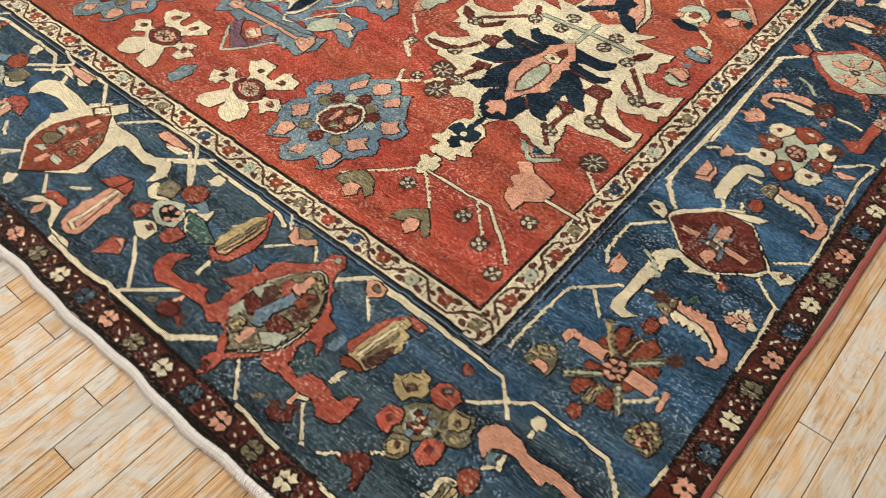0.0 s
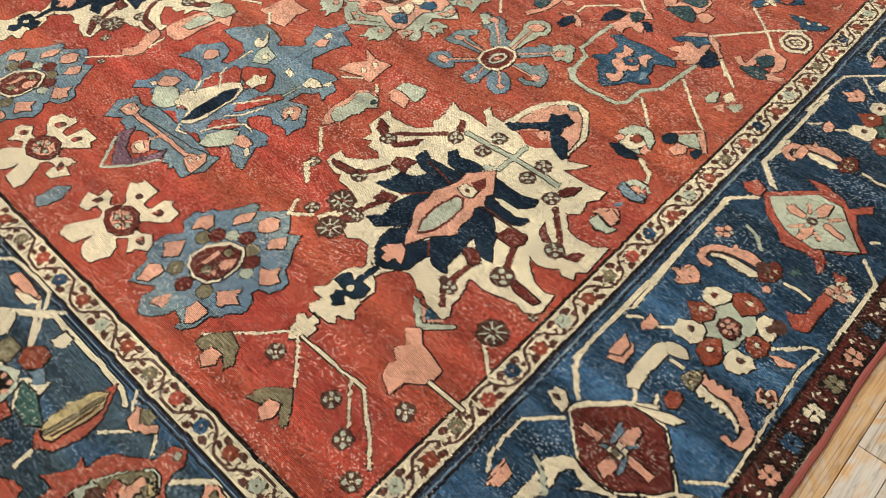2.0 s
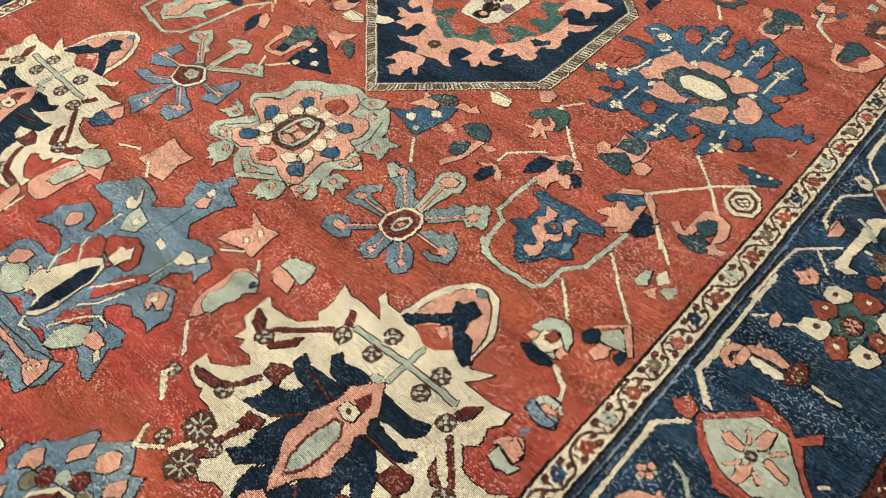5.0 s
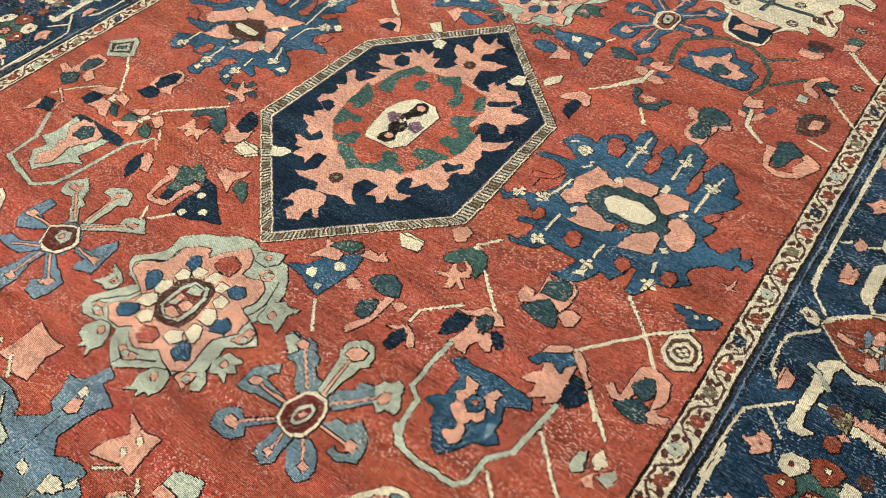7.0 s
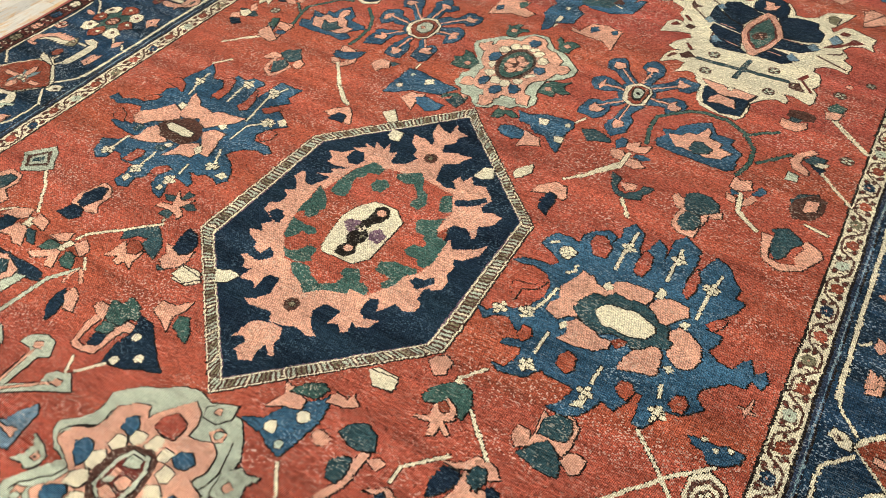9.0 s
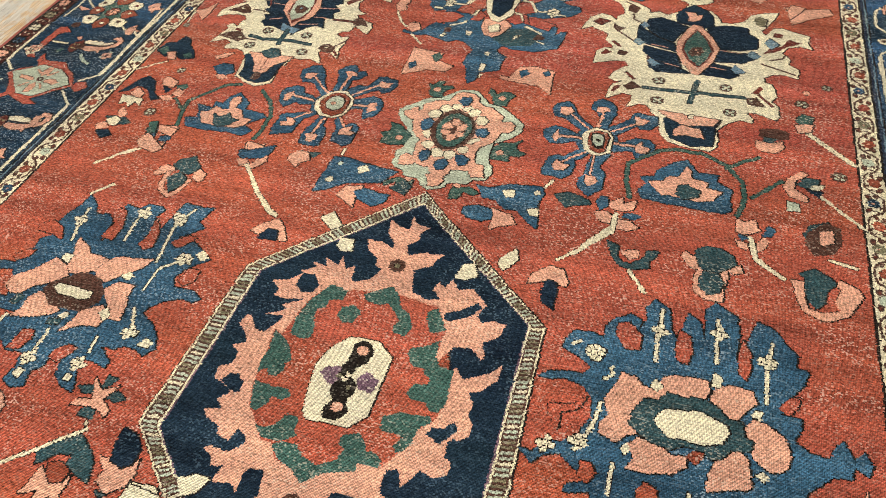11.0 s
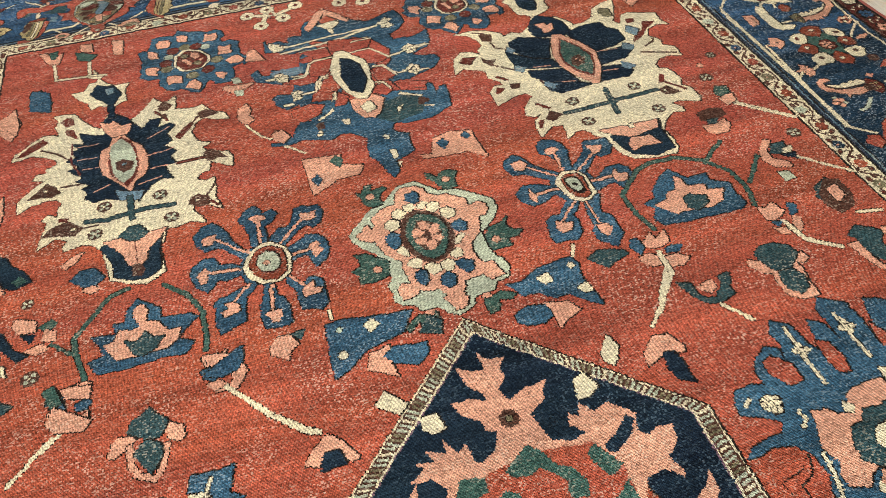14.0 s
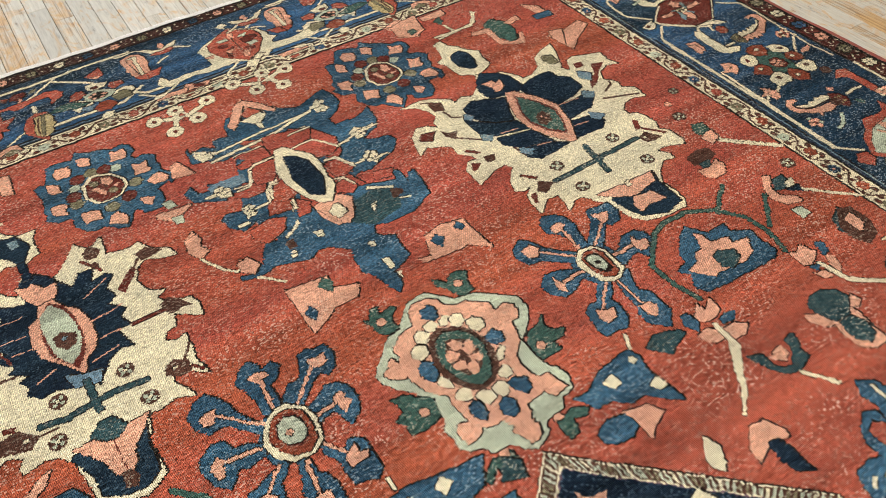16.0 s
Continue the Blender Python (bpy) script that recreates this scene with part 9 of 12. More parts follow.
def draw_snow_near(k):
    k.area("slate", [(-39, 27.5), (-38.5, 31.5), (-35, 33), (-31, 31), (-28, 34.5), (-22.5, 34), (-19.5, 29.5), (-15, 27.5), (-14, 23), (-10, 19.5),
           (-5.5, 19.5), (-4, 13.5), (-8, 11.5), (-11, 7.5), (-15, 9.5), (-20, 16.5), (-24, 19.5), (-28.5, 18.5), (-34, 23.5)])
    k.area("mint", [(-39, 27.5), (-36.5, 31.5), (-30, 30), (-28, 24.5), (-29.5, 21), (-34, 23.5)])
    k.area("slate", [(3, 13.5), (4, 19.5), (10.5, 25), (10, 30), (17.5, 32.5), (21.5, 32.5), (19, 26.5), (22, 25), (14.5, 16.5), (9, 10)])
    k.area("mint", [(-4, 13.5), (-6, 24.5), (-8, 34), (-11, 38), (-11, 43.5), (-7, 47.5), (-4, 50), (2.5, 48), (5.5, 44.5), (7, 38), (4, 35), (4,
           30.5), (2, 24), (2, 18), (1.5, 13.5)])
    k.area("mint", [(17, 32), (18.5, 37), (22.5, 38), (23.5, 42), (28, 40), (30, 35.5), (33.5, 32), (34, 26.5), (29, 25.5), (26.5, 22), (22, 25)])
    k.area("slate", [(9.5, 2), (12.5, 6), (14, 9), (19.5, 9), (24, 14.5), (30.5, 10.5), (34, 5), (35.5, -3), (31.5, -4.5), (27, -7.5), (21, -6.5),
           (21.5, -2.5), (24.5, -4), (29.5, -2), (28.5, 1.5), (23.5, 2.5), (17, 1.5)])
    k.area("slate", [(1.5, -11.5), (11, -6.5), (17.5, -9.5), (22, -15), (23, -21), (19.5, -25.5), (12, -24), (6.5, -17.5)])
    k.area("slate", [(-38, -6.5), (-38, -0.5), (-37.5, 6), (-28, 14.5), (-26, 10.5), (-29.5, 4.5), (-22, 3), (-14.5, 2.5), (-12.5, -3), (-19.5, -3.5),
           (-26.5, -4.5), (-30, -7)])
    k.area("slate", [(-32, -29), (-35, -22.5), (-31.5, -17), (-26, -15), (-21.5, -17), (-12, -8.5), (-8, -9.5), (-13.5, -15), (-18, -20), (-15.5,
           -23.5), (-19.5, -28.5), (-25.5, -30)])
    k.area("slate", [(-1.5, -8.5), (-6, -10), (-6, -18.5), (-7, -23), (-5, -27), (1, -28), (5, -24.5), (4, -18.5), (3.5, -9.5)])
    k.line("pink", 7, [(-12, 0.5), (-31, 0)])
    k.area("pink", [(-35, -1.5), (-34.5, 2), (-29.5, 2.5), (-28.5, -0.5), (-31.5, -2.5)])
    k.line("pink", 6, [(-9.5, -8), (-24, -20.5)])
    k.area("pink", [(-29, -24), (-28.5, -20), (-23, -19.5), (-21, -23), (-25, -25)])
    k.line("pink", 6, [(-1.5, -9), (-0.5, -22)])
    k.area("pink", [(-3, -23.5), (-2.5, -20.5), (1, -20.5), (1.5, -24)])
    k.line("pink", 6, [(-9, 12), (-26, 28.5)])
    k.area("pink", [(-31.5, 27.5), (-30.5, 31.5), (-25.5, 31.5), (-24, 28), (-27.5, 26.5)])
    k.line("pink", 7, [(-0.5, 14), (-3, 37.5)])
    k.area("pink", [(-7, 37.5), (-7, 42), (-3, 45), (1.5, 44), (2, 39.5), (-1.5, 36.5)])
    k.line("pink", 6, [(5.5, 11.5), (21.5, 28)])
    k.area("pink", [(22, 27.5), (22, 32), (26, 33.5), (27.5, 28.5), (25, 26)])
    k.line("pink", 7, [(10, 1.5), (26, 1.5)])
    k.area("pink", [(24.5, 1.5), (26, 4.5), (30.5, 4), (30.5, -0.5), (27.5, -1)])
    k.line("pink", 6, [(7.5, -8), (16, -17.5)])
    k.area("pink", [(14.5, -19), (15.5, -16), (19, -17), (19, -20.5)])
    k.area("cream", [(-10, -8), (-12, -0.5), (-8.5, 10), (-4, 13.5), (3.5, 13), (8, 8.5), (9, -0.5), (7, -8.5), (1.5, -10.5), (-6.5, -10)])
    k.area("maroon", [(-8.5, -6.5), (-10.5, -0.5), (-7, 9), (-3.5, 11.5), (3, 11.5), (6.5, 7.5), (7.5, 0), (5.5, -7), (1, -9), (-5.5, -9)], 0.0)
    k.area("mint", [(-4, -4.5), (-5.5, 2.5), (-1, 7.5), (3, 6), (3.5, -0.5), (0, -5)], 0.003)
    k.area("maroon", [(-3, -3), (-3.5, 2), (-0.5, 6), (2, 4.5), (1.5, -0.5), (-1, -3.5)], 0.0)
    k.area("pink", [(-2.5, -0.5), (-1.5, 3), (1, 2.5), (0, -0.5)], 0.0)


def draw_star_far_l(k):
    k.dots("blue", 15, [(-1, 0)])
    k.area("blue", [(-7, 15), (-7, 24), (-9, 31), (-12, 37), (-8, 42), (-2, 46), (1, 42), (2, 38), (7, 40), (10, 36), (6, 30), (2, 28), (2, 22), (2,
           15), (-4, 13)])
    k.area("blue", [(3, 12), (4, 19), (9, 24), (13, 23), (16, 26), (19, 36), (24, 38), (27, 35), (32, 35), (34, 29), (31, 21), (26, 19), (24, 22),
           (19, 19), (13, 13), (8, 9)])
    k.area("blue", [(10, 7), (16, 10), (20, 12), (22, 14), (28, 13), (31, 8), (32, 1), (30, -5), (24, -11), (22, -6), (20, 0), (15, -1), (11, -3), (9,
           -1)])
    k.area("blue", [(8, -8), (10, -13), (12, -18), (16, -19), (19, -16), (22, -17), (25, -20), (25, -28), (25, -36), (21, -39), (17, -37), (12, -36),
           (11, -29), (11, -23), (7, -17)])
    k.area("blue", [(-4, -13), (1, -15), (1, -23), (4, -26), (6, -31), (6, -42), (4, -44), (-2, -43), (-7, -42), (-8, -35), (-8, -27), (-6, -24)])
    k.area("blue", [(-8, -11), (-12, -11), (-17, -13), (-20, -14), (-24, -16), (-27, -16), (-30, -18), (-29, -24), (-30, -32), (-28, -38), (-21, -36),
           (-15, -34), (-15, -26), (-14, -19), (-8, -13)])
    k.area("blue", [(-11, 2), (-19, 6), (-24, 7), (-27, 13), (-32, 14), (-38, 10), (-40, 3), (-37, -5), (-32, -10), (-28, -6), (-26, -3), (-22, -5),
           (-14, -3)])
    k.area("blue", [(-7, 9), (-12, 16), (-16, 23), (-18, 30), (-22, 36), (-26, 40), (-32, 38), (-36, 33), (-35, 25), (-31, 19), (-26, 20), (-22, 19),
           (-16, 12), (-10, 5)])
    k.line("pink", 9, [(-2, 16), (-1, 33)])
    k.area("pink", [(-6, 36), (-2, 38), (3, 36), (3, 33), (-1, 33), (-3, 32)])
    k.line("pink", 7, [(7, 11), (22, 27)])
    k.area("pink", [(22, 32), (25, 31), (30, 31), (29, 26), (26, 25), (23, 26), (21, 29)])
    k.line("pink", 9, [(12, 2), (22, 3)])
    k.area("pink", [(22, 6), (27, 8), (27, 4), (29, 1), (24, -4), (23, 0)])
    k.line("pink", 7, [(9, -12), (16, -22)])
    k.area("pink", [(14, -23), (20, -19), (20, -24), (24, -25), (22, -28), (17, -28), (14, -29)])
    k.line("pink", 8, [(-1, -15), (-2, -32)])
    k.area("pink", [(-6, -33), (-2, -32), (2, -33), (2, -37), (0, -40), (-3, -39), (-4, -36)])
    k.line("pink", 6, [(-11, -10), (-20, -20)])
    k.area("pink", [(-25, -20), (-21, -20), (-18, -23), (-18, -27), (-22, -28), (-25, -29), (-27, -25), (-23, -24)])
    k.line("pink", 9, [(-14, 1), (-29, 3)])
    k.area("pink", [(-36, 4), (-32, 7), (-30, 4), (-32, -3), (-35, -3)])
    k.line("pink", 6, [(-8, 10), (-26, 28)])
    k.area("pink", [(-32, 29), (-28, 30), (-24, 30), (-27, 23), (-31, 24)])
    k.area("cream", [(-7, 12), (-2, 15), (4, 15), (10, 9), (12, 1), (10, -10), (4, -14), (-5, -13), (-11, -7), (-13, 1), (-11, 7)])
    k.area("russet", [(-6, 10), (-2, 12), (3, 12), (8, 8), (9, 0), (8, -8), (3, -12), (-4, -10), (-8, -5), (-10, 2)])
    k.area("maroon", [(-5, 8), (0, 11), (5, 9), (7, 2), (6, -5), (1, -8), (-4, -5), (-7, 1)], 0.0)
    k.area("mint", [(-4, 7), (0, 9), (4, 7), (6, 2), (5, -4), (1, -6), (-4, -4), (-6, 1)])
    k.dots("pink", 1.7, [(-1, 1)])


def draw_star_far_r(k):
    k.dots("blue", 14, [(0, 1)])
    k.area("blue", [(-2, 11), (-1, 23), (-4, 29), (-8, 32), (-8, 40), (-3, 44), (3, 42), (7, 37), (8, 30), (6, 24), (5, 17), (2, 11)])
    k.area("blue", [(2, 12), (9, 19), (17, 27), (19, 34), (25, 33), (33, 33), (34, 26), (30, 19), (24, 18), (22, 21), (17, 16), (8, 7)])
    k.area("blue", [(8, 1), (16, 4), (23, 9), (30, 9), (34, 5), (35, -2), (29, -8), (24, -9), (22, -4), (17, -4), (11, -7), (7, -6)])
    k.area("blue", [(4, -9), (10, -10), (7, -17), (5, -23), (9, -27), (9, -36), (10, -41), (3, -48), (0, -46), (-5, -41), (-5, -35), (-2, -29), (-2,
           -22), (0, -12)])
    k.area("blue", [(-6, -6), (-1, -9), (-6, -17), (-10, -20), (-9, -25), (-10, -33), (-14, -38), (-20, -36), (-26, -37), (-27, -32), (-26, -24),
           (-25, -20), (-20, -17), (-17, -18), (-13, -14)])
    k.area("blue", [(-7, 3), (-14, 5), (-20, 9), (-27, 10), (-33, 5), (-32, -2), (-27, -7), (-20, -6), (-14, -3), (-7, -3)])
    k.area("blue", [(-3, 13), (-10, 19), (-16, 25), (-19, 32), (-23, 37), (-30, 33), (-32, 27), (-29, 20), (-22, 19), (-17, 14), (-8, 7)])
    k.line("pink", 7, [(-1, 13), (0, 31)])
    k.area("pink", [(-4, 35), (1, 36), (4, 33), (-1, 30), (-5, 30)])
    k.line("pink", 6, [(6, 11), (21, 23)])
    k.area("pink", [(20, 31), (24, 28), (29, 28), (25, 22), (21, 22)])
    k.line("pink", 8, [(10, 1), (24, 1)])
    k.area("pink", [(26, 7), (27, 2), (32, 1), (29, -5), (24, -4), (23, 0)])
    k.line("pink", 7, [(1, -12), (1, -30)])
    k.area("pink", [(-2, -31), (4, -31), (6, -35), (2, -40), (-1, -37), (-1, -34)])
    k.line("pink", 6, [(-4, -10), (-17, -23)])
    k.area("pink", [(-20, -21), (-17, -24), (-12, -25), (-15, -30), (-20, -31), (-22, -27)])
    k.line("pink", 8, [(-8, 1), (-22, 1)])
    k.area("pink", [(-24, 8), (-24, 4), (-22, 0), (-24, -5), (-27, -1)])
    k.line("pink", 6, [(-5, 11), (-20, 24)])
    k.area("pink", [(-27, 30), (-21, 31), (-18, 26), (-22, 22), (-26, 24)])
    k.area("cream", [(-7, 10), (-1, 14), (6, 12), (9, 7), (9, -8), (4, -12), (-1, -12), (-6, -9), (-8, 0), (-9, 6)])
    k.area("russet", [(-5, 8), (-1, 11), (5, 10), (7, 6), (6, -7), (3, -10), (0, -9), (-3, -7), (-5, 0)])
    k.area("dark", [(-4, 8), (0, 9), (4, 8), (5, 4), (5, -5), (2, -7), (-1, -5), (-4, 2)], 0.0)
    k.area("mint", [(-3, 7), (1, 8), (4, 5), (4, -2), (1, -4), (-2, 0)], 0.0)
    k.dots("dark", 1.6, [(1, 2)])


def draw_blue_palm_left(k):
    k.area("blue", [(-72, 0), (-70, 6), (-62, 3), (-55, 8), (-46, 8), (-42, 16), (-43, 27), (-37, 33), (-42, 41), (-40, 50), (-37, 57), (-37, 66),
           (-29, 60), (-24, 53), (-16, 54), (-11, 49), (-11, 40), (-9, 33), (-5, 40), (-9, 53), (-11, 64), (-2, 62), (1, 66), (10, 67), (14, 65), (11,
           59), (15, 48), (13, 42), (18, 44), (20, 53), (21, 63), (23, 73), (35, 72), (41, 73), (38, 61), (43, 57), (38, 52), (33, 48), (32, 42), (38,
           47), (45, 45), (58, 36), (53, 32), (48, 27), (45, 20), (48, 14), (60, 14), (67, 10), (63, 7), (57, 8), (48, 4), (43, -1), (42, -6), (50,
           -10), (56, -16), (60, -24), (56, -29), (50, -26), (44, -26), (40, -29), (32, -29), (42, -36), (42, -40), (35, -38), (28, -38), (28, -42),
           (32, -49), (35, -56), (27, -54), (21, -50), (19, -41), (12, -38), (12, -47), (8, -51), (10, -59), (4, -61), (-2, -58), (-1, -50), (-3,
           -42), (-12, -43), (-18, -39), (-24, -39), (-24, -46), (-29, -49), (-36, -45), (-40, -34), (-31, -30), (-27, -26), (-23, -21), (-32, -21),
           (-43, -20), (-51, -17), (-46, -13), (-34, -14), (-38, -5), (-44, 4), (-54, 2), (-61, -2)])
    k.area("red", [(-31, 29), (-38, 32), (-49, 33), (-51, 37), (-45, 42), (-36, 38)])
    k.area("red", [(-11, 37), (-10, 44), (-8, 52), (-14, 60), (-8, 59), (-3, 47), (-3, 36)], 0.002)
    k.area("red", [(13, 37), (15, 43), (13, 54), (13, 58), (20, 48), (22, 37), (18, 34)])
    k.area("red", [(-50, 12), (-46, 18), (-40, 19), (-41, 14), (-46, 10)], 0.002)
    k.area("red", [(-13, -42), (-12, -34), (-12, -30), (-6, -29), (-4, -34), (-6, -41)])
    k.area("red", [(11, -41), (12, -36), (17, -32), (22, -33), (20, -38), (17, -43)])
    k.area("red", [(-54, -12), (-55, -4), (-46, -8), (-42, -15), (-49, -15)], 0.002)
    k.area("red", [(48, 19), (50, 28), (56, 28), (57, 20), (52, 16)], 0.002)
    k.area("red", [(30, 43), (38, 50), (43, 49), (39, 43), (34, 40)], 0.002)
    k.area("pink", [(-41, -6), (-40, 0), (-32, 7), (-25, 17), (-16, 13), (-11, 7), (-17, 1), (-25, -5), (-29, -10), (-34, -11)])
    k.area("pink", [(-16, 13), (-16, 19), (-21, 28), (-22, 34), (-12, 28), (-9, 24), (-2, 24), (6, 22), (1, 15), (-5, 9), (-11, 9)])
    k.area("pink", [(1, 15), (6, 25), (17, 27), (28, 29), (25, 22), (18, 15), (11, 8), (5, 10)])
    k.area("pink", [(13, 3), (18, 10), (28, 10), (28, 3), (31, -3), (33, -13), (27, -13), (21, -5)])
    k.area("pink", [(6, -26), (9, -18), (10, -12), (19, -6), (26, -12), (24, -19), (16, -20)])
    k.area("pink", [(-25, -25), (-22, -19), (-23, -12), (-19, -6), (-10, -9), (-1, -15), (-4, -18), (-13, -22)])
    k.area("brown", [(-19, -4), (-17, 1), (-10, 6), (-6, 11), (1, 12), (9, 8), (15, 2), (16, -5), (11, -12), (2, -13), (-9, -13)])
    k.area("cream", [(-13, -2), (-13, 1), (5, 1), (9, 0), (9, -4), (4, -5), (-9, -5)])
    k.area("cream", [(-22, 17), (-22, 21), (-17, 21), (-17, 15)])
    k.area("cream", [(17, 14), (20, 18), (24, 15), (22, 12)])
    k.area("cream", [(0, -18), (3, -14), (6, -15), (4, -19)])
    k.area("cream", [(20, -11), (22, -7), (27, -11), (25, -15)])
    k.area("deep_green", [(-31, -16), (-29, -10), (-25, -12), (-27, -17)], 0.002)
    k.area("deep_green", [(-4, -21), (3, -19), (3, -23), (-3, -24)], 0.002)
    k.line("cream", 7, [(-25, 30), (-28, 39), (-31, 56)])
    k.area("cream", [(-33, 45), (-32, 49), (-26, 47), (-27, 42)])
    k.line("cream", 7, [(4, 37), (2, 52), (3, 64)])
    k.area("cream", [(0, 57), (0, 63), (5, 61), (7, 55)])
    k.line("cream", 7, [(30, 27), (26, 53), (31, 70)])
    k.area("cream", [(21, 60), (22, 65), (30, 62), (30, 55)])
    k.line("cream", 7, [(34, 8), (34, 24), (42, 32)])
    k.area("cream", [(38, 33), (41, 37), (48, 35), (49, 30)])
    k.area("cream", [(48, 38), (51, 42), (56, 37), (53, 34)])
    k.line("cream", 7, [(36, -3), (41, -14)])
    k.area("cream", [(37, -20), (41, -16), (47, -16), (47, -20)])
    k.area("cream", [(50, -24), (52, -19), (57, -21), (56, -24)])
    k.line("cream", 7, [(1, -26), (2, -42)])
    k.area("cream", [(-1, -46), (-1, -41), (5, -43), (4, -47)])
    k.area("cream", [(0, -54), (1, -50), (5, -51), (5, -56)])
    k.line("cream", 7, [(28, -24), (29, -34)])
    k.area("cream", [(25, -43), (25, -38), (30, -39), (30, -44)])
    k.area("cream", [(26, -51), (26, -47), (30, -48), (30, -51)])
    k.line("cream", 7, [(-27, -23), (-27, -36)])
    k.area("cream", [(-32, -43), (-30, -37), (-25, -37), (-25, -42)])
    k.buds([(-30, 46), (3, 60), (26, 60), (44, 33), (42, -18), (2, -44), (28, -41), (-28, -40)])


def draw_medallion_heart(k):
    k.area("cream", [(-14.5, -19), (-17, -5.5), (-18.5, 5.5), (-15, 18), (-8, 25), (6.5, 25.5), (15, 17.5), (15, 1), (15, -15), (9, -22), (-2, -22.5),
           (-12, -22.5)])
    k.area("dark", [(-4.5, 11.5), (-5, 21.5), (-1, 24.5), (3, 23.5), (6, 18.5), (4.5, 12), (0.5, 8), (0.5, 3), (4.5, -0.5), (5, -5), (3, -9), (6,
           -15.5), (2, -20.5), (-4.5, -20.5), (-6, -15.5), (-3.5, -10.5), (-6.5, -7), (-6.5, -1.5), (-7.5, 5.5)], 0.0)
    k.area("plum", [(-15, 2), (-12.5, 6.5), (-6, 7.5), (-4, 1), (-7.5, -3.5)], 0.0)
    k.area("plum", [(3, 2.5), (6.5, 8), (14, 4), (12.5, -3), (6, -2.5)], 0.0)
    k.dots("pink", 2.8, [(0, 18.5), (0, -13.5)])
    k.dots("cream", 1.4, [(-2.5, 1.5), (-1.5, 4)])
    k.dots("olive", 1.2, [(1, -2.5), (-5.5, 2.5)])
    k.dots("brown", 4.8, [(-1.5, 74.5), (-1.5, -61.5)])
    k.dots("olive", 1.6, [(-1.5, 74.5), (-1.5, -61.5)])
    k.area("cream", [(-38.5, 81), (-37.5, 87), (-30.5, 86.5), (-28.5, 78), (-35, 77.5)])
    k.area("cream", [(-55, 98.5), (-49.5, 105), (-40.5, 95.5), (-45.5, 91)])
    k.area("cream", [(30, 74), (32, 84), (38, 86), (41.5, 78), (36, 74)])
    k.area("cream", [(49.5, 88), (49.5, 93), (56, 102), (59, 94.5), (53, 85)])
    k.area("cream", [(-53.5, -64.5), (-45.5, -60), (-39, -60.5), (-42, -68), (-47.5, -71)])
    k.area("cream", [(57.5, -74), (61.5, -70.5), (73, -70.5), (74, -79.5), (64.5, -79.5)])
    k.area("cream", [(-69.5, -81), (-71, -71), (-60, -70), (-54, -76), (-60, -81.5)])


def draw_star_near_l(k):
    k.dots("slate", 13, [(2, 0)])
    k.area("mint", [(-31, 22), (-35, 30), (-27, 39), (-18, 33), (-15, 26), (-9, 24), (-10, 20), (-1, 13), (-5, 10), (-21, 24), (-26, 22)])
    k.area("mint", [(1, 15), (0, 36), (-9, 37), (-9, 41), (0, 47), (7, 46), (12, 38), (7, 35), (6, 14)])
    k.area("mint", [(2, 13), (21, 26), (19, 30), (23, 35), (30, 37), (38, 30), (33, 27), (28, 25), (6, 10)])
    k.area("slate", [(13, 1), (23, 3), (25, 9), (30, 18), (34, 14), (35, 7), (37, -6), (26, -10), (24, -5), (26, -2), (17, -2)])
    k.area("slate", [(3, -11), (7, -8), (19, -15), (30, -19), (30, -28), (27, -35), (18, -34), (14, -28), (19, -24)])
    k.area("slate", [(-1, -10), (4, -12), (3, -22), (7, -32), (6, -46), (-9, -38), (-4, -26), (-3, -18)])
    k.area("slate", [(-5, -8), (-1, -13), (-10, -21), (-19, -22), (-29, -21), (-25, -15), (-15, -15)])
    k.area("slate", [(-10, 3), (-12, -1), (-17, -5), (-27, -10), (-33, -5), (-33, 4), (-30, 15), (-23, 14), (-24, 7), (-24, 4), (-16, 2)])
    k.line("pink", 6, [(-4, 13), (-24, 29)])
    k.area("pink", [(-30, 28), (-30, 31), (-26, 31), (-26, 34), (-23, 32), (-22, 28)], 0.002)
    k.line("pink", 6, [(2, 16), (1, 39)])
    k.area("pink", [(-1, 38), (-2, 41), (2, 43), (4, 39)], 0.002)
    k.line("pink", 6, [(5, 12), (27, 30)])
    k.area("pink", [(25, 29), (26, 32), (30, 32), (30, 29)], 0.002)
    k.line("pink", 6, [(16, 1), (30, 0)])
    k.area("pink", [(27, -1), (28, 2), (32, 4), (34, -1)])
    k.line("pink", 6, [(7, -11), (21, -22)])
    k.area("pink", [(18, -27), (21, -22), (26, -21), (25, -26)])
    k.line("pink", 6, [(1, -13), (1, -30)])
    k.area("pink", [(-1, -35), (0, -30), (5, -32), (3, -35)])
    k.line("pink", 6, [(-3, -10), (-18, -19)])
    k.line("pink", 6, [(-12, 2), (-29, 1)])
    k.area("pink", [(-32, -1), (-31, 4), (-26, 4), (-26, 0)])
    k.area("cream", [(-6, -9), (-12, 3), (-1, 10), (4, 11), (13, 4), (13, -2), (9, -9), (1, -12)])
    k.area("maroon", [(-5, -8), (-10, 2), (0, 8), (3, 9), (10, 3), (10, -1), (6, -8), (0, -9)])
    k.area("brown", [(-2, -5), (-6, 2), (1, 7), (8, 3), (7, -3)], 0.0)
    k.area("mint", [(-2, -2), (-3, 4), (3, 6), (7, 2), (5, -3)], 0.0)
    k.dots("pink", 1.8, [(1, 1)])


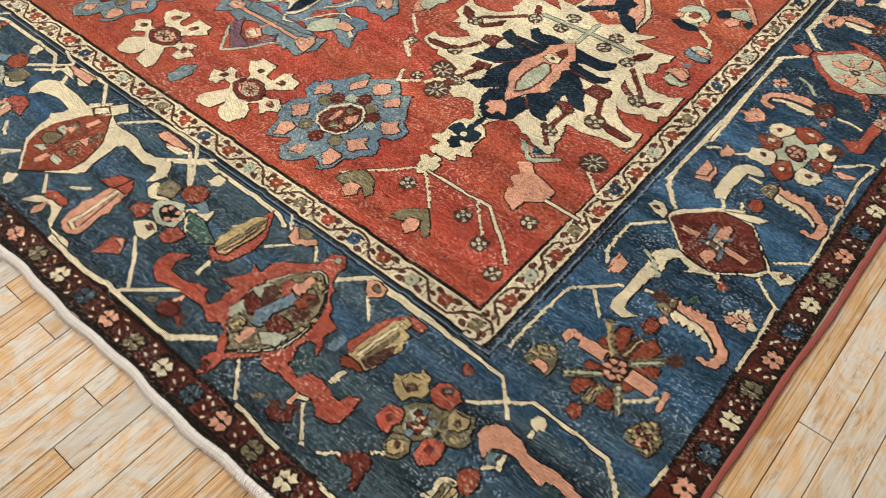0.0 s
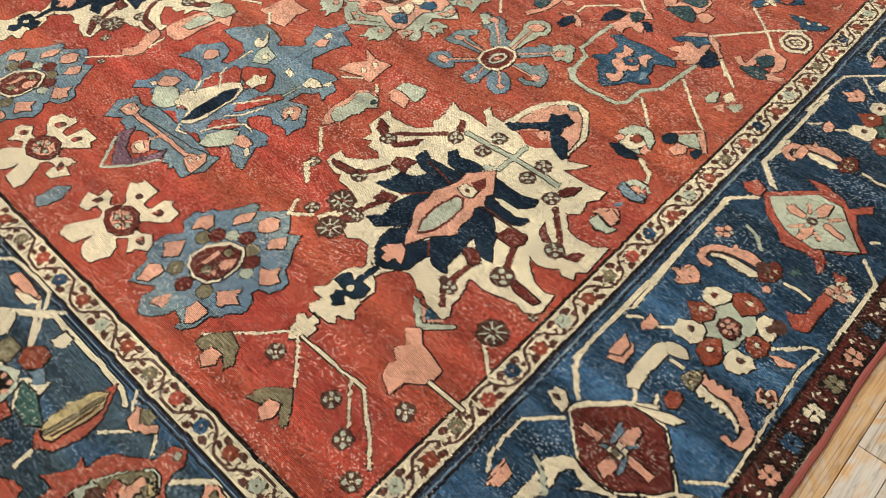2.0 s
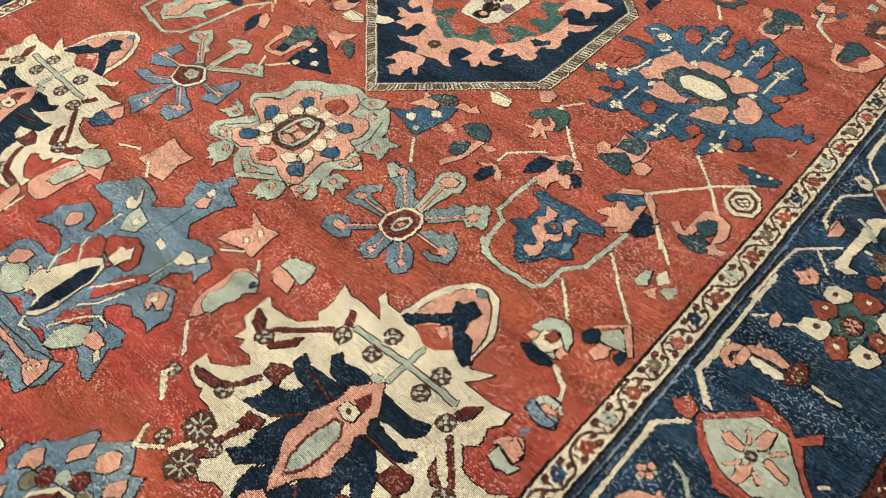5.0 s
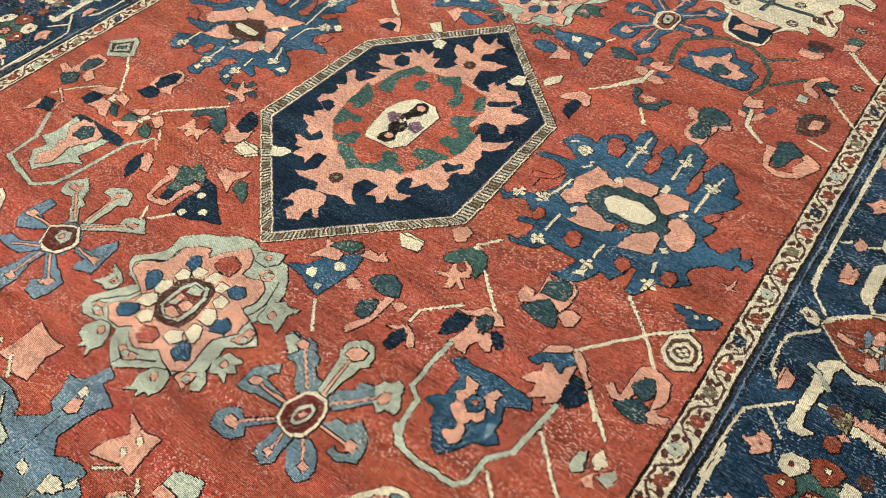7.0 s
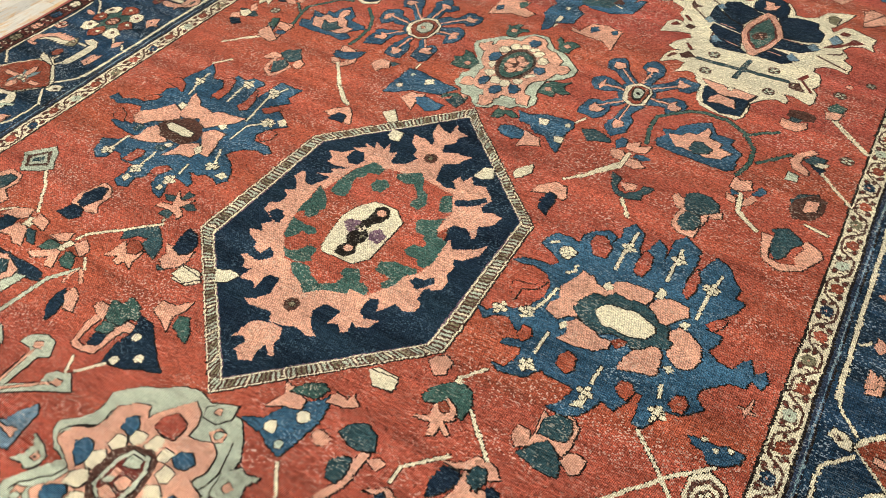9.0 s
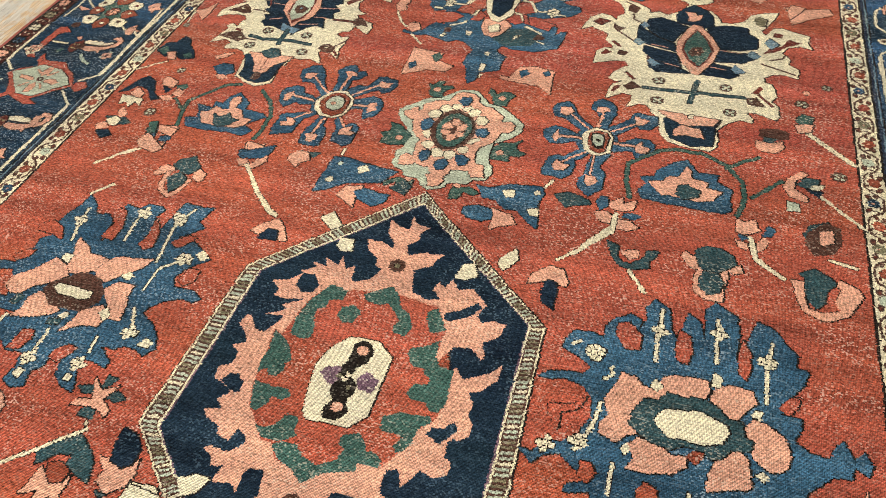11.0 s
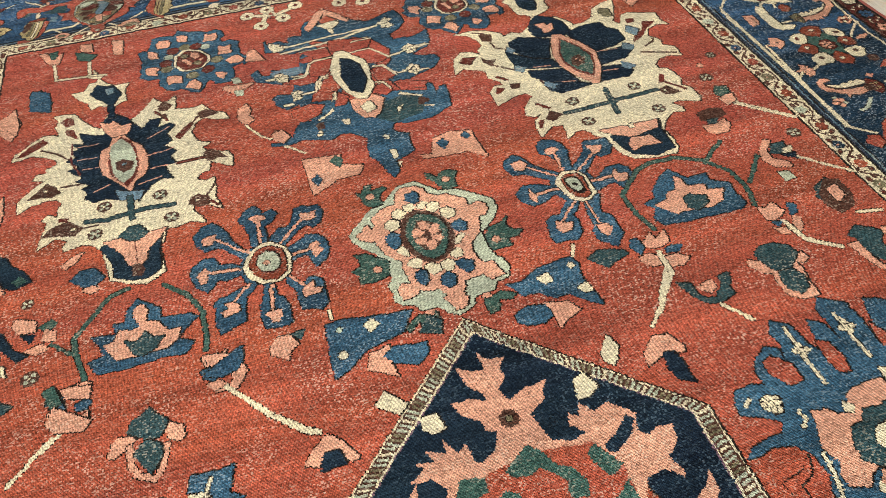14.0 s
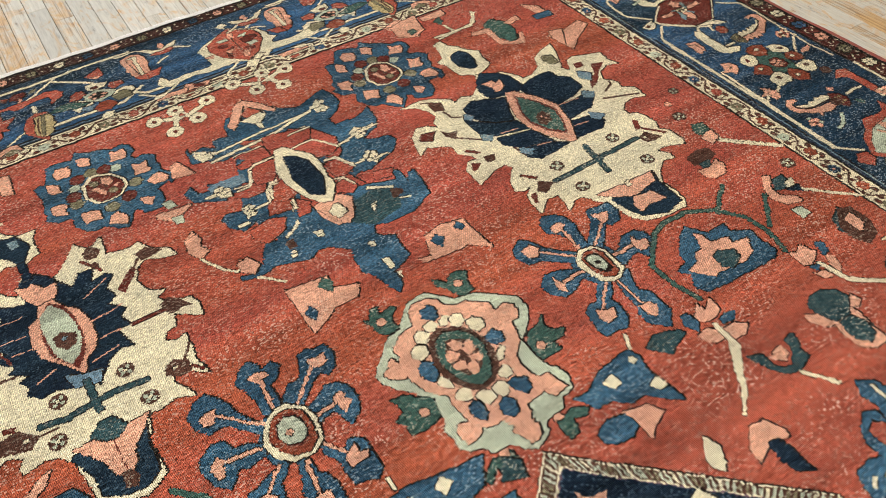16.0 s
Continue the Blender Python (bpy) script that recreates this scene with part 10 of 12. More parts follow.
def draw_palm_near_sprig(k):
    k.eyes(4.4, [(-79.5, -15.5), (-55, -38)])
    k.area("pink", [(52.5, 55.5), (54, 60), (59, 65), (61.5, 66.5), (65.5, 62.5), (67, 57.5), (64, 58), (59, 58), (55.5, 55)])
    k.area("mint", [(54, 52.5), (56.5, 55.5), (59.5, 57), (66, 55), (67.5, 52), (64, 50.5), (61.5, 47), (58, 49)])
    k.area("slate", [(52.5, 78), (52.5, 84), (56.5, 83.5), (61, 83), (67.5, 84), (68.5, 78.5), (63, 75.5), (58.5, 77)])
    k.area("slate", [(58, 67.5), (60, 72), (62, 71), (61, 67)], 0.0)
    k.area("pink", [(56.5, 83.5), (58.5, 87), (63.5, 86), (64, 82), (60, 81.5)])
    k.line("cream", 8, [(53.5, 85), (59, 89.5), (61.5, 92.5), (60, 96.5), (54.5, 101.5), (49.5, 105)])
    k.line("mint", 9, [(60, 90), (63.5, 90), (67, 86)])


def draw_corner_bud(k):
    k.area("pink", [(15, 63), (17.5, 67.5), (22, 70), (26, 68), (26.5, 60.5), (22, 57)])


def draw_ring_leaf(k):
    k.area("teal", [(-2.5, 13.5), (1.5, 21), (9.5, 26), (13.5, 24), (11, 17), (4, 15.5)])


def draw_end_cross_inner(k):
    k.area("pink", [(-20, 68), (-8, 86.5), (-2, 89), (7, 77.5), (12, 67), (10, 65.5), (-3.5, 83), (-16, 63.5), (-19.5, 64.5)])
    k.area("red", [(-8.5, 74), (-2.5, 79.5), (3.5, 72.5), (-1, 67), (-7, 68)])
    k.area("cream", [(-11.5, 68), (-7, 69), (2.5, 71), (4.5, 67), (-1, 60.5), (-6, 62)])
    k.line("cream", 7, [(-2, 60), (-2, 54)])
    k.area("red", [(-7, 45), (3, 44), (22, 38), (17.5, 28), (5, 26.5), (-3, 31), (-9, 32)])
    k.area("red", [(4.5, 25), (17.5, 25), (28, 11), (20.5, 6), (13, 8.5), (8, 18.5)])
    k.area("red", [(14.5, 1.5), (22, 0), (27.5, -11), (19.5, -15), (14, -13)])
    k.area("red", [(12, -18.5), (18.5, -17), (21.5, -26.5), (16.5, -30.5), (9.5, -24.5)])
    k.area("red", [(-28, 37.5), (-10, 37.5), (-8.5, 26.5), (-20, 26)])
    k.area("red", [(-22, 23), (-9, 23), (-13, 10), (-17, 4.5), (-26, 7), (-26, 13.5)])
    k.area("red", [(-19, -0.5), (-12, 3.5), (-10, -13), (-17.5, -15), (-23.5, -11.5)])
    k.area("red", [(-12, -17), (-7, -23), (-9.5, -31), (-17, -31)])
    k.area("pink", [(-7, -28), (-1, -27), (4, -30.5), (9, -26.5), (15, -33), (8, -48), (4, -51), (-2.5, -43)])
    k.area("cream", [(-1, -36.5), (3, -33.5), (5, -33.5), (7.5, -39.5), (6.5, -43), (1, -44.5), (-1, -40.5)])
    k.area("cream", [(-5.5, 29.5), (0, 30), (6, 22), (12, 13), (12.5, 2.5), (11, -9.5), (11.5, -18), (4, -30.5), (-1.5, -28), (-6, -21), (-9.5, -12),
           (-12, 0), (-12.5, 11)])
    k.area("navy", [(-3.5, 21), (2.5, 17.5), (7, 9.5), (8.5, -8), (3, -23.5), (-4, -17.5), (-7, 0.5)])
    k.line("cream", 8, [(-47, 56), (-35, 47.5), (-4.5, 51), (29, 52)])
    k.line("cream", 6, [(7, 38), (21.5, 38.5)])
    k.line("cream", 6, [(-28.5, 38), (-10, 38)])
    k.line("cream", 7, [(-29, 10), (-25, 21), (-18.5, 24.5), (-8.5, 24.5)])
    k.line("cream", 7, [(4.5, 26), (18, 26), (23.5, 19), (28.5, 10.5)])
    k.line("cream", 7, [(15, 4), (22.5, 1), (28, -11)])
    k.line("cream", 6, [(12.5, -14.5), (17.5, -15.5), (21, -24.5)])
    k.line("cream", 8, [(-25.5, -10), (-23.5, -1.5), (-18, 4.5), (-16.5, 1)])
    k.line("cream", 7, [(-14, -15.5), (-15.5, -24.5)])
    k.line("cream", 6, [(-29.5, -42), (-23.5, -37), (-18.5, -33)])
    k.line("cream", 5, [(30, 12), (37, 12.5)])
    k.line("cream", 6, [(45.5, 15.5), (56, 18.5)])
    k.line("cream", 6, [(29, -9), (35.5, -8.5)])
    k.line("cream", 6, [(39.5, -6.5), (41, -12), (50, -11)])
    k.line("cream", 6, [(-54, 13.5), (-45, 14)])
    k.line("cream", 6, [(-38.5, 11), (-30, 9.5)])
    k.line("cream", 6, [(-33.5, -10.5), (-25, -10.5)])
    k.line("cream", 6, [(-48, -18.5), (-41.5, -18.5)])
    k.line("cream", 6, [(25, -31), (37.5, -39.5)])
    k.line("cream", 6, [(36.5, -49.5), (41.5, -51.5)])
    k.dots("cream", 1.7, [(35, 54), (39.5, 57.5), (37, 48.5), (32, 54.5), (-41.5, 52), (-39.5, 47), (-36.5, 49), (45.5, 17), (41, 15.5), (44.5, 12),
           (49, 17.5), (40, -4), (41, -8.5), (38, -11), (37.5, -6.5), (-45, 16), (-44.5, 11.5), (-41.5, 12.5), (-47.5, 15.5), (-38.5, -8.5), (-36,
           -9), (-37, -15), (-39.5, -12.5)])
    k.dots("cream", 1.4, [(21, -47), (-13.5, -48), (5.5, -71), (-30.5, -53.5)])
    k.dots("brown", 2.6, [(38.5, -44.5), (-29.5, -46.5)])


def draw_palm_far_r_heart(k):
    k.area("navy", [(-15, 50), (-6.5, 59.5), (3.5, 54), (8, 45.5), (9, 33), (2, 28.5), (-6.5, 30.5), (-16, 34), (-17, 42.5)])
    k.area("pink", [(-11, 48.5), (-4, 48.5), (-3, 44.5), (1, 47), (-0.5, 39.5), (-5, 36), (-8.5, 36.5), (-8, 41.5)])
    k.area("navy", [(9.5, 32.5), (23.5, 36), (32, 35), (33, 27.5), (39.5, 22.5), (39, 9.5), (28, 5.5), (16, 3), (13, 12), (8.5, 21.5), (4.5, 29.5)])
    k.area("navy", [(15, 2), (30, 2.5), (39, 4), (39.5, -2.5), (29.5, -10), (18.5, -11.5), (12, -12.5)])
    k.area("navy", [(11, -14.5), (24, -17), (28.5, -24.5), (23, -30), (11.5, -29), (2.5, -30), (6.5, -21)])
    k.area("navy", [(-35.5, 33.5), (-27.5, 37), (-16.5, 33), (-8, 28.5), (-14, 15), (-16, 6.5), (-26, 11), (-34, 18.5), (-37, 25)])
    k.area("navy", [(-41.5, 23.5), (-36, 18), (-27, 10), (-15.5, 5), (-13.5, -5.5), (-27.5, -1.5), (-34, 0), (-41, 6)])
    k.area("navy", [(-35, -2), (-24.5, -5), (-13, -7.5), (-10, -18), (-8, -25.5), (-20.5, -22.5), (-30, -15.5), (-35, -9.5)])
    k.area("navy", [(-28.5, -18), (-13, -22), (-2, -29.5), (-12.5, -31), (-23.5, -31.5), (-29.5, -27)])
    k.area("slate", [(36, 6.5), (42, 0.5), (37.5, -4), (33, 0.5)], 0.002)
    k.area("slate", [(25.5, -13.5), (32.5, -20), (27, -23.5), (23, -19)], 0.002)
    k.area("slate", [(-38.5, 29), (-34, 24.5), (-37.5, 20.5), (-41, 23.5)], 0.002)
    k.area("slate", [(-41, 6), (-35, 2), (-39.5, -3), (-43, 1)], 0.002)
    k.area("slate", [(-28.5, -16), (-22.5, -21.5), (-27, -26), (-31, -20.5)], 0.002)
    k.line("pink", 4, [(14, 3), (21.5, 2), (30, 2)], 0.0)
    k.line("pink", 4, [(9.5, -19), (20.5, -20.5)], 0.0)
    k.line("pink", 4, [(-31, 0.5), (-19, -1.5)], 0.0)
    k.line("pink", 4, [(-19.5, -21), (-9.5, -23)], 0.0)
    k.area("pink", [(-4.5, 32.5), (1, 30.5), (9.5, 17.5), (15, 4), (11.5, -12.5), (3, -31), (-1.5, -29), (-9, -16.5), (-13.5, -3), (-13, 10.5), (-9,
           23.5)])
    k.area("maroon", [(-2, 27), (7, 14), (12, 1), (8, -11.5), (2.5, -23.5), (-6, -13), (-10, -2), (-8.5, 10.5)], 0.0)
    k.area("teal", [(-1.5, 24.5), (6, 13), (10, 0), (7, -11), (2.5, -20.5), (-4.5, -11.5), (-8.5, -1), (-7.5, 10)], 0.0)
    k.area("brown", [(-3.5, 1.5), (3, 3.5), (5.5, -0.5), (3, -7.5), (-3, -9), (-5.5, -5)], 0.0)
    k.dots("pink", 0.9, [(-0.5, -1), (1, -3.5)])


MED_OUT = [(-1, -125), (-84, -44), (-79, 56), (-4, 132), (81, 54), (84, -46)]
MED_IN = [(-1, -115), (-73, -44), (-70, 54), (-2, 122), (73, 53), (74, -46)]


def between(t):
    return [(a[0] + (b[0] - a[0]) * t, a[1] + (b[1] - a[1]) * t) for a, b in zip(MED_OUT, MED_IN)]


def draw_medallion(k):
    """The long hexagon: its striped frame, navy ground, red heart with green leaves, pink wreath and cream centre."""
    for colour, t in (("cream", 0.0), ("brown", 0.1), ("cream", 0.84), ("plum", 0.95), ("navy", 1.03)):
        k.area(colour, between(t), 0.004 if t == 0 else 0.0)
    k.area("russet", [(-28, -34), (-45, -10), (-46, 20), (-38, 44), (-28, 54), (-13, 51), (-2, 61), (24, 55), (37, 36), (44, 18), (48, 5), (42, -8), (39, -24), (22, -36), (14, -48), (-4, -51), (-21, -43)])
    n = len(k.shapes)
    draw_medallion_wreath(k)
    k.shapes[n:] = [(c, p, 0.0, s) for c, p, o, s in k.shapes[n:]]
    draw_medallion_heart(k)


def draw_hatching(k):
    """Slanting stitches between the two cream lines of the medallion's frame."""
    a, b = between(0.18), between(0.78)
    for i in range(6):
        n = round(math.dist(a[i], a[(i + 1) % 6]) / 2.6)
        for j in range(n):
            p, q = (j + 0.1) / n, (j + 0.65) / n
            lean = 0.4 / n
            pts = [tuple(e[i][x] + (e[(i + 1) % 6][x] - e[i][x]) * s for x in (0, 1)) for e, s in ((a, p), (a, q), (b, q + lean), (b, p + lean))]
            k.area(("mint", "mint", "olive", "mint", "cream", "mint", "olive")[(j * 3 + i) % 7], pts, 0.0)


# figures that repeat round a middle
def draw_blossom(k):
    k.area("slate", [(-34, 4.5), (-35, 13), (-31, 14.5), (-30, 19), (-27, 20.5), (-22, 27), (-20.5, 30.5), (-17.5, 37.5), (-14, 37), (-12.5, 34),
           (-7.5, 37.5), (-1, 44.5), (3, 43.5), (9.5, 37.5), (11, 34.5), (17.5, 38.5), (19, 35), (21.5, 30), (26, 24), (28, 19), (34.5, 16), (35.5,
           11.5), (33, 5.5), (27, 3.5), (26.5, -0.5), (31, -3), (32.5, -7.5), (33, -10.5), (28.5, -14), (26.5, -19), (23, -21.5), (23, -29.5), (20,
           -35), (16, -35.5), (16.5, -32), (9, -30), (8.5, -29), (7.5, -34), (3.5, -39.5), (-1.5, -42.5), (-5.5, -40.5), (-10, -36), (-8.5, -31.5),
           (-10.5, -28), (-16, -32), (-22, -35), (-25, -30.5), (-26, -24.5), (-27, -21.5), (-31, -19.5), (-33.5, -14.5), (-33.5, -6.5), (-28.5, -1),
           (-29, 1.5)])
    k.area("pink", [(-26.5, 4), (-30, 9.5), (-29, 13.5), (-26, 17.5), (-20.5, 13), (-21, 9), (-24, 8.5)])
    k.area("pink", [(-13, 20.5), (-17, 24.5), (-16, 28.5), (-12, 33.5), (-10, 30), (-9.5, 26.5), (-11.5, 24)])
    k.area("pink", [(-0.5, 26), (-6, 31), (-3.5, 36.5), (1, 38.5), (5.5, 33.5), (3.5, 28.5)])
    k.area("pink", [(11.5, 21), (8, 27), (12.5, 33), (16, 30.5), (17, 27)])
    k.area("pink", [(25.5, 5.5), (18, 12), (22.5, 14), (26, 19.5), (27, 15), (31.5, 13), (29.5, 8.5)])
    k.area("pink", [(20.5, -16), (14, -10.5), (18.5, -6.5), (21.5, -2), (23, -6.5), (27.5, -8), (23, -12.5), (23, -15)])
    k.area("pink", [(17.5, -31.5), (11.5, -26), (12, -20.5), (16.5, -20), (21, -21.5), (21, -25.5), (20, -30)])
    k.area("pink", [(-3.5, -35.5), (-4.5, -31.5), (-1, -26), (2, -30), (2.5, -33.5), (-1, -34.5)])
    k.area("pink", [(-20.5, -32.5), (-22.5, -26.5), (-24.5, -23), (-19, -19.5), (-15, -20.5), (-15, -25), (-15.5, -29)])
    k.area("pink", [(-22.5, -16.5), (-26.5, -11.5), (-29.5, -11), (-27, -6.5), (-23.5, -2.5), (-19, -7), (-17.5, -10.5)])
    k.dots("olive", 4.2, [(-18, 5), (6.5, 16), (-12.5, -15.5), (9.5, -14.5)])
    k.dots("mint", 3.4, [(-8, 15.5), (15.5, 5)])
    k.dots("maroon", 4.4, [(-14, 11), (-1.5, 19.5), (12, 11), (-1.5, -18.5)])
    k.area("cream", [(-9.5, -10.5), (-13.5, -6.5), (-13, 3.5), (-5.5, 12.5), (2.5, 14.5), (6.5, 12), (10.5, 6), (10, -6), (6.5, -11.5), (-1.5,
           -13.5)])
    k.area("maroon", [(-8, -9.5), (-11.5, -6), (-11, 3), (-4, 10.5), (2.5, 12), (4.5, 10.5), (8.5, 5.5), (8, -5), (5, -9.5), (-1.5, -11.5)])
    k.area("pink", [(-6, -5.5), (-5.5, -1.5), (-6, 5.5), (-3, 4.5), (-3, -1), (-3.5, -4.5)], 0.002)
    k.area("pink", [(1.5, -0.5), (1.5, 4), (5.5, 8), (7.5, 3), (5.5, -1.5)], 0.002)
    k.area("pink", [(2, -5.5), (3, -3), (6.5, -6)], 0.0)
    k.dots("olive", 2.6, [(-0.5, -6), (-1, 7.5)])
    k.dots("brown", 1.4, [(0.5, -0.5)])


def draw_four_flower(k):
    k.area("teal", [(-9.5, 5.5), (-7.5, 10), (-4, 14), (2.5, 10.5), (6.5, 14.5), (9.5, 11.5), (11.5, 6), (9, 0.5), (9, -7), (7, -11.5), (4, -11.5),
           (2.5, -7), (-3.5, -10), (-8, -6.5), (-10, -5.5), (-5.5, 1)])
    k.area("cream", [(-17, 8.5), (-18, 14), (-14.5, 18), (-7, 18.5), (-5.5, 14), (-7.5, 10), (-10.5, 6.5), (-14.5, 7)])
    k.area("cream", [(-17.5, -17), (-18, -10), (-10, -5), (-5.5, -7), (-4, -14.5), (-7, -18), (-11.5, -17.5), (-14.5, -18.5)])
    k.area("cream", [(8.5, 11.5), (9.5, 18), (15, 18), (18, 15), (19.5, 10), (18, 6), (14, 6.5)])
    k.area("cream", [(7.5, -15.5), (8, -7.5), (17, -6.5), (20.5, -10), (17, -17.5), (11.5, -19)])
    k.area("maroon", [(-14.5, 12), (-13.5, 14.5), (-11.5, 14.5), (-11.5, 11)], 0.0)
    k.dots("brown", 2, [(-11, -11), (15.5, 12), (14, -11)])
    k.area("russet", [(-20.5, 1), (-18, 2.5), (-13.5, 6.5), (-8.5, 5.5), (-6.5, 0), (-10, -5.5), (-13.5, -6), (-17, -2.5)])
    k.area("russet", [(-4, 14), (-6.5, 20), (-2, 24), (3.5, 24), (8.5, 21), (6.5, 15), (2.5, 10.5)])
    k.area("russet", [(-3, -20), (-4.5, -14), (-2, -10.5), (2, -7.5), (7, -14.5), (7.5, -19), (3.5, -23.5)])
    k.area("russet", [(12, -4), (9.5, 1.5), (13, 5.5), (19, 5.5), (20.5, -0.5), (18, -5.5)])
    k.dots("cream", 1.5, [(-13, 2), (1.5, 19), (1, -15.5), (15, 1)])
    k.area("maroon", [(-3, -2.5), (-4, 2.5), (-1, 6), (4, 6), (6.5, 1), (5.5, -3.5), (1.5, -5.5)])
    k.dots("pink", 1.3, [(-1.5, -0.5), (-1, 3), (1.5, 3.5), (3.5, 2), (3, -1.5), (1, -2.5), (1, 0.5)])
    k.area("pink", [(22, 0), (25, 2.5), (32, 3.5), (32.5, 1.5), (27.5, -1.5)])
    k.area("pink", [(-29.5, -23), (-29, -15.5), (-24, -18.5), (-24, -23), (-27, -26)])
    k.line("cream", 7, [(-36.5, -25), (-31, -20)])
    k.line("cream", 7, [(-23, -20.5), (-18, -16.5)])
    k.line("cream", 7, [(20.5, 3.5), (26, 9), (33, 16), (36.5, 17)])
    k.area("pink", [(-35.5, 12.5), (-32.5, 14), (-30.5, 17.5), (-29.5, 21), (-24.5, 19), (-22, 14), (-26, 9), (-29.5, 6.5), (-30, 10.5)])
    k.dots("brown", 1, [(-27, 14)])


def draw_ringlet(k):
    for i in range(8):
        a = math.pi / 4 * i
        k.dots("brown", 3.2, [(5.2 * math.cos(a), 5.2 * math.sin(a))], 6)
    for i in range(8):
        a = math.pi / 4 * i
        k.line("mint", 5, [(1.5 * math.cos(a), 1.5 * math.sin(a)), (6 * math.cos(a), 6 * math.sin(a))], 0.0)
    k.dots("brown", 1.8, [(0, 0)], 6)


# the figures of the field: the large ones first
SWAP_LEFT = {"slate": "blue"}
weave("medallion", draw_medallion, 0.026, 0.038, label="navy medallion with a pink leaf wreath and cream heart")
weave("hatching", draw_hatching, 0.026, 0.038)
weave("palmette", draw_palm_near, 0.81, -1.498, label="cream flaming palmette with a navy leaf")
weave("palmette", draw_palm_near, -0.773, -1.485, -1, 1, label="cream flaming palmette with a navy leaf")
weave("sprig", draw_palm_near_sprig, 0.81, -1.498)
weave("palmette", draw_palm_far_l, -0.765, 1.603, label="cream palmette with a narrow navy leaf")
weave("palmette", draw_palm_far_r, 0.693, 1.611, label="cream palmette with a broad navy leaf")
weave("palmette", draw_palm_far_r_heart, 0.693, 1.611)
weave("blue_palmette", draw_blue_palm, 0.793, 0.118, label="blue fingered palmette with pink petals")
weave("blue_palmette", draw_blue_palm_left, -0.765, 0.125, label="blue fingered palmette with pink petals")
weave("rosette", draw_rose_near, 0.023, -0.857, label="pink and pale green lobed rosette")
weave("rosette", draw_rose_far, 0.009, 0.994, label="pink and pale green lobed rosette")
weave("cross_palmette", draw_end_cross_near, 0.012, -1.629, label="slate blue palmette with a navy eye")
weave("cross_palmette", draw_end_cross_far, -0.031, 1.790, label="blue palmette with a navy eye")
weave("cross_palmette", draw_end_cross_inner, -0.031, 1.790)
weave("snowflake", draw_snow_near, 0.496, -0.908, label="eight-armed slate blue and pink star")
weave("snowflake", draw_star_near_l, -0.458, -0.907, label="eight-armed slate blue and pale green star")
weave("snowflake", draw_star_far_l, -0.413, 1.034, label="eight-armed blue and pink star")
weave("snowflake", draw_star_far_r, 0.440, 1.038, label="seven-armed blue and pink star")
weave("blossom", draw_blossom, 0.502, -1.963, label="slate blue blossom with pink petals")
weave("blossom", draw_blossom, -0.485, -1.949, label="slate blue blossom with pink petals")
weave("blossom", draw_blossom, 0.41, 2.10, label="blue blossom with pink petals", swap={"slate": "blue"}, turn=20)
weave("blossom", draw_blossom, -0.53, 2.075, label="blue blossom with pink petals", swap={"slate": "blue"}, turn=35)
weave("cross_flower", draw_cross_flower_b, -0.182, -2.045, -1, 1, label="cream cross-shaped flower")
weave("cross_flower", draw_cross_flower_b, 0.210, -2.045, label="cream cross-shaped flower")
weave("cross_flower", draw_cross_far_a, -0.265, 2.258, label="cream cross-shaped flower")
weave("cross_flower", draw_cross_far_a, 0.098, 2.290, -1, 1, label="cream cross-shaped flower")
weave("tulip", draw_tulip_near, 0.794, -0.651, label="blue tulip in a pale bracket stem")
weave("tulip", draw_tulip_left, -0.774, -0.675, label="pale green tulip in a bracket stem")
weave("tulip", draw_tulip_far, 0.720, 0.903, label="blue and pink tulip under a green stem")
weave("tulip", draw_tulip_far_l, -0.747, 0.893, label="blue and pink tulip under a green stem")

# small sprays, buds and leaves
for kind, draw, u, v in (
    ("pink_tulip", draw_pink_tulip, 1.024, -1.837), ("bud", draw_bud_frame, 0.993, -1.721),
    ("leaf", draw_leaf_a, 0.004, -2.124), ("lozenge", draw_half_lozenge, 0.363, -0.340), ("wing", draw_wing, 0.136, -0.655),
    ("leaf", draw_pinkleaf, 0.198, -0.487), ("bud", draw_corner_bud, 0.35, -0.55), ("leaf", draw_ring_leaf, 0.2, -0.55), ("bud", draw_greenbud, 0.321, -0.607), ("lily", draw_lily, 0.216, -1.205),
    ("lily", draw_lilyA, 0.660, -0.465), ("lily", draw_lilyB, 0.899, -0.450),
    ("bud", draw_greenbud2, 0.782, -0.262), ("hook", draw_hook, 1.110, -0.370), ("octagon", draw_octagon, 1.115, -0.227),
    ("stem", draw_stems, 1.024, -0.234), ("bud", draw_tealbud, 0.525, -0.312), ("bird", draw_duck, 1.105, -0.105),
    ("starlet", draw_starlet, 1.133, 0.031), ("posy", draw_little_posy, 1.091, -0.607), ("leaf", draw_pink_wedge, 0.511, -0.582)):
    weave(kind, draw, u, v)
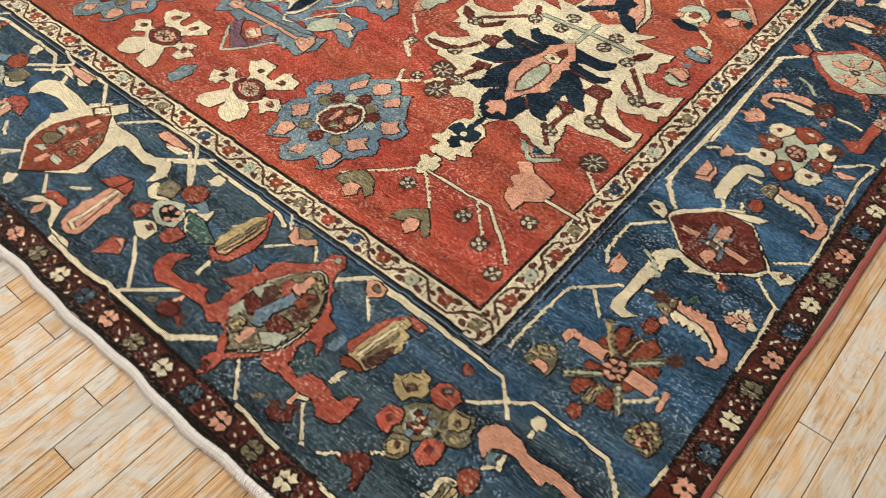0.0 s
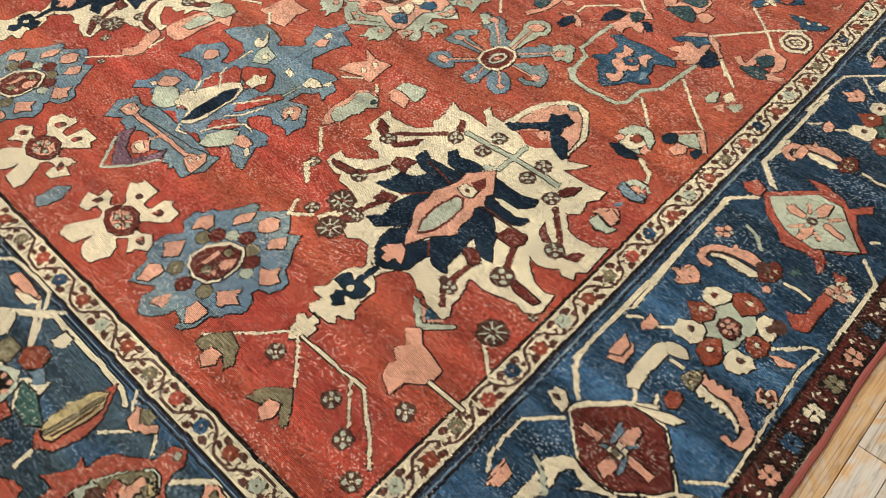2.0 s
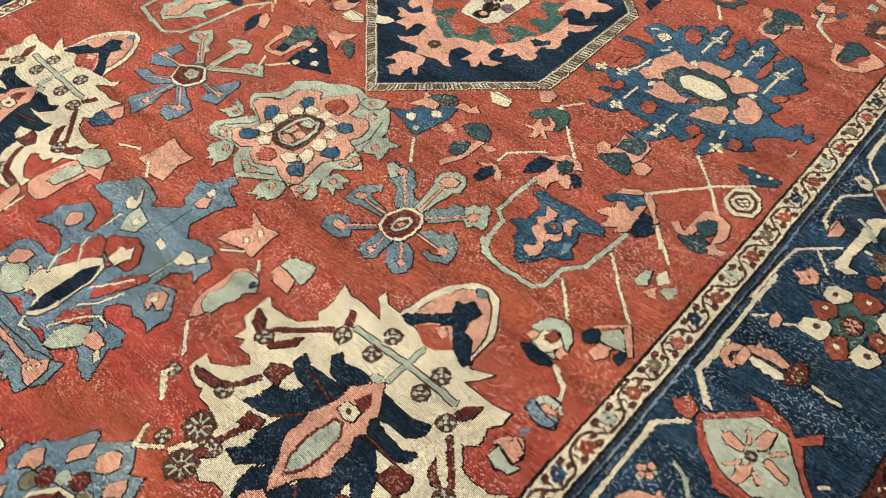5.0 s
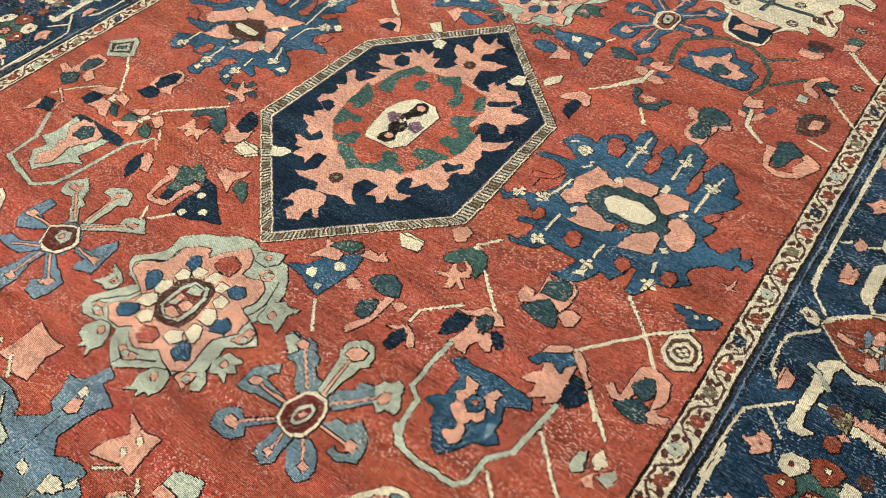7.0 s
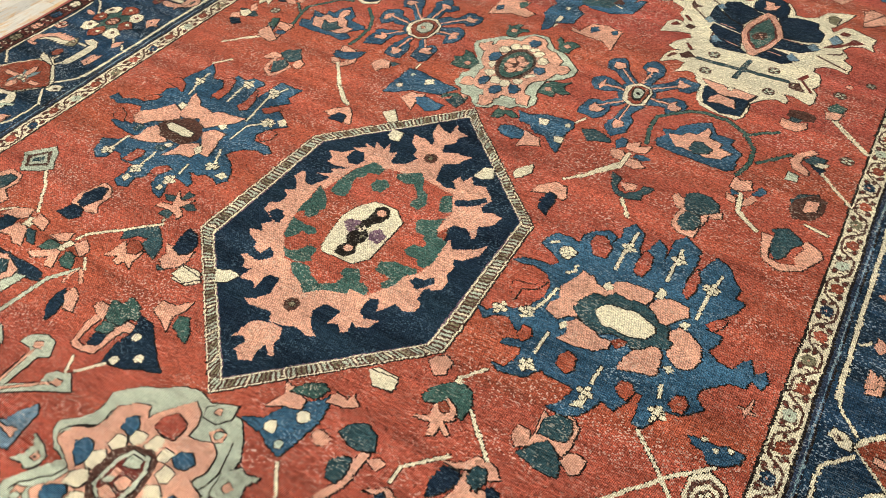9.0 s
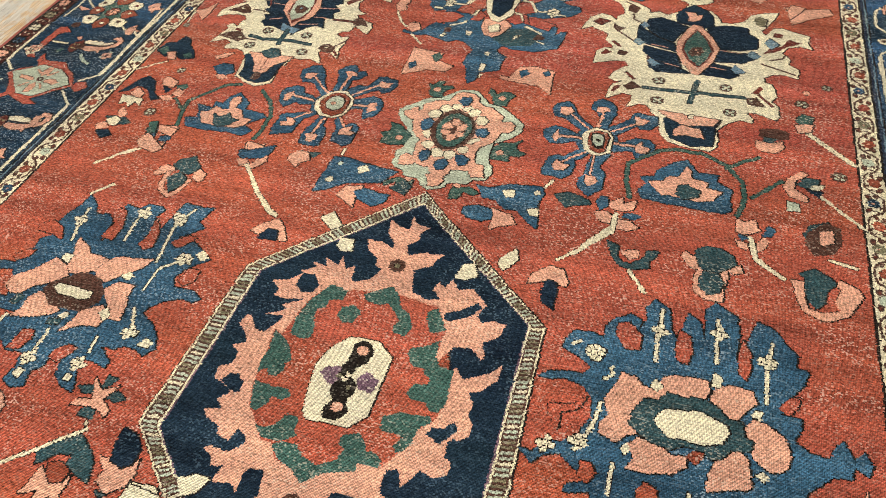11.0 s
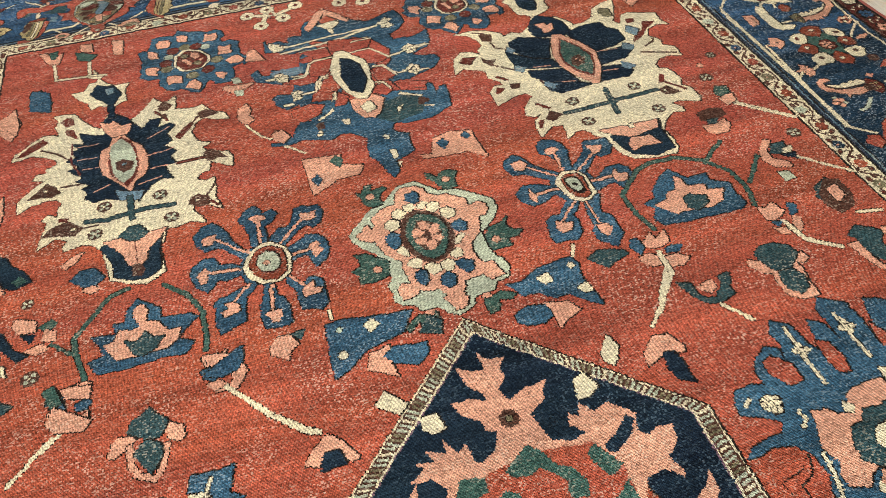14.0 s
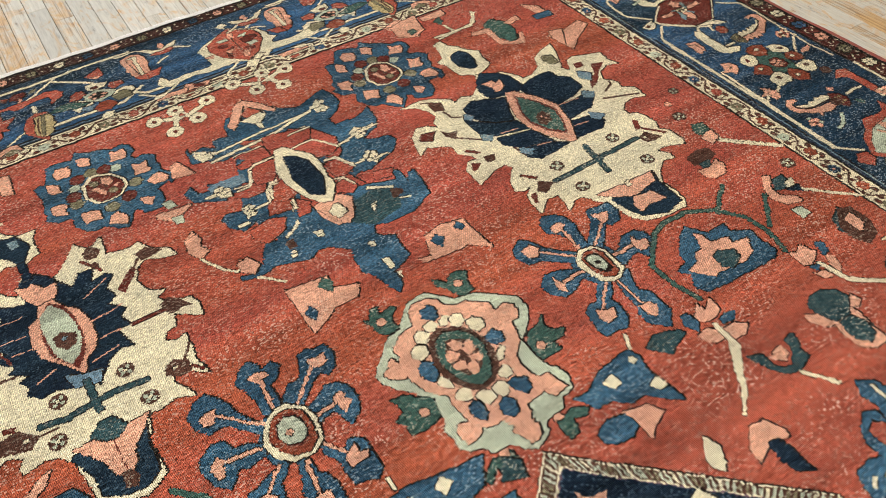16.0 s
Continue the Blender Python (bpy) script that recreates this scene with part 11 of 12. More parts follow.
for kind, draw, u, v in (
    ("kite", draw_kite_l, -0.195, 1.343), ("kite", draw_kite_r, 0.188, 1.341), 
    ("lily", draw_lilyD, 0.906, 0.752), ("stem", draw_stemsF, 0.705, 0.587), ("wing", draw_wingR, 0.266, 0.746),
    ("leaf", draw_dropR, 0.257, 0.645), ("leaf", draw_tealleaf, 0.405, 0.768), ("bud", draw_mushroom, 0.809, 0.598),
    ("leaf", draw_uleaf, 0.604, 0.608), ("leaf", draw_heartR, 1.052, 0.617), ("bud", draw_round_bud, 1.033, 1.279),
    ("bud", draw_knobs, 0.966, 1.181), ("bird", draw_bird, 1.026, 0.980), ("ringlet", draw_ringF, 1.113, 1.036),
    ("ringlet", draw_ringG, 1.081, 0.778), ("leaf", draw_trefoil_l, -0.418, 0.758), ("wing", draw_wingL, -0.257, 0.707),
    ("leaf", draw_dropL, -0.207, 0.639), ("lily", draw_lilyE, -0.543, 0.707), ("lily", draw_lilyF, -0.914, 0.787),
    ("paw", draw_paw, -0.963, 1.002), ("cup", draw_umbrella, -1.103, 0.946), ("posy", draw_flower_l, -1.081, 0.756)):
    weave(kind, draw, u, v)
for kind, draw, u, v in (
    ("bud", draw_tealcap, -1.099, 1.209), ("flag", draw_flag_pink, -1.127, 1.876), ("flag", draw_pink_flag_two, -1.138, 1.485),
    ("cup", draw_blue_cup, -0.869, 1.138), ("cup", draw_blue_cup_two, -1.034, 2.032), ("posy", draw_fourdots, -0.402, 1.858),
    ("bud", draw_bean, -0.394, 1.685), ("leaf", draw_pinktri, -0.322, 2.019), ("bud", draw_budfar, -0.299, 1.542),
    ("stem", draw_thin_stem, -0.326, 1.544), ("spray", draw_far_fillers, 1.057, 1.948), ("spray", draw_sprays, 1.024, -1.957),
    ("pod", draw_mintpod_l, -0.375, -1.406), ("fish", draw_pinkfish, -0.389, -1.592), ("lily", draw_lily_l, -0.183, -1.183),
    ("bird", draw_blue_duck, -0.479, -1.195), ("pod", draw_mintpod_r, 0.333, -1.374), ("bud", draw_mintbud2, 0.402, -1.204),
    ("lily", draw_lilies_l, -0.868, -0.430), ("lily", draw_lily_left_two, -0.686, -0.444), ("bird", draw_bird_left, -1.021, -0.557),
    ("octagon", draw_octagon_left, -1.065, -0.212), ("hook", draw_hook_left, -1.079, -0.367), ("beetle", draw_beetle, -0.771, -0.267)):
    weave(kind, draw, u, v)
for kind, draw, u, v in (
    ("starlet", draw_star_left, -0.512, -0.149), ("paw", draw_paw_left, -0.501, -0.364), ("leaf", draw_leaf_left, -0.387, -0.248),
    ("bud", draw_green_bud_left, -0.386, -0.554), ("leaf", draw_blue_drop, -0.511, -0.582), ("wing", draw_wing_left, -0.224, -0.584),
    ("leaf", draw_pink_leaf_left, -0.238, -0.448), ("spray", draw_far_sprays, -0.998, 2.251), ("spray", draw_far_sprays_two, 0.616, 2.297)):
    weave(kind, draw, u, v)
weave("spray", draw_sprays, -1.0, -1.957, -1, 1)
weave("pink_tulip", draw_pink_tulip, -1.0, -1.837, -1, 1)
weave("lozenge", draw_half_lozenge, -0.3, -0.34, -1, 1)
for kind, draw, u, v in (
    ("bud", draw_mushroom_left, -0.730, 0.591), ("leaf", draw_petal_left, -0.360, 0.442), ("stem", draw_stem_left, -0.490, 0.601),
    ("leaf", draw_petal_right, 0.415, 0.441), ("stem", draw_stem_right, 0.650, 0.502), ("cup", draw_cup_flower, 1.004, -0.917),
    ("posy", draw_posy_right, 1.112, -0.833), ("bud", draw_bud_right, 1.115, -1.217), ("stem", draw_chain, 0.503, -1.657), ("spot", draw_squares_near, 0.006, -2.052)):
    weave(kind, draw, u, v)
for u, v in ((0.575, -1.62), (0.62, -1.70), (1.126, -1.663), (-0.54, -1.6)):
    weave("ringlet", draw_ringlet, u, v)

# the main border: stars, diamonds and four-petal flowers along both sides, palmettes along both ends
RED_D = {"maroon": "russet"}
for side in (1, -1):
    def along(v):
        return side * taper(1.50, v)
    for i, v in enumerate((-1.703, -0.867, 0.05, 0.93, 1.81)):
        f = 1 if v < 0.5 else -1
        if i % 2 == 0:
            weave("diamond", draw_diamond_red, along(v), v, side, f, "dark red diamond in a cream frame", RED_D if i == 2 else None)
        else:
            weave("diamond", draw_diamond_mint, along(v), v, side, f, "pale green diamond in a red frame" if i == 1 else "dark red diamond in a cream frame")
        weave("leaf", draw_greybits, side * taper(1.41, v), v - f * 0.146, side, f)
        for u, d in ((1.586, -0.26), (1.602, 0.215)) if i % 2 == 0 else ((1.425, -0.26), (1.402, 0.204)):
            weave("scorpion", draw_scorpion2 if i % 2 else draw_scorpion, side * taper(u, v), v + f * d, side, f)
        weave("leaf", draw_triflag if i % 2 == 0 else draw_trident, side * taper(1.35, v), v - f * 0.2 - (0 if i % 2 == 0 else f * 0.16), side, f)
        weave("leaf", draw_triflag, side * taper(1.352, v), v + f * 0.2, side, -f)
        weave("posy", draw_rosette_s, side * taper(1.64, v), v - f * 0.165, side, f)
    for i, v in enumerate((-1.297, -0.416, 0.474, 1.39)):
        weave("four_flower", draw_four_flower, along(v), v, side, 1, "cream and red four-petal flower", {"teal": "mint"} if i == 0 else None)
    for v, f in ((-2.155, 1), (2.23, -1)):
        weave("starflower", draw_starflower, side * 1.50, v, side, f, "red and green star flower")
        weave("leaf", draw_leafclump, side * 1.628, v - f * 0.093, side, f)
        weave("leaf", draw_eyeleaf, side * 1.37, v - f * 0.07, side, f)
for f in (1, -0.85):
    def out(v):
        return v if f > 0 else 2.615 + (-v - 2.57) * 0.85
    weave("diamond", draw_diamond_end, -0.006 if f > 0 else 0.08, out(-2.525), 1 if f > 0 else -1, f, "russet diamond with hooked cream frame", None if f > 0 else {"russet": "orange", "olive": "maroon"})
    for side in (1, -1):
        for kind, draw, u, v in (("eel", draw_eel, 0.268, -2.584), ("dart", draw_dart, 0.140, -2.666), ("leaf", draw_leafy, 0.567, -2.390), ("palmette", draw_palmette_end, 0.855, -2.512),
                                 ("leaf", draw_tri_end, 0.747, -2.335), ("hook", draw_arm, 1.091, -2.610), ("leaf", draw_leafy2, 1.076, -2.421), ("posy", draw_corner_flowers, 1.272, -2.491),
                                 ("hook", draw_corner_hook, 1.450, -2.439), ("leaf", draw_cyprus, 1.405, -2.540), ("stem", draw_corner_lines, 1.326, -2.317), ("leaf", draw_treeleaf, 1.245, -2.665)):
            weave(kind, draw, side * u, out(v), side, f)
        weave("four_flower", draw_four_flower_end, side * 0.418, out(-2.474), side, f, "cream and red four-petal flower")


for side in (1, -1):
    for f in (1, -0.85):
        weave("scatter", draw_bits_near_a, side * 0.361, (-2.598) if f > 0 else 2.615 + (-(-2.598) - 2.57) * 0.85, side, f)
        weave("scatter", draw_bits_near_b, side * 1.056, (-2.652) if f > 0 else 2.615 + (-(-2.652) - 2.57) * 0.85, side, f)
    for v, f in ((-1.703, 1), (-0.867, 1), (0.05, 1), (0.93, -1), (1.81, -1)):
        weave("scatter", draw_bits_side, side * taper(1.458, v), v + f * ((-1.869) + 1.704), side, f)


# bands: each is (colour, near v, far v, side u) as an outer rectangle; the later lie inside the earlier
def draw_bands():
    rings = (
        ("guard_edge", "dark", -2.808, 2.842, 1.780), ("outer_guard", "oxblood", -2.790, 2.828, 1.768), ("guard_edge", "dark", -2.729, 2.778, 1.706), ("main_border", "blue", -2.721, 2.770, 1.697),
        ("guard_edge", "dark", -2.300, 2.430, 1.284), ("guard_stripe", "ink", -2.297, 2.426, 1.280), ("guard_stripe", "slate", -2.294, 2.422, 1.2775), ("guard_stripe", "ink", -2.2895, 2.4175, 1.273), ("guard_edge", "dark", -2.284, 2.411, 1.264),
        ("guard_edge", "cream", -2.279, 2.405, 1.256), ("inner_guard", "brown", -2.273, 2.399, 1.250),
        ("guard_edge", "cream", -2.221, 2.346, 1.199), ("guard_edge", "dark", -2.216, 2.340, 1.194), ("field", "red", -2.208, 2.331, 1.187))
    for i, (name, colour, v0, v1, u1) in enumerate(rings):
        edge = [(taper(u1, v), v) for v in (v0, -0.4, v1)] + [(taper(-u1, v), v) for v in (v1, -0.4, v0)]
        FIGURES.append((name, "", [(colour, edge, 0.0, "patch")]))


def draw_guard_unit(colour, lean):
    """One bay of the guard: a cream ground, a small flower on it, a brown vine that bends past it and leaves on its other side."""
    def draw(k):
        def off(r):
            return RNG.uniform(-r, r)
        k.area("cream", [(-10.6, -6), (-10.6, 6), (10.6, 6), (10.6, -6)], 0.0)
        k.line("brown", 8, [(-10.8, -lean * 0.6), (-8.6, lean * 2.6), (-5.6, lean * 4.9), (off(1), lean * 5.3), (5.6, lean * 4.9), (8.6, lean * 2.6), (10.8, -lean * 0.6)], 0.0)
        k.line("brown", 5, [(-8.6, lean * 2.6), (-6.6, lean * 0.6), (-7.2, -lean * 1.6)], 0.0)
        for x, y, r in ((-6.2, -3.9, 2.2), (6.0, -4.1, 2.2), (7.2, 0.3, 1.6), (-3.4, 2.9, 1.1)):
            x, y, tilt = x + off(0.5), lean * (y + off(0.4)), off(0.6)
            c, d = math.cos(tilt), math.sin(tilt)
            k.area("brown", [(x + r * (p * c - q * d), y + r * (p * d + q * c)) for p, q in ((-1.5, 0), (-0.5, 0.9), (0.8, 0.8), (1.5, 0), (0.7, -0.9), (-0.6, -0.8))], 0.0)
            k.dots("maroon", r * 0.45, [(x, y)], 5, 0.0)
        mid = (off(0.4), -lean * 0.9 + off(0.3))
        petals = [(mid[0] + 2.7 * math.cos(a), mid[1] + 2.5 * math.sin(a)) for a in (0.3, 1.3, 2.4, 3.5, 4.5, 5.5)]
        k.dots("brown", 2.2, petals, 6, 0.0)
        k.dots(colour, 1.75, petals, 6, 0.0)
        k.dots(colour, 2.4, [mid], 7, 0.0)
        k.dots("brown" if colour == "mint" else "pink", 0.9, [mid], 5, 0.0)
    return draw


def draw_outer_flower(colour, side):
    """One flower of the outer guard between pairs of small cream dashes, with a dark vine bending past it."""
    def draw(k):
        k.line("dark", 5, [(-9.5, -4 * side), (-5.5, 4.5 * side), (-1, 6 * side), (3, 5.5 * side), (6, -4 * side), (9.5, -4 * side)], 0.0)
        tilt = RNG.uniform(-0.2, 0.2)
        for i in range(4):
            a = math.pi / 2 * i + 0.75 + tilt
            c, s = math.cos(a), math.sin(a)
            k.area("dark", [(x * 1.22 * c - y * 1.12 * s, x * 1.22 * s + y * 1.12 * c) for x, y in ((-1.3, 0.8), (-2.5, 3.0), (-1.3, 5.2), (1.3, 5.2), (2.5, 3.0), (1.3, 0.8))], 0.0)
            k.area(colour, [(x * c - y * s, x * s + y * c) for x, y in ((-1.0, 0.9), (-2.2, 2.9), (-1.6, 4.6), (0, 4.0), (1.6, 4.6), (2.2, 2.9), (1.0, 0.9))], 0.0)
        k.dots("dark", 1.1, [(0, 0)], 5, 0.0)
        for x, y, d in ((7.6, 4.2, 1), (9.3, -1.2, -1), (-7.6, -4.2, 1), (-8.2, 2.6, -1)):
            x, y = x + RNG.uniform(-0.6, 0.6), y + RNG.uniform(-0.6, 0.6)
            k.line("cream", 5, [(x - 0.9, y - 0.6 * d), (x + 0.9, y + 0.6 * d)], 0.0)
    return draw


rug_edge = [(taper(1.785, v), v) for v in (-2.812, -0.4, 2.84)] + [(taper(-1.785, v), v) for v in (2.84, -0.4, -2.812)]
rug_v = [world_of(x, y, z) for z in (0.0005, 0.0095) for x, y in rug_edge]
rug_f = [tuple(range(5, -1, -1)), tuple(range(6, 12))] + [(k, (k + 1) % 6, 6 + (k + 1) % 6, 6 + k) for k in range(6)]
rug = mesh_object("rug", rug_v, rug_f, BACKING, None)
tagged(rug, "large worn red and blue hand-knotted wool rug lying on bare boards", "rug")

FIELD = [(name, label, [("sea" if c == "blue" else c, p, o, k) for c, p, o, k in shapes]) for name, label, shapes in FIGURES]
FIGURES = []
draw_bands()
TONES = ("mint", "russet", "olive", "red", "blue", "russet")
BLOOMS = ("blue", "pink", "olive", "cream")
for i in range(53):
    v = -2.241 + i * 0.0886
    for side in (1, -1):
        weave("vine", draw_guard_unit(TONES[(i + 4) % 6], 1 if i % 2 else -1), side * taper(1.2245, v), v, turn=90 * side, size=0.86)
for i in range(-13, 13):
    weave("vine", draw_guard_unit(TONES[(i + 14) % 6], 1 if i % 2 else -1), 0.078 + i * 0.094, -2.247, turn=180, size=0.86)
    weave("vine", draw_guard_unit(TONES[(i + 13) % 6], 1 if i % 2 else -1), 0.02 + i * 0.094, 2.372, size=0.86)
for i in range(59):
    v = -2.655 + i * 0.0925
    for side in (1, -1):
        weave("bloom", draw_outer_flower(BLOOMS[(5 - i) % 4], 1 if i % 2 else -1), side * taper(1.745, v), v, turn=90)
for i in range(-18, 18):
    u = 0.478 + (i - 4) * 0.0965
    weave("bloom", draw_outer_flower(BLOOMS[i % 4], 1 if i % 2 else -1), u, -2.763)
    weave("bloom", draw_outer_flower(BLOOMS[(i + 1) % 4], 1 if i % 2 else -1), u, 2.804, size=0.8)


# cream lines of the border's lattice that run beside the inner guard, broken at the diamonds
def lattice(name, path, width=11):
    weave(name, lambda k: k.line("cream", width, [(a / GRID, b / GRID) for a, b in path]), 0, 0)


for side in (1, -1):
    for a, c in ((-1.593, -1.31), (-1.33, -0.942), (-0.764, -0.39), (0.16, 0.52), (0.5, 0.82), (1.0, 1.35), (1.33, 1.70), (2.13, 2.40)):
        lattice("stem", [(side * taper(1.302, a), a), (side * taper(1.302, c), c)])
    lattice("stem", [(side * taper(1.365, -1.665), -1.665), (side * taper(1.311, -1.600), -1.600)])
    lattice("stem", [(side * 1.366, -0.829), (side * 1.303, -0.764)])
    lattice("stem", [(side * 1.306, -0.942), (side * 1.363, -0.885)])
    for f in (1, -1):
        def end(v):
            return v if f > 0 else 2.442 - (v + 2.295)
        lattice("stem", [(side * 0.173, end(-2.312)), (side * 0.283, end(-2.312)), (side * 0.380, end(-2.392))])
        lattice("stem", [(side * 0.283, end(-2.365)), (side * 0.356, end(-2.312)), (side * 0.633, end(-2.312)), (side * 0.676, end(-2.33))])
        lattice("stem", [(side * 0.878, end(-2.365)), (side * 0.938, end(-2.312)), (side * 1.1, end(-2.312))])


FIGURES = FIGURES + FIELD

# ---- weaving: every patch takes its knots on the rug's grid, later ones over earlier ones ----
COLS, LINES = 1426, 1846
U0, V0 = -COLS * KNOT_U / 2, -LINES * KNOT_V / 2 + 0.01
cloth = np.full((COLS, LINES), -1, dtype=np.int32)
tint = np.zeros((COLS, LINES), dtype=np.int8)      # the colour of a stem's knots
TINTS = {name: i + 1 for i, name in enumerate(WOOL)}


def knots_of(pts):
    """The knots whose middles lie inside an outline, as a window and a mask."""
    p = np.array(pts)
    p = np.stack(((p[:, 0] - U0) / KNOT_U, (p[:, 1] - V0) / KNOT_V), 1)
    lo = np.maximum(np.floor(p.min(0)).astype(int) - 3, 0)
    hi = np.minimum(np.ceil(p.max(0)).astype(int) + 3, (COLS, LINES))
    gx, gy = np.meshgrid(np.arange(lo[0], hi[0]) + 0.5, np.arange(lo[1], hi[1]) + 0.5, indexing="ij")
    mask = np.zeros(gx.shape, dtype=bool)
    for a, b in zip(p, np.roll(p, -1, 0)):
        if a[1] != b[1]:
            mask ^= ((a[1] > gy) != (b[1] > gy)) & (gx < (b[0] - a[0]) * (gy - a[1]) / (b[1] - a[1]) + a[0])
    return slice(lo[0], hi[0]), slice(lo[1], hi[1]), mask


def widened(mask):
    out = mask.copy()
    out[1:] |= mask[:-1]
    out[:-1] |= mask[1:]
    out[:, 1:] |= mask[:, :-1]
    out[:, :-1] |= mask[:, 1:]
    return out


pieces = []      # one for each patch of one colour: figure, colour, sort, and whether it is an outline
for number, (name, label, shapes) in enumerate(FIGURES):
    for colour, pts, outline, sort in shapes:
        sx, sy, mask = knots_of(pts)
        if outline > 0 and colour not in ("dark", "brown"):
            rim = widened(mask)
            if sort == "patch" and mask.sum() > 150:
                rim[1:] |= rim[:-1]
            if sort == "stem":      # stems of one colour run into one another
                rim &= tint[sx, sy] != TINTS[colour]
            cloth[sx, sy][rim] = len(pieces)
            tint[sx, sy][rim] = 0
            pieces.append((number, "dark", sort, True))
        cloth[sx, sy][mask] = len(pieces)
        tint[sx, sy][mask] = TINTS[colour] if sort == "stem" else 0
        pieces.append((number, colour, sort, False))

# no weaver keeps a straight line: the drawing wavers a little, and each line of knots steps to and fro
gu, gv = np.meshgrid(np.arange(COLS), np.arange(LINES), indexing="ij")
sway = 0.3 * np.sin(gv / 17.0 + 2.0 * np.sin(gu / 61.0)) + 0.15 * np.sin(gv / 7.3 + gu / 43.0 + 1.0)
NPR = np.random.default_rng(5)
beat = np.repeat(NPR.normal(0, 0.4, (COLS // 24 + 1, LINES)), 24, 0)[:COLS]
rise = 0.8 * np.sin(gu / 15.0 + 2.0 * np.sin(gv / 53.0)) + 0.5 * np.sin(gu / 6.1 + gv / 37.0)
cloth = cloth[np.clip(gu + np.rint(sway + beat).astype(int), 0, COLS - 1), np.clip(gv + np.rint(rise * 0.5).astype(int), 0, LINES - 1)]

for axis in (0, 1, 0):      # no stray single knots
    before, after = np.roll(cloth, 1, axis), np.roll(cloth, -1, axis)
    lone = (cloth != before) & (cloth != after) & (np.roll(cloth, 1, 1 - axis) != cloth) & (np.roll(cloth, -1, 1 - axis) != cloth)
    cloth[lone] = before[lone]

# runs of equal knots along each line become strips of pile
change = np.ones((COLS + 1, LINES), dtype=bool)
change[1:-1] = cloth[1:] != cloth[:-1]
strips = [[] for _ in pieces]
for y in range(LINES):
    ends = np.flatnonzero(change[:, y])
    for a, b in zip(ends[:-1], ends[1:]):
        if cloth[a, y] >= 0:
            strips[cloth[a, y]].append((a, b, y))


def together(runs):
    """Sort runs into groups that touch one another."""
    head = list(range(len(runs)))

    def top(i):
        while head[i] != i:
            head[i] = head[head[i]]
            i = head[i]
        return i

    by_line = {}
    for i, r in enumerate(runs):
        by_line.setdefault(r[2], []).append(i)
    for y, row in by_line.items():
        row.sort(key=lambda i: runs[i][0])
        for i, j in zip(row[:-1], row[1:]):
            if runs[i][1] == runs[j][0]:
                head[top(i)] = top(j)
        for i in row:
            for j in by_line.get(y + 1, ()):
                if runs[i][0] < runs[j][1] and runs[j][0] < runs[i][1]:
                    head[top(i)] = top(j)
    groups = {}
    for i, r in enumerate(runs):
        groups.setdefault(top(i), []).append(r)
    return sorted(groups.values(), key=lambda g: -sum(r[1] - r[0] for r in g))


def pile(runs, z):
    """One welded sheet of pile out of runs of knots: (from, to, line, colour slot)."""
    marks = {}
    for a, b, y, c in runs:
        for line in (y, y + 1):
            marks.setdefault(line, set()).update((a, b))
    marks = {line: sorted(s) for line, s in marks.items()}
    index, verts, faces, slots = {}, [], [], []

    def vertex(col, line):
        if (col, line) not in index:
            index[(col, line)] = len(verts)
            verts.append(world_of(U0 + col * KNOT_U, V0 + line * KNOT_V, z))
        return index[(col, line)]

    for a, b, y, c in runs:
        low = [vertex(q, y) for q in marks[y] if a <= q <= b]
        high = [vertex(q, y + 1) for q in reversed(marks[y + 1]) if a <= q <= b]
        faces.append(low + high)
        slots.append(c)
    return verts, faces, slots


BANDS = ("outer_guard", "guard_edge", "main_border", "cream_stripe", "guard_stripe", "inner_guard", "field")
roots, many = {}, {}
rim_runs = []
for k, (number, colour, sort, is_rim) in enumerate(pieces):
    name, label, shapes = FIGURES[number]
    if name in ("vine", "bloom", "hatching"):
        many.setdefault((name, colour), []).extend((a, b, y, 0) for a, b, y in strips[k])
        continue
    if is_rim:
        rim_runs = [(a, b, y, 1) for a, b, y in strips[k]]
        continue
    runs, rim_runs = [(a, b, y, 0) for a, b, y in strips[k]] + rim_runs, []
    if not runs:
        continue
    groups = together(runs)
    for g in groups[1:]:
        if sum(q[1] - q[0] for q in g) < 14:
            for q in g:
                many.setdefault(("crumb", "dark" if q[3] else colour), []).append((q[0], q[1], q[2], 0))
    groups = groups[:1] + [g for g in groups[1:] if sum(q[1] - q[0] for q in g) >= 14]
    for g in groups:
        verts, faces, slots = pile(g, BASE + 0.0004 * RNG.random())
        root = roots.get(number)
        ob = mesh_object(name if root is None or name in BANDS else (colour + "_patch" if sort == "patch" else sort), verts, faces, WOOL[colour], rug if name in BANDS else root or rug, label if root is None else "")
        roots.setdefault(number, ob)
        if any(slots):
            ob.data.materials.append(WOOL["dark"])
            ob.data.polygons.foreach_set("material_index", slots)
for (name, colour), runs in many.items():
    v, f, slots = pile(runs, BASE)
    mesh_object(name + "_work", v, f, WOOL[colour], rug, "fine woven pattern of the rug", "stuff")


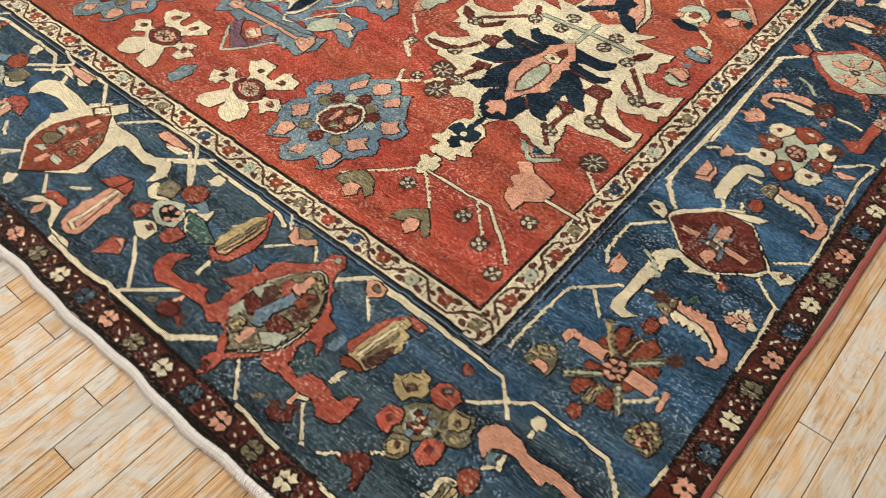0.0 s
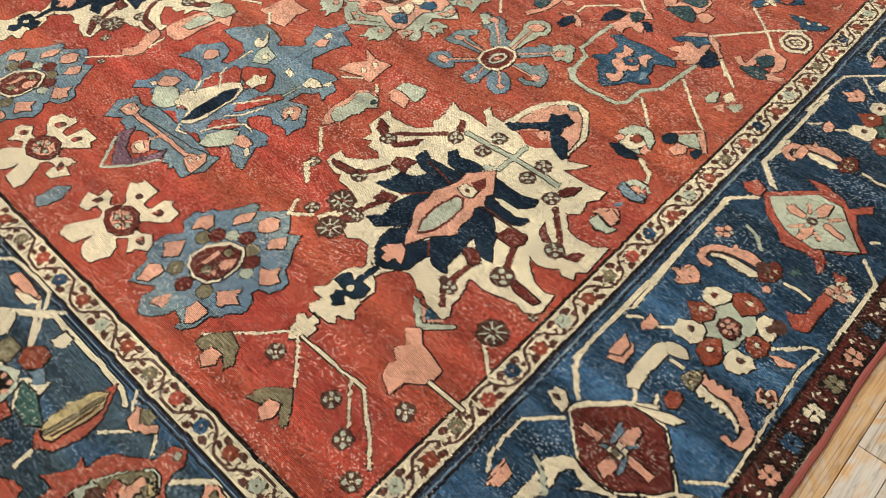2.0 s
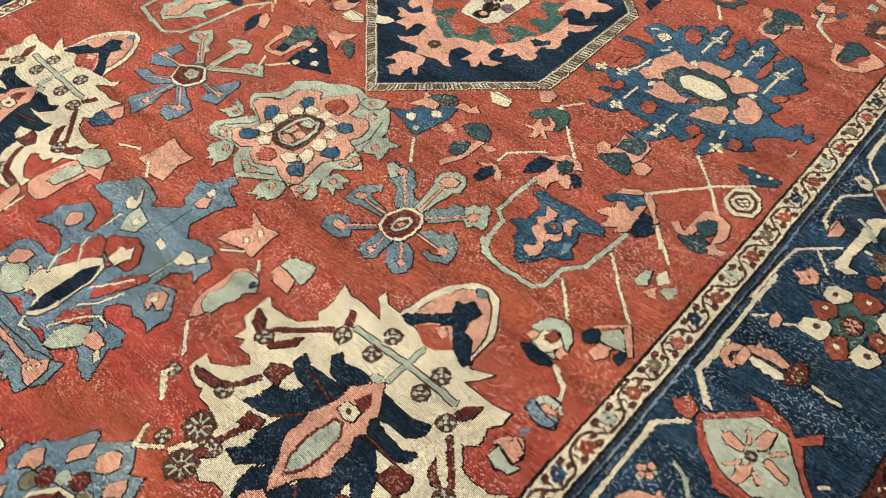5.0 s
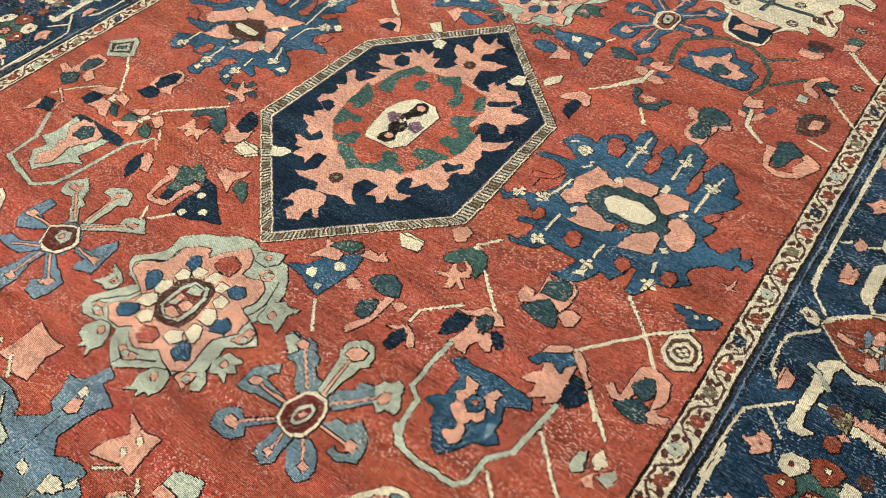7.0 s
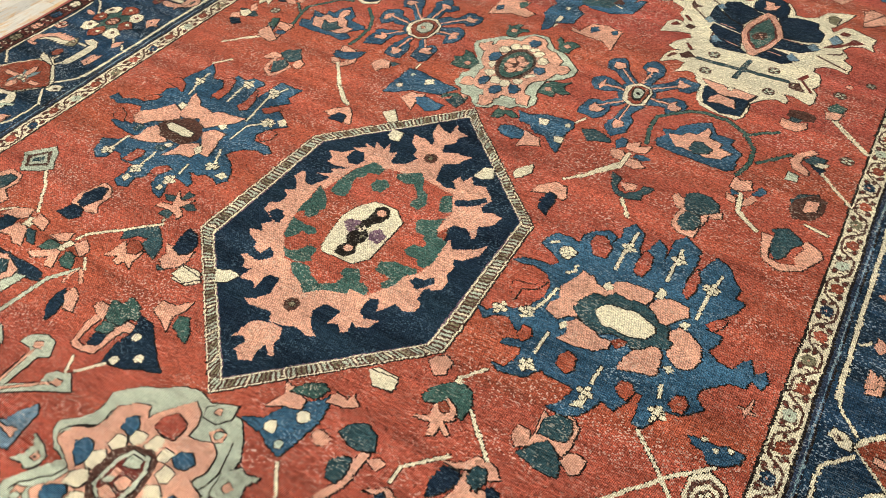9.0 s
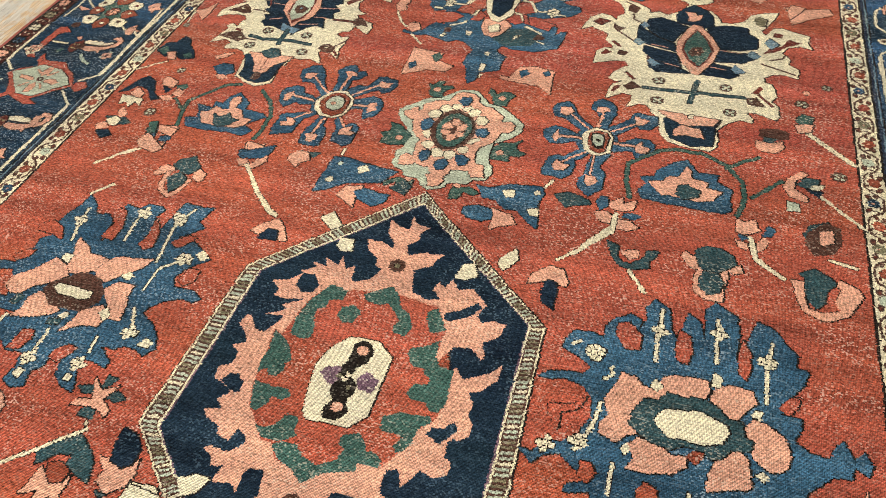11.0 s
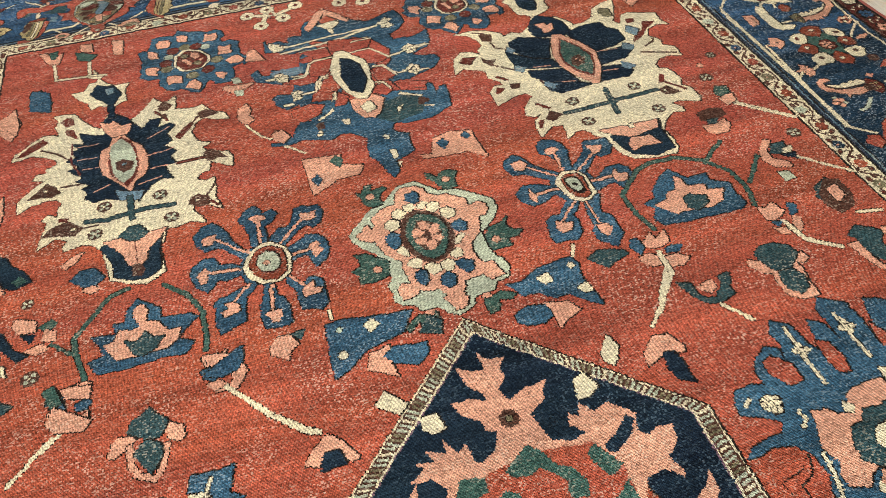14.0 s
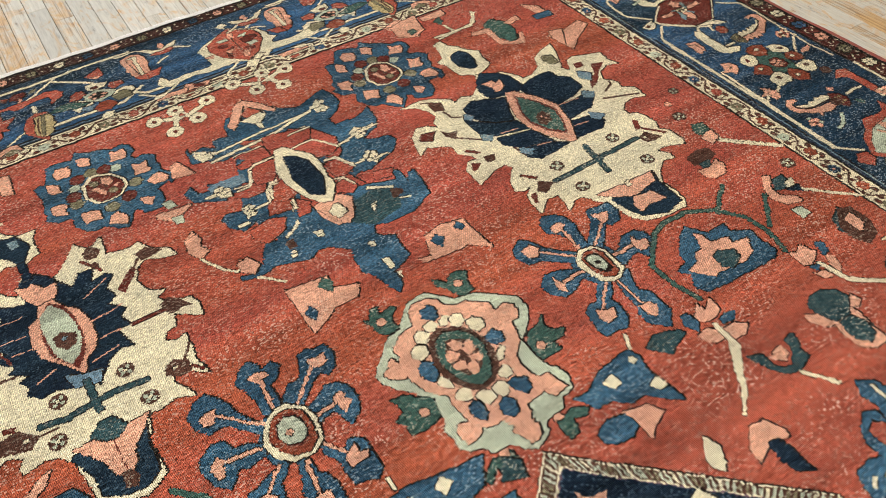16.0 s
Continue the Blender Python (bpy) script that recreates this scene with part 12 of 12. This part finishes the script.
# the cotton cord and short fringe along both ends, the overcast selvedge along both sides
def cord(name, a, b, r, material, waves, label):
    pts, n = [], 160
    for i in range(n + 1):
        t = i / n
        u, v = a[0] + (b[0] - a[0]) * t, a[1] + (b[1] - a[1]) * t
        if abs(a[0] - b[0]) < 0.3:
            u = taper(math.copysign(1.787, a[0]), v)
        w = 0.0035 * math.sin(waves * t * 6.28) + 0.002 * math.sin(waves * 2.7 * t * 6.28 + 1)
        pts.append((u + (w if a[0] == b[0] or abs(a[0] - b[0]) < 0.3 else 0), v + (0 if abs(a[0] - b[0]) < 0.3 else w)))
    verts, faces, s = [], [], 8
    for i, p in enumerate(pts):
        for j in range(s):
            c = 2 * math.pi * j / s
            k = r * (1 + 0.12 * math.sin(i * 2.1))
            if abs(a[0] - b[0]) < 0.3:
                verts.append(world_of(p[0] + k * math.cos(c), p[1], 0.0065 + 0.0065 * math.sin(c)))
            else:
                verts.append(world_of(p[0], p[1] + k * math.cos(c), 0.0065 + 0.0065 * math.sin(c)))
    for i in range(n):
        for j in range(s):
            faces.append((i * s + j, i * s + (j + 1) % s, (i + 1) * s + (j + 1) % s, (i + 1) * s + j))
    return mesh_object(name, verts, faces, material, rug, label)


cord("end_cord", (taper(-1.79, -2.81), -2.814), (taper(1.79, -2.81), -2.814), 0.0095, COTTON, 9, "off-white cotton end cord")
cord("end_cord", (taper(-1.79, 2.84), 2.847), (taper(1.79, 2.84), 2.847), 0.0095, COTTON, 7, "off-white cotton end cord")
for side in (1, -1):
    cord("selvedge", (side * taper(1.786, -2.82), -2.82), (side * taper(1.786, 2.84), 2.84), 0.0085, SELVEDGE, 6, "red overcast selvedge")
# slanting overcast stitches on the end cords
sv, sf = [], []
for end in (-1, 1):
    v0, waves = (-2.814, 9) if end < 0 else (2.847, 7)
    for i in range(640):
        t = (i + 0.5) / 640
        half = taper(1.79, v0)
        w = 0.0035 * math.sin(waves * t * 6.28) + 0.002 * math.sin(waves * 2.7 * t * 6.28 + 1)
        u, d, n0 = -half + 2 * half * t + RNG.uniform(-0.0008, 0.0008), RNG.uniform(0.002, 0.0045), len(sv)
        for s in range(5):
            a = math.pi * (s / 4)
            r = RNG.uniform(1.05, 1.3)
            y, z = v0 + w + 0.0105 * r * math.cos(a) * end * -1, 0.004 + 0.0115 * math.sin(a)
            x = u + d * (s / 4 - 0.5) * 2
            sv += [world_of(x - 0.0021, y, z), world_of(x, y, z + 0.0014), world_of(x + 0.0021, y, z)]
        for s in range(4):
            for q in range(2):
                sf.append((n0 + 3 * s + q, n0 + 3 * s + q + 1, n0 + 3 * s + q + 4, n0 + 3 * s + q + 3))
mesh_object("overcast_stitch", sv, sf, COTTON, rug, "off-white overcast stitches", "stuff")

# ---- the floor: boards along the rug's length ----
floor = box("floor", X0, X1, Y0, Y1, -0.2, -0.008, GAP, None, "worn pale wooden board floor", "structure")
RB = random.Random(21)


def board_mesh(x0, x1, y0, y1):
    g, c = 0.0008, 0.0011
    xa, xb, ya, yb = x0 + g, x1 - g, y0 + g, y1 - g
    v = [(xa, ya, -0.012), (xb, ya, -0.012), (xb, yb, -0.012), (xa, yb, -0.012),
         (xa, ya, -c), (xb, ya, -c), (xb, yb, -c), (xa, yb, -c),
         (xa + c, ya + c, 0), (xb - c, ya + c, 0), (xb - c, yb - c, 0), (xa + c, yb - c, 0)]
    f = [(8, 9, 10, 11)] + [(a, (a + 1) % 4, 4 + (a + 1) % 4, 4 + a) for a in range(4)] + [(4 + a, 4 + (a + 1) % 4, 8 + (a + 1) % 4, 8 + a) for a in range(4)]
    return v, f


rest_v, rest_f, singles = [], [], 0
# the stretches of bare boards beside the rug whose boards can be told apart
STRETCHES = ((-2.3, -0.35, -0.75, 0.35), (-0.05, 0.75, 0.4, 2.2), (-3.0, -1.2, 5.7, 7.2), (-0.15, 0.8, 4.0, 5.6), (-4.4, -3.4, 2.6, 4.3))
w = 0.0735
x = -1.3 - 77 * w
JOINTS = {-1.007: -0.014, -1.080: 0.102, -1.447: 0.137}   # butt joints beside the rug's end
while x < X1:
    y = Y0 - RB.uniform(0, 1.0)
    joint = next((j for k, j in JOINTS.items() if abs(k - x) < 0.01), None)
    while y < Y1:
        l = RB.uniform(0.35, 1.6)
        if joint is not None and y < joint < y + l + 0.3:
            l = joint - y
            joint = None
        a, b = max(y, Y0), min(y + l, Y1)
        y += l
        if b - a < 0.02:
            continue
        xm = x + w / 2
        near = any(p[0] < xm < p[1] and b > p[2] and a < p[3] for p in STRETCHES)
        v, f = board_mesh(max(x, X0), min(x + w, X1), a, b)
        if near and singles < 300:
            mesh_object("plank", v, f, BOARD, floor)
            singles += 1
        else:
            rest_f += [tuple(i + len(rest_v) for i in q) for q in f]
            rest_v += v
    x += w
mesh_object("plank_rest", rest_v, rest_f, BOARD, floor, "worn pale floor boards", "stuff")
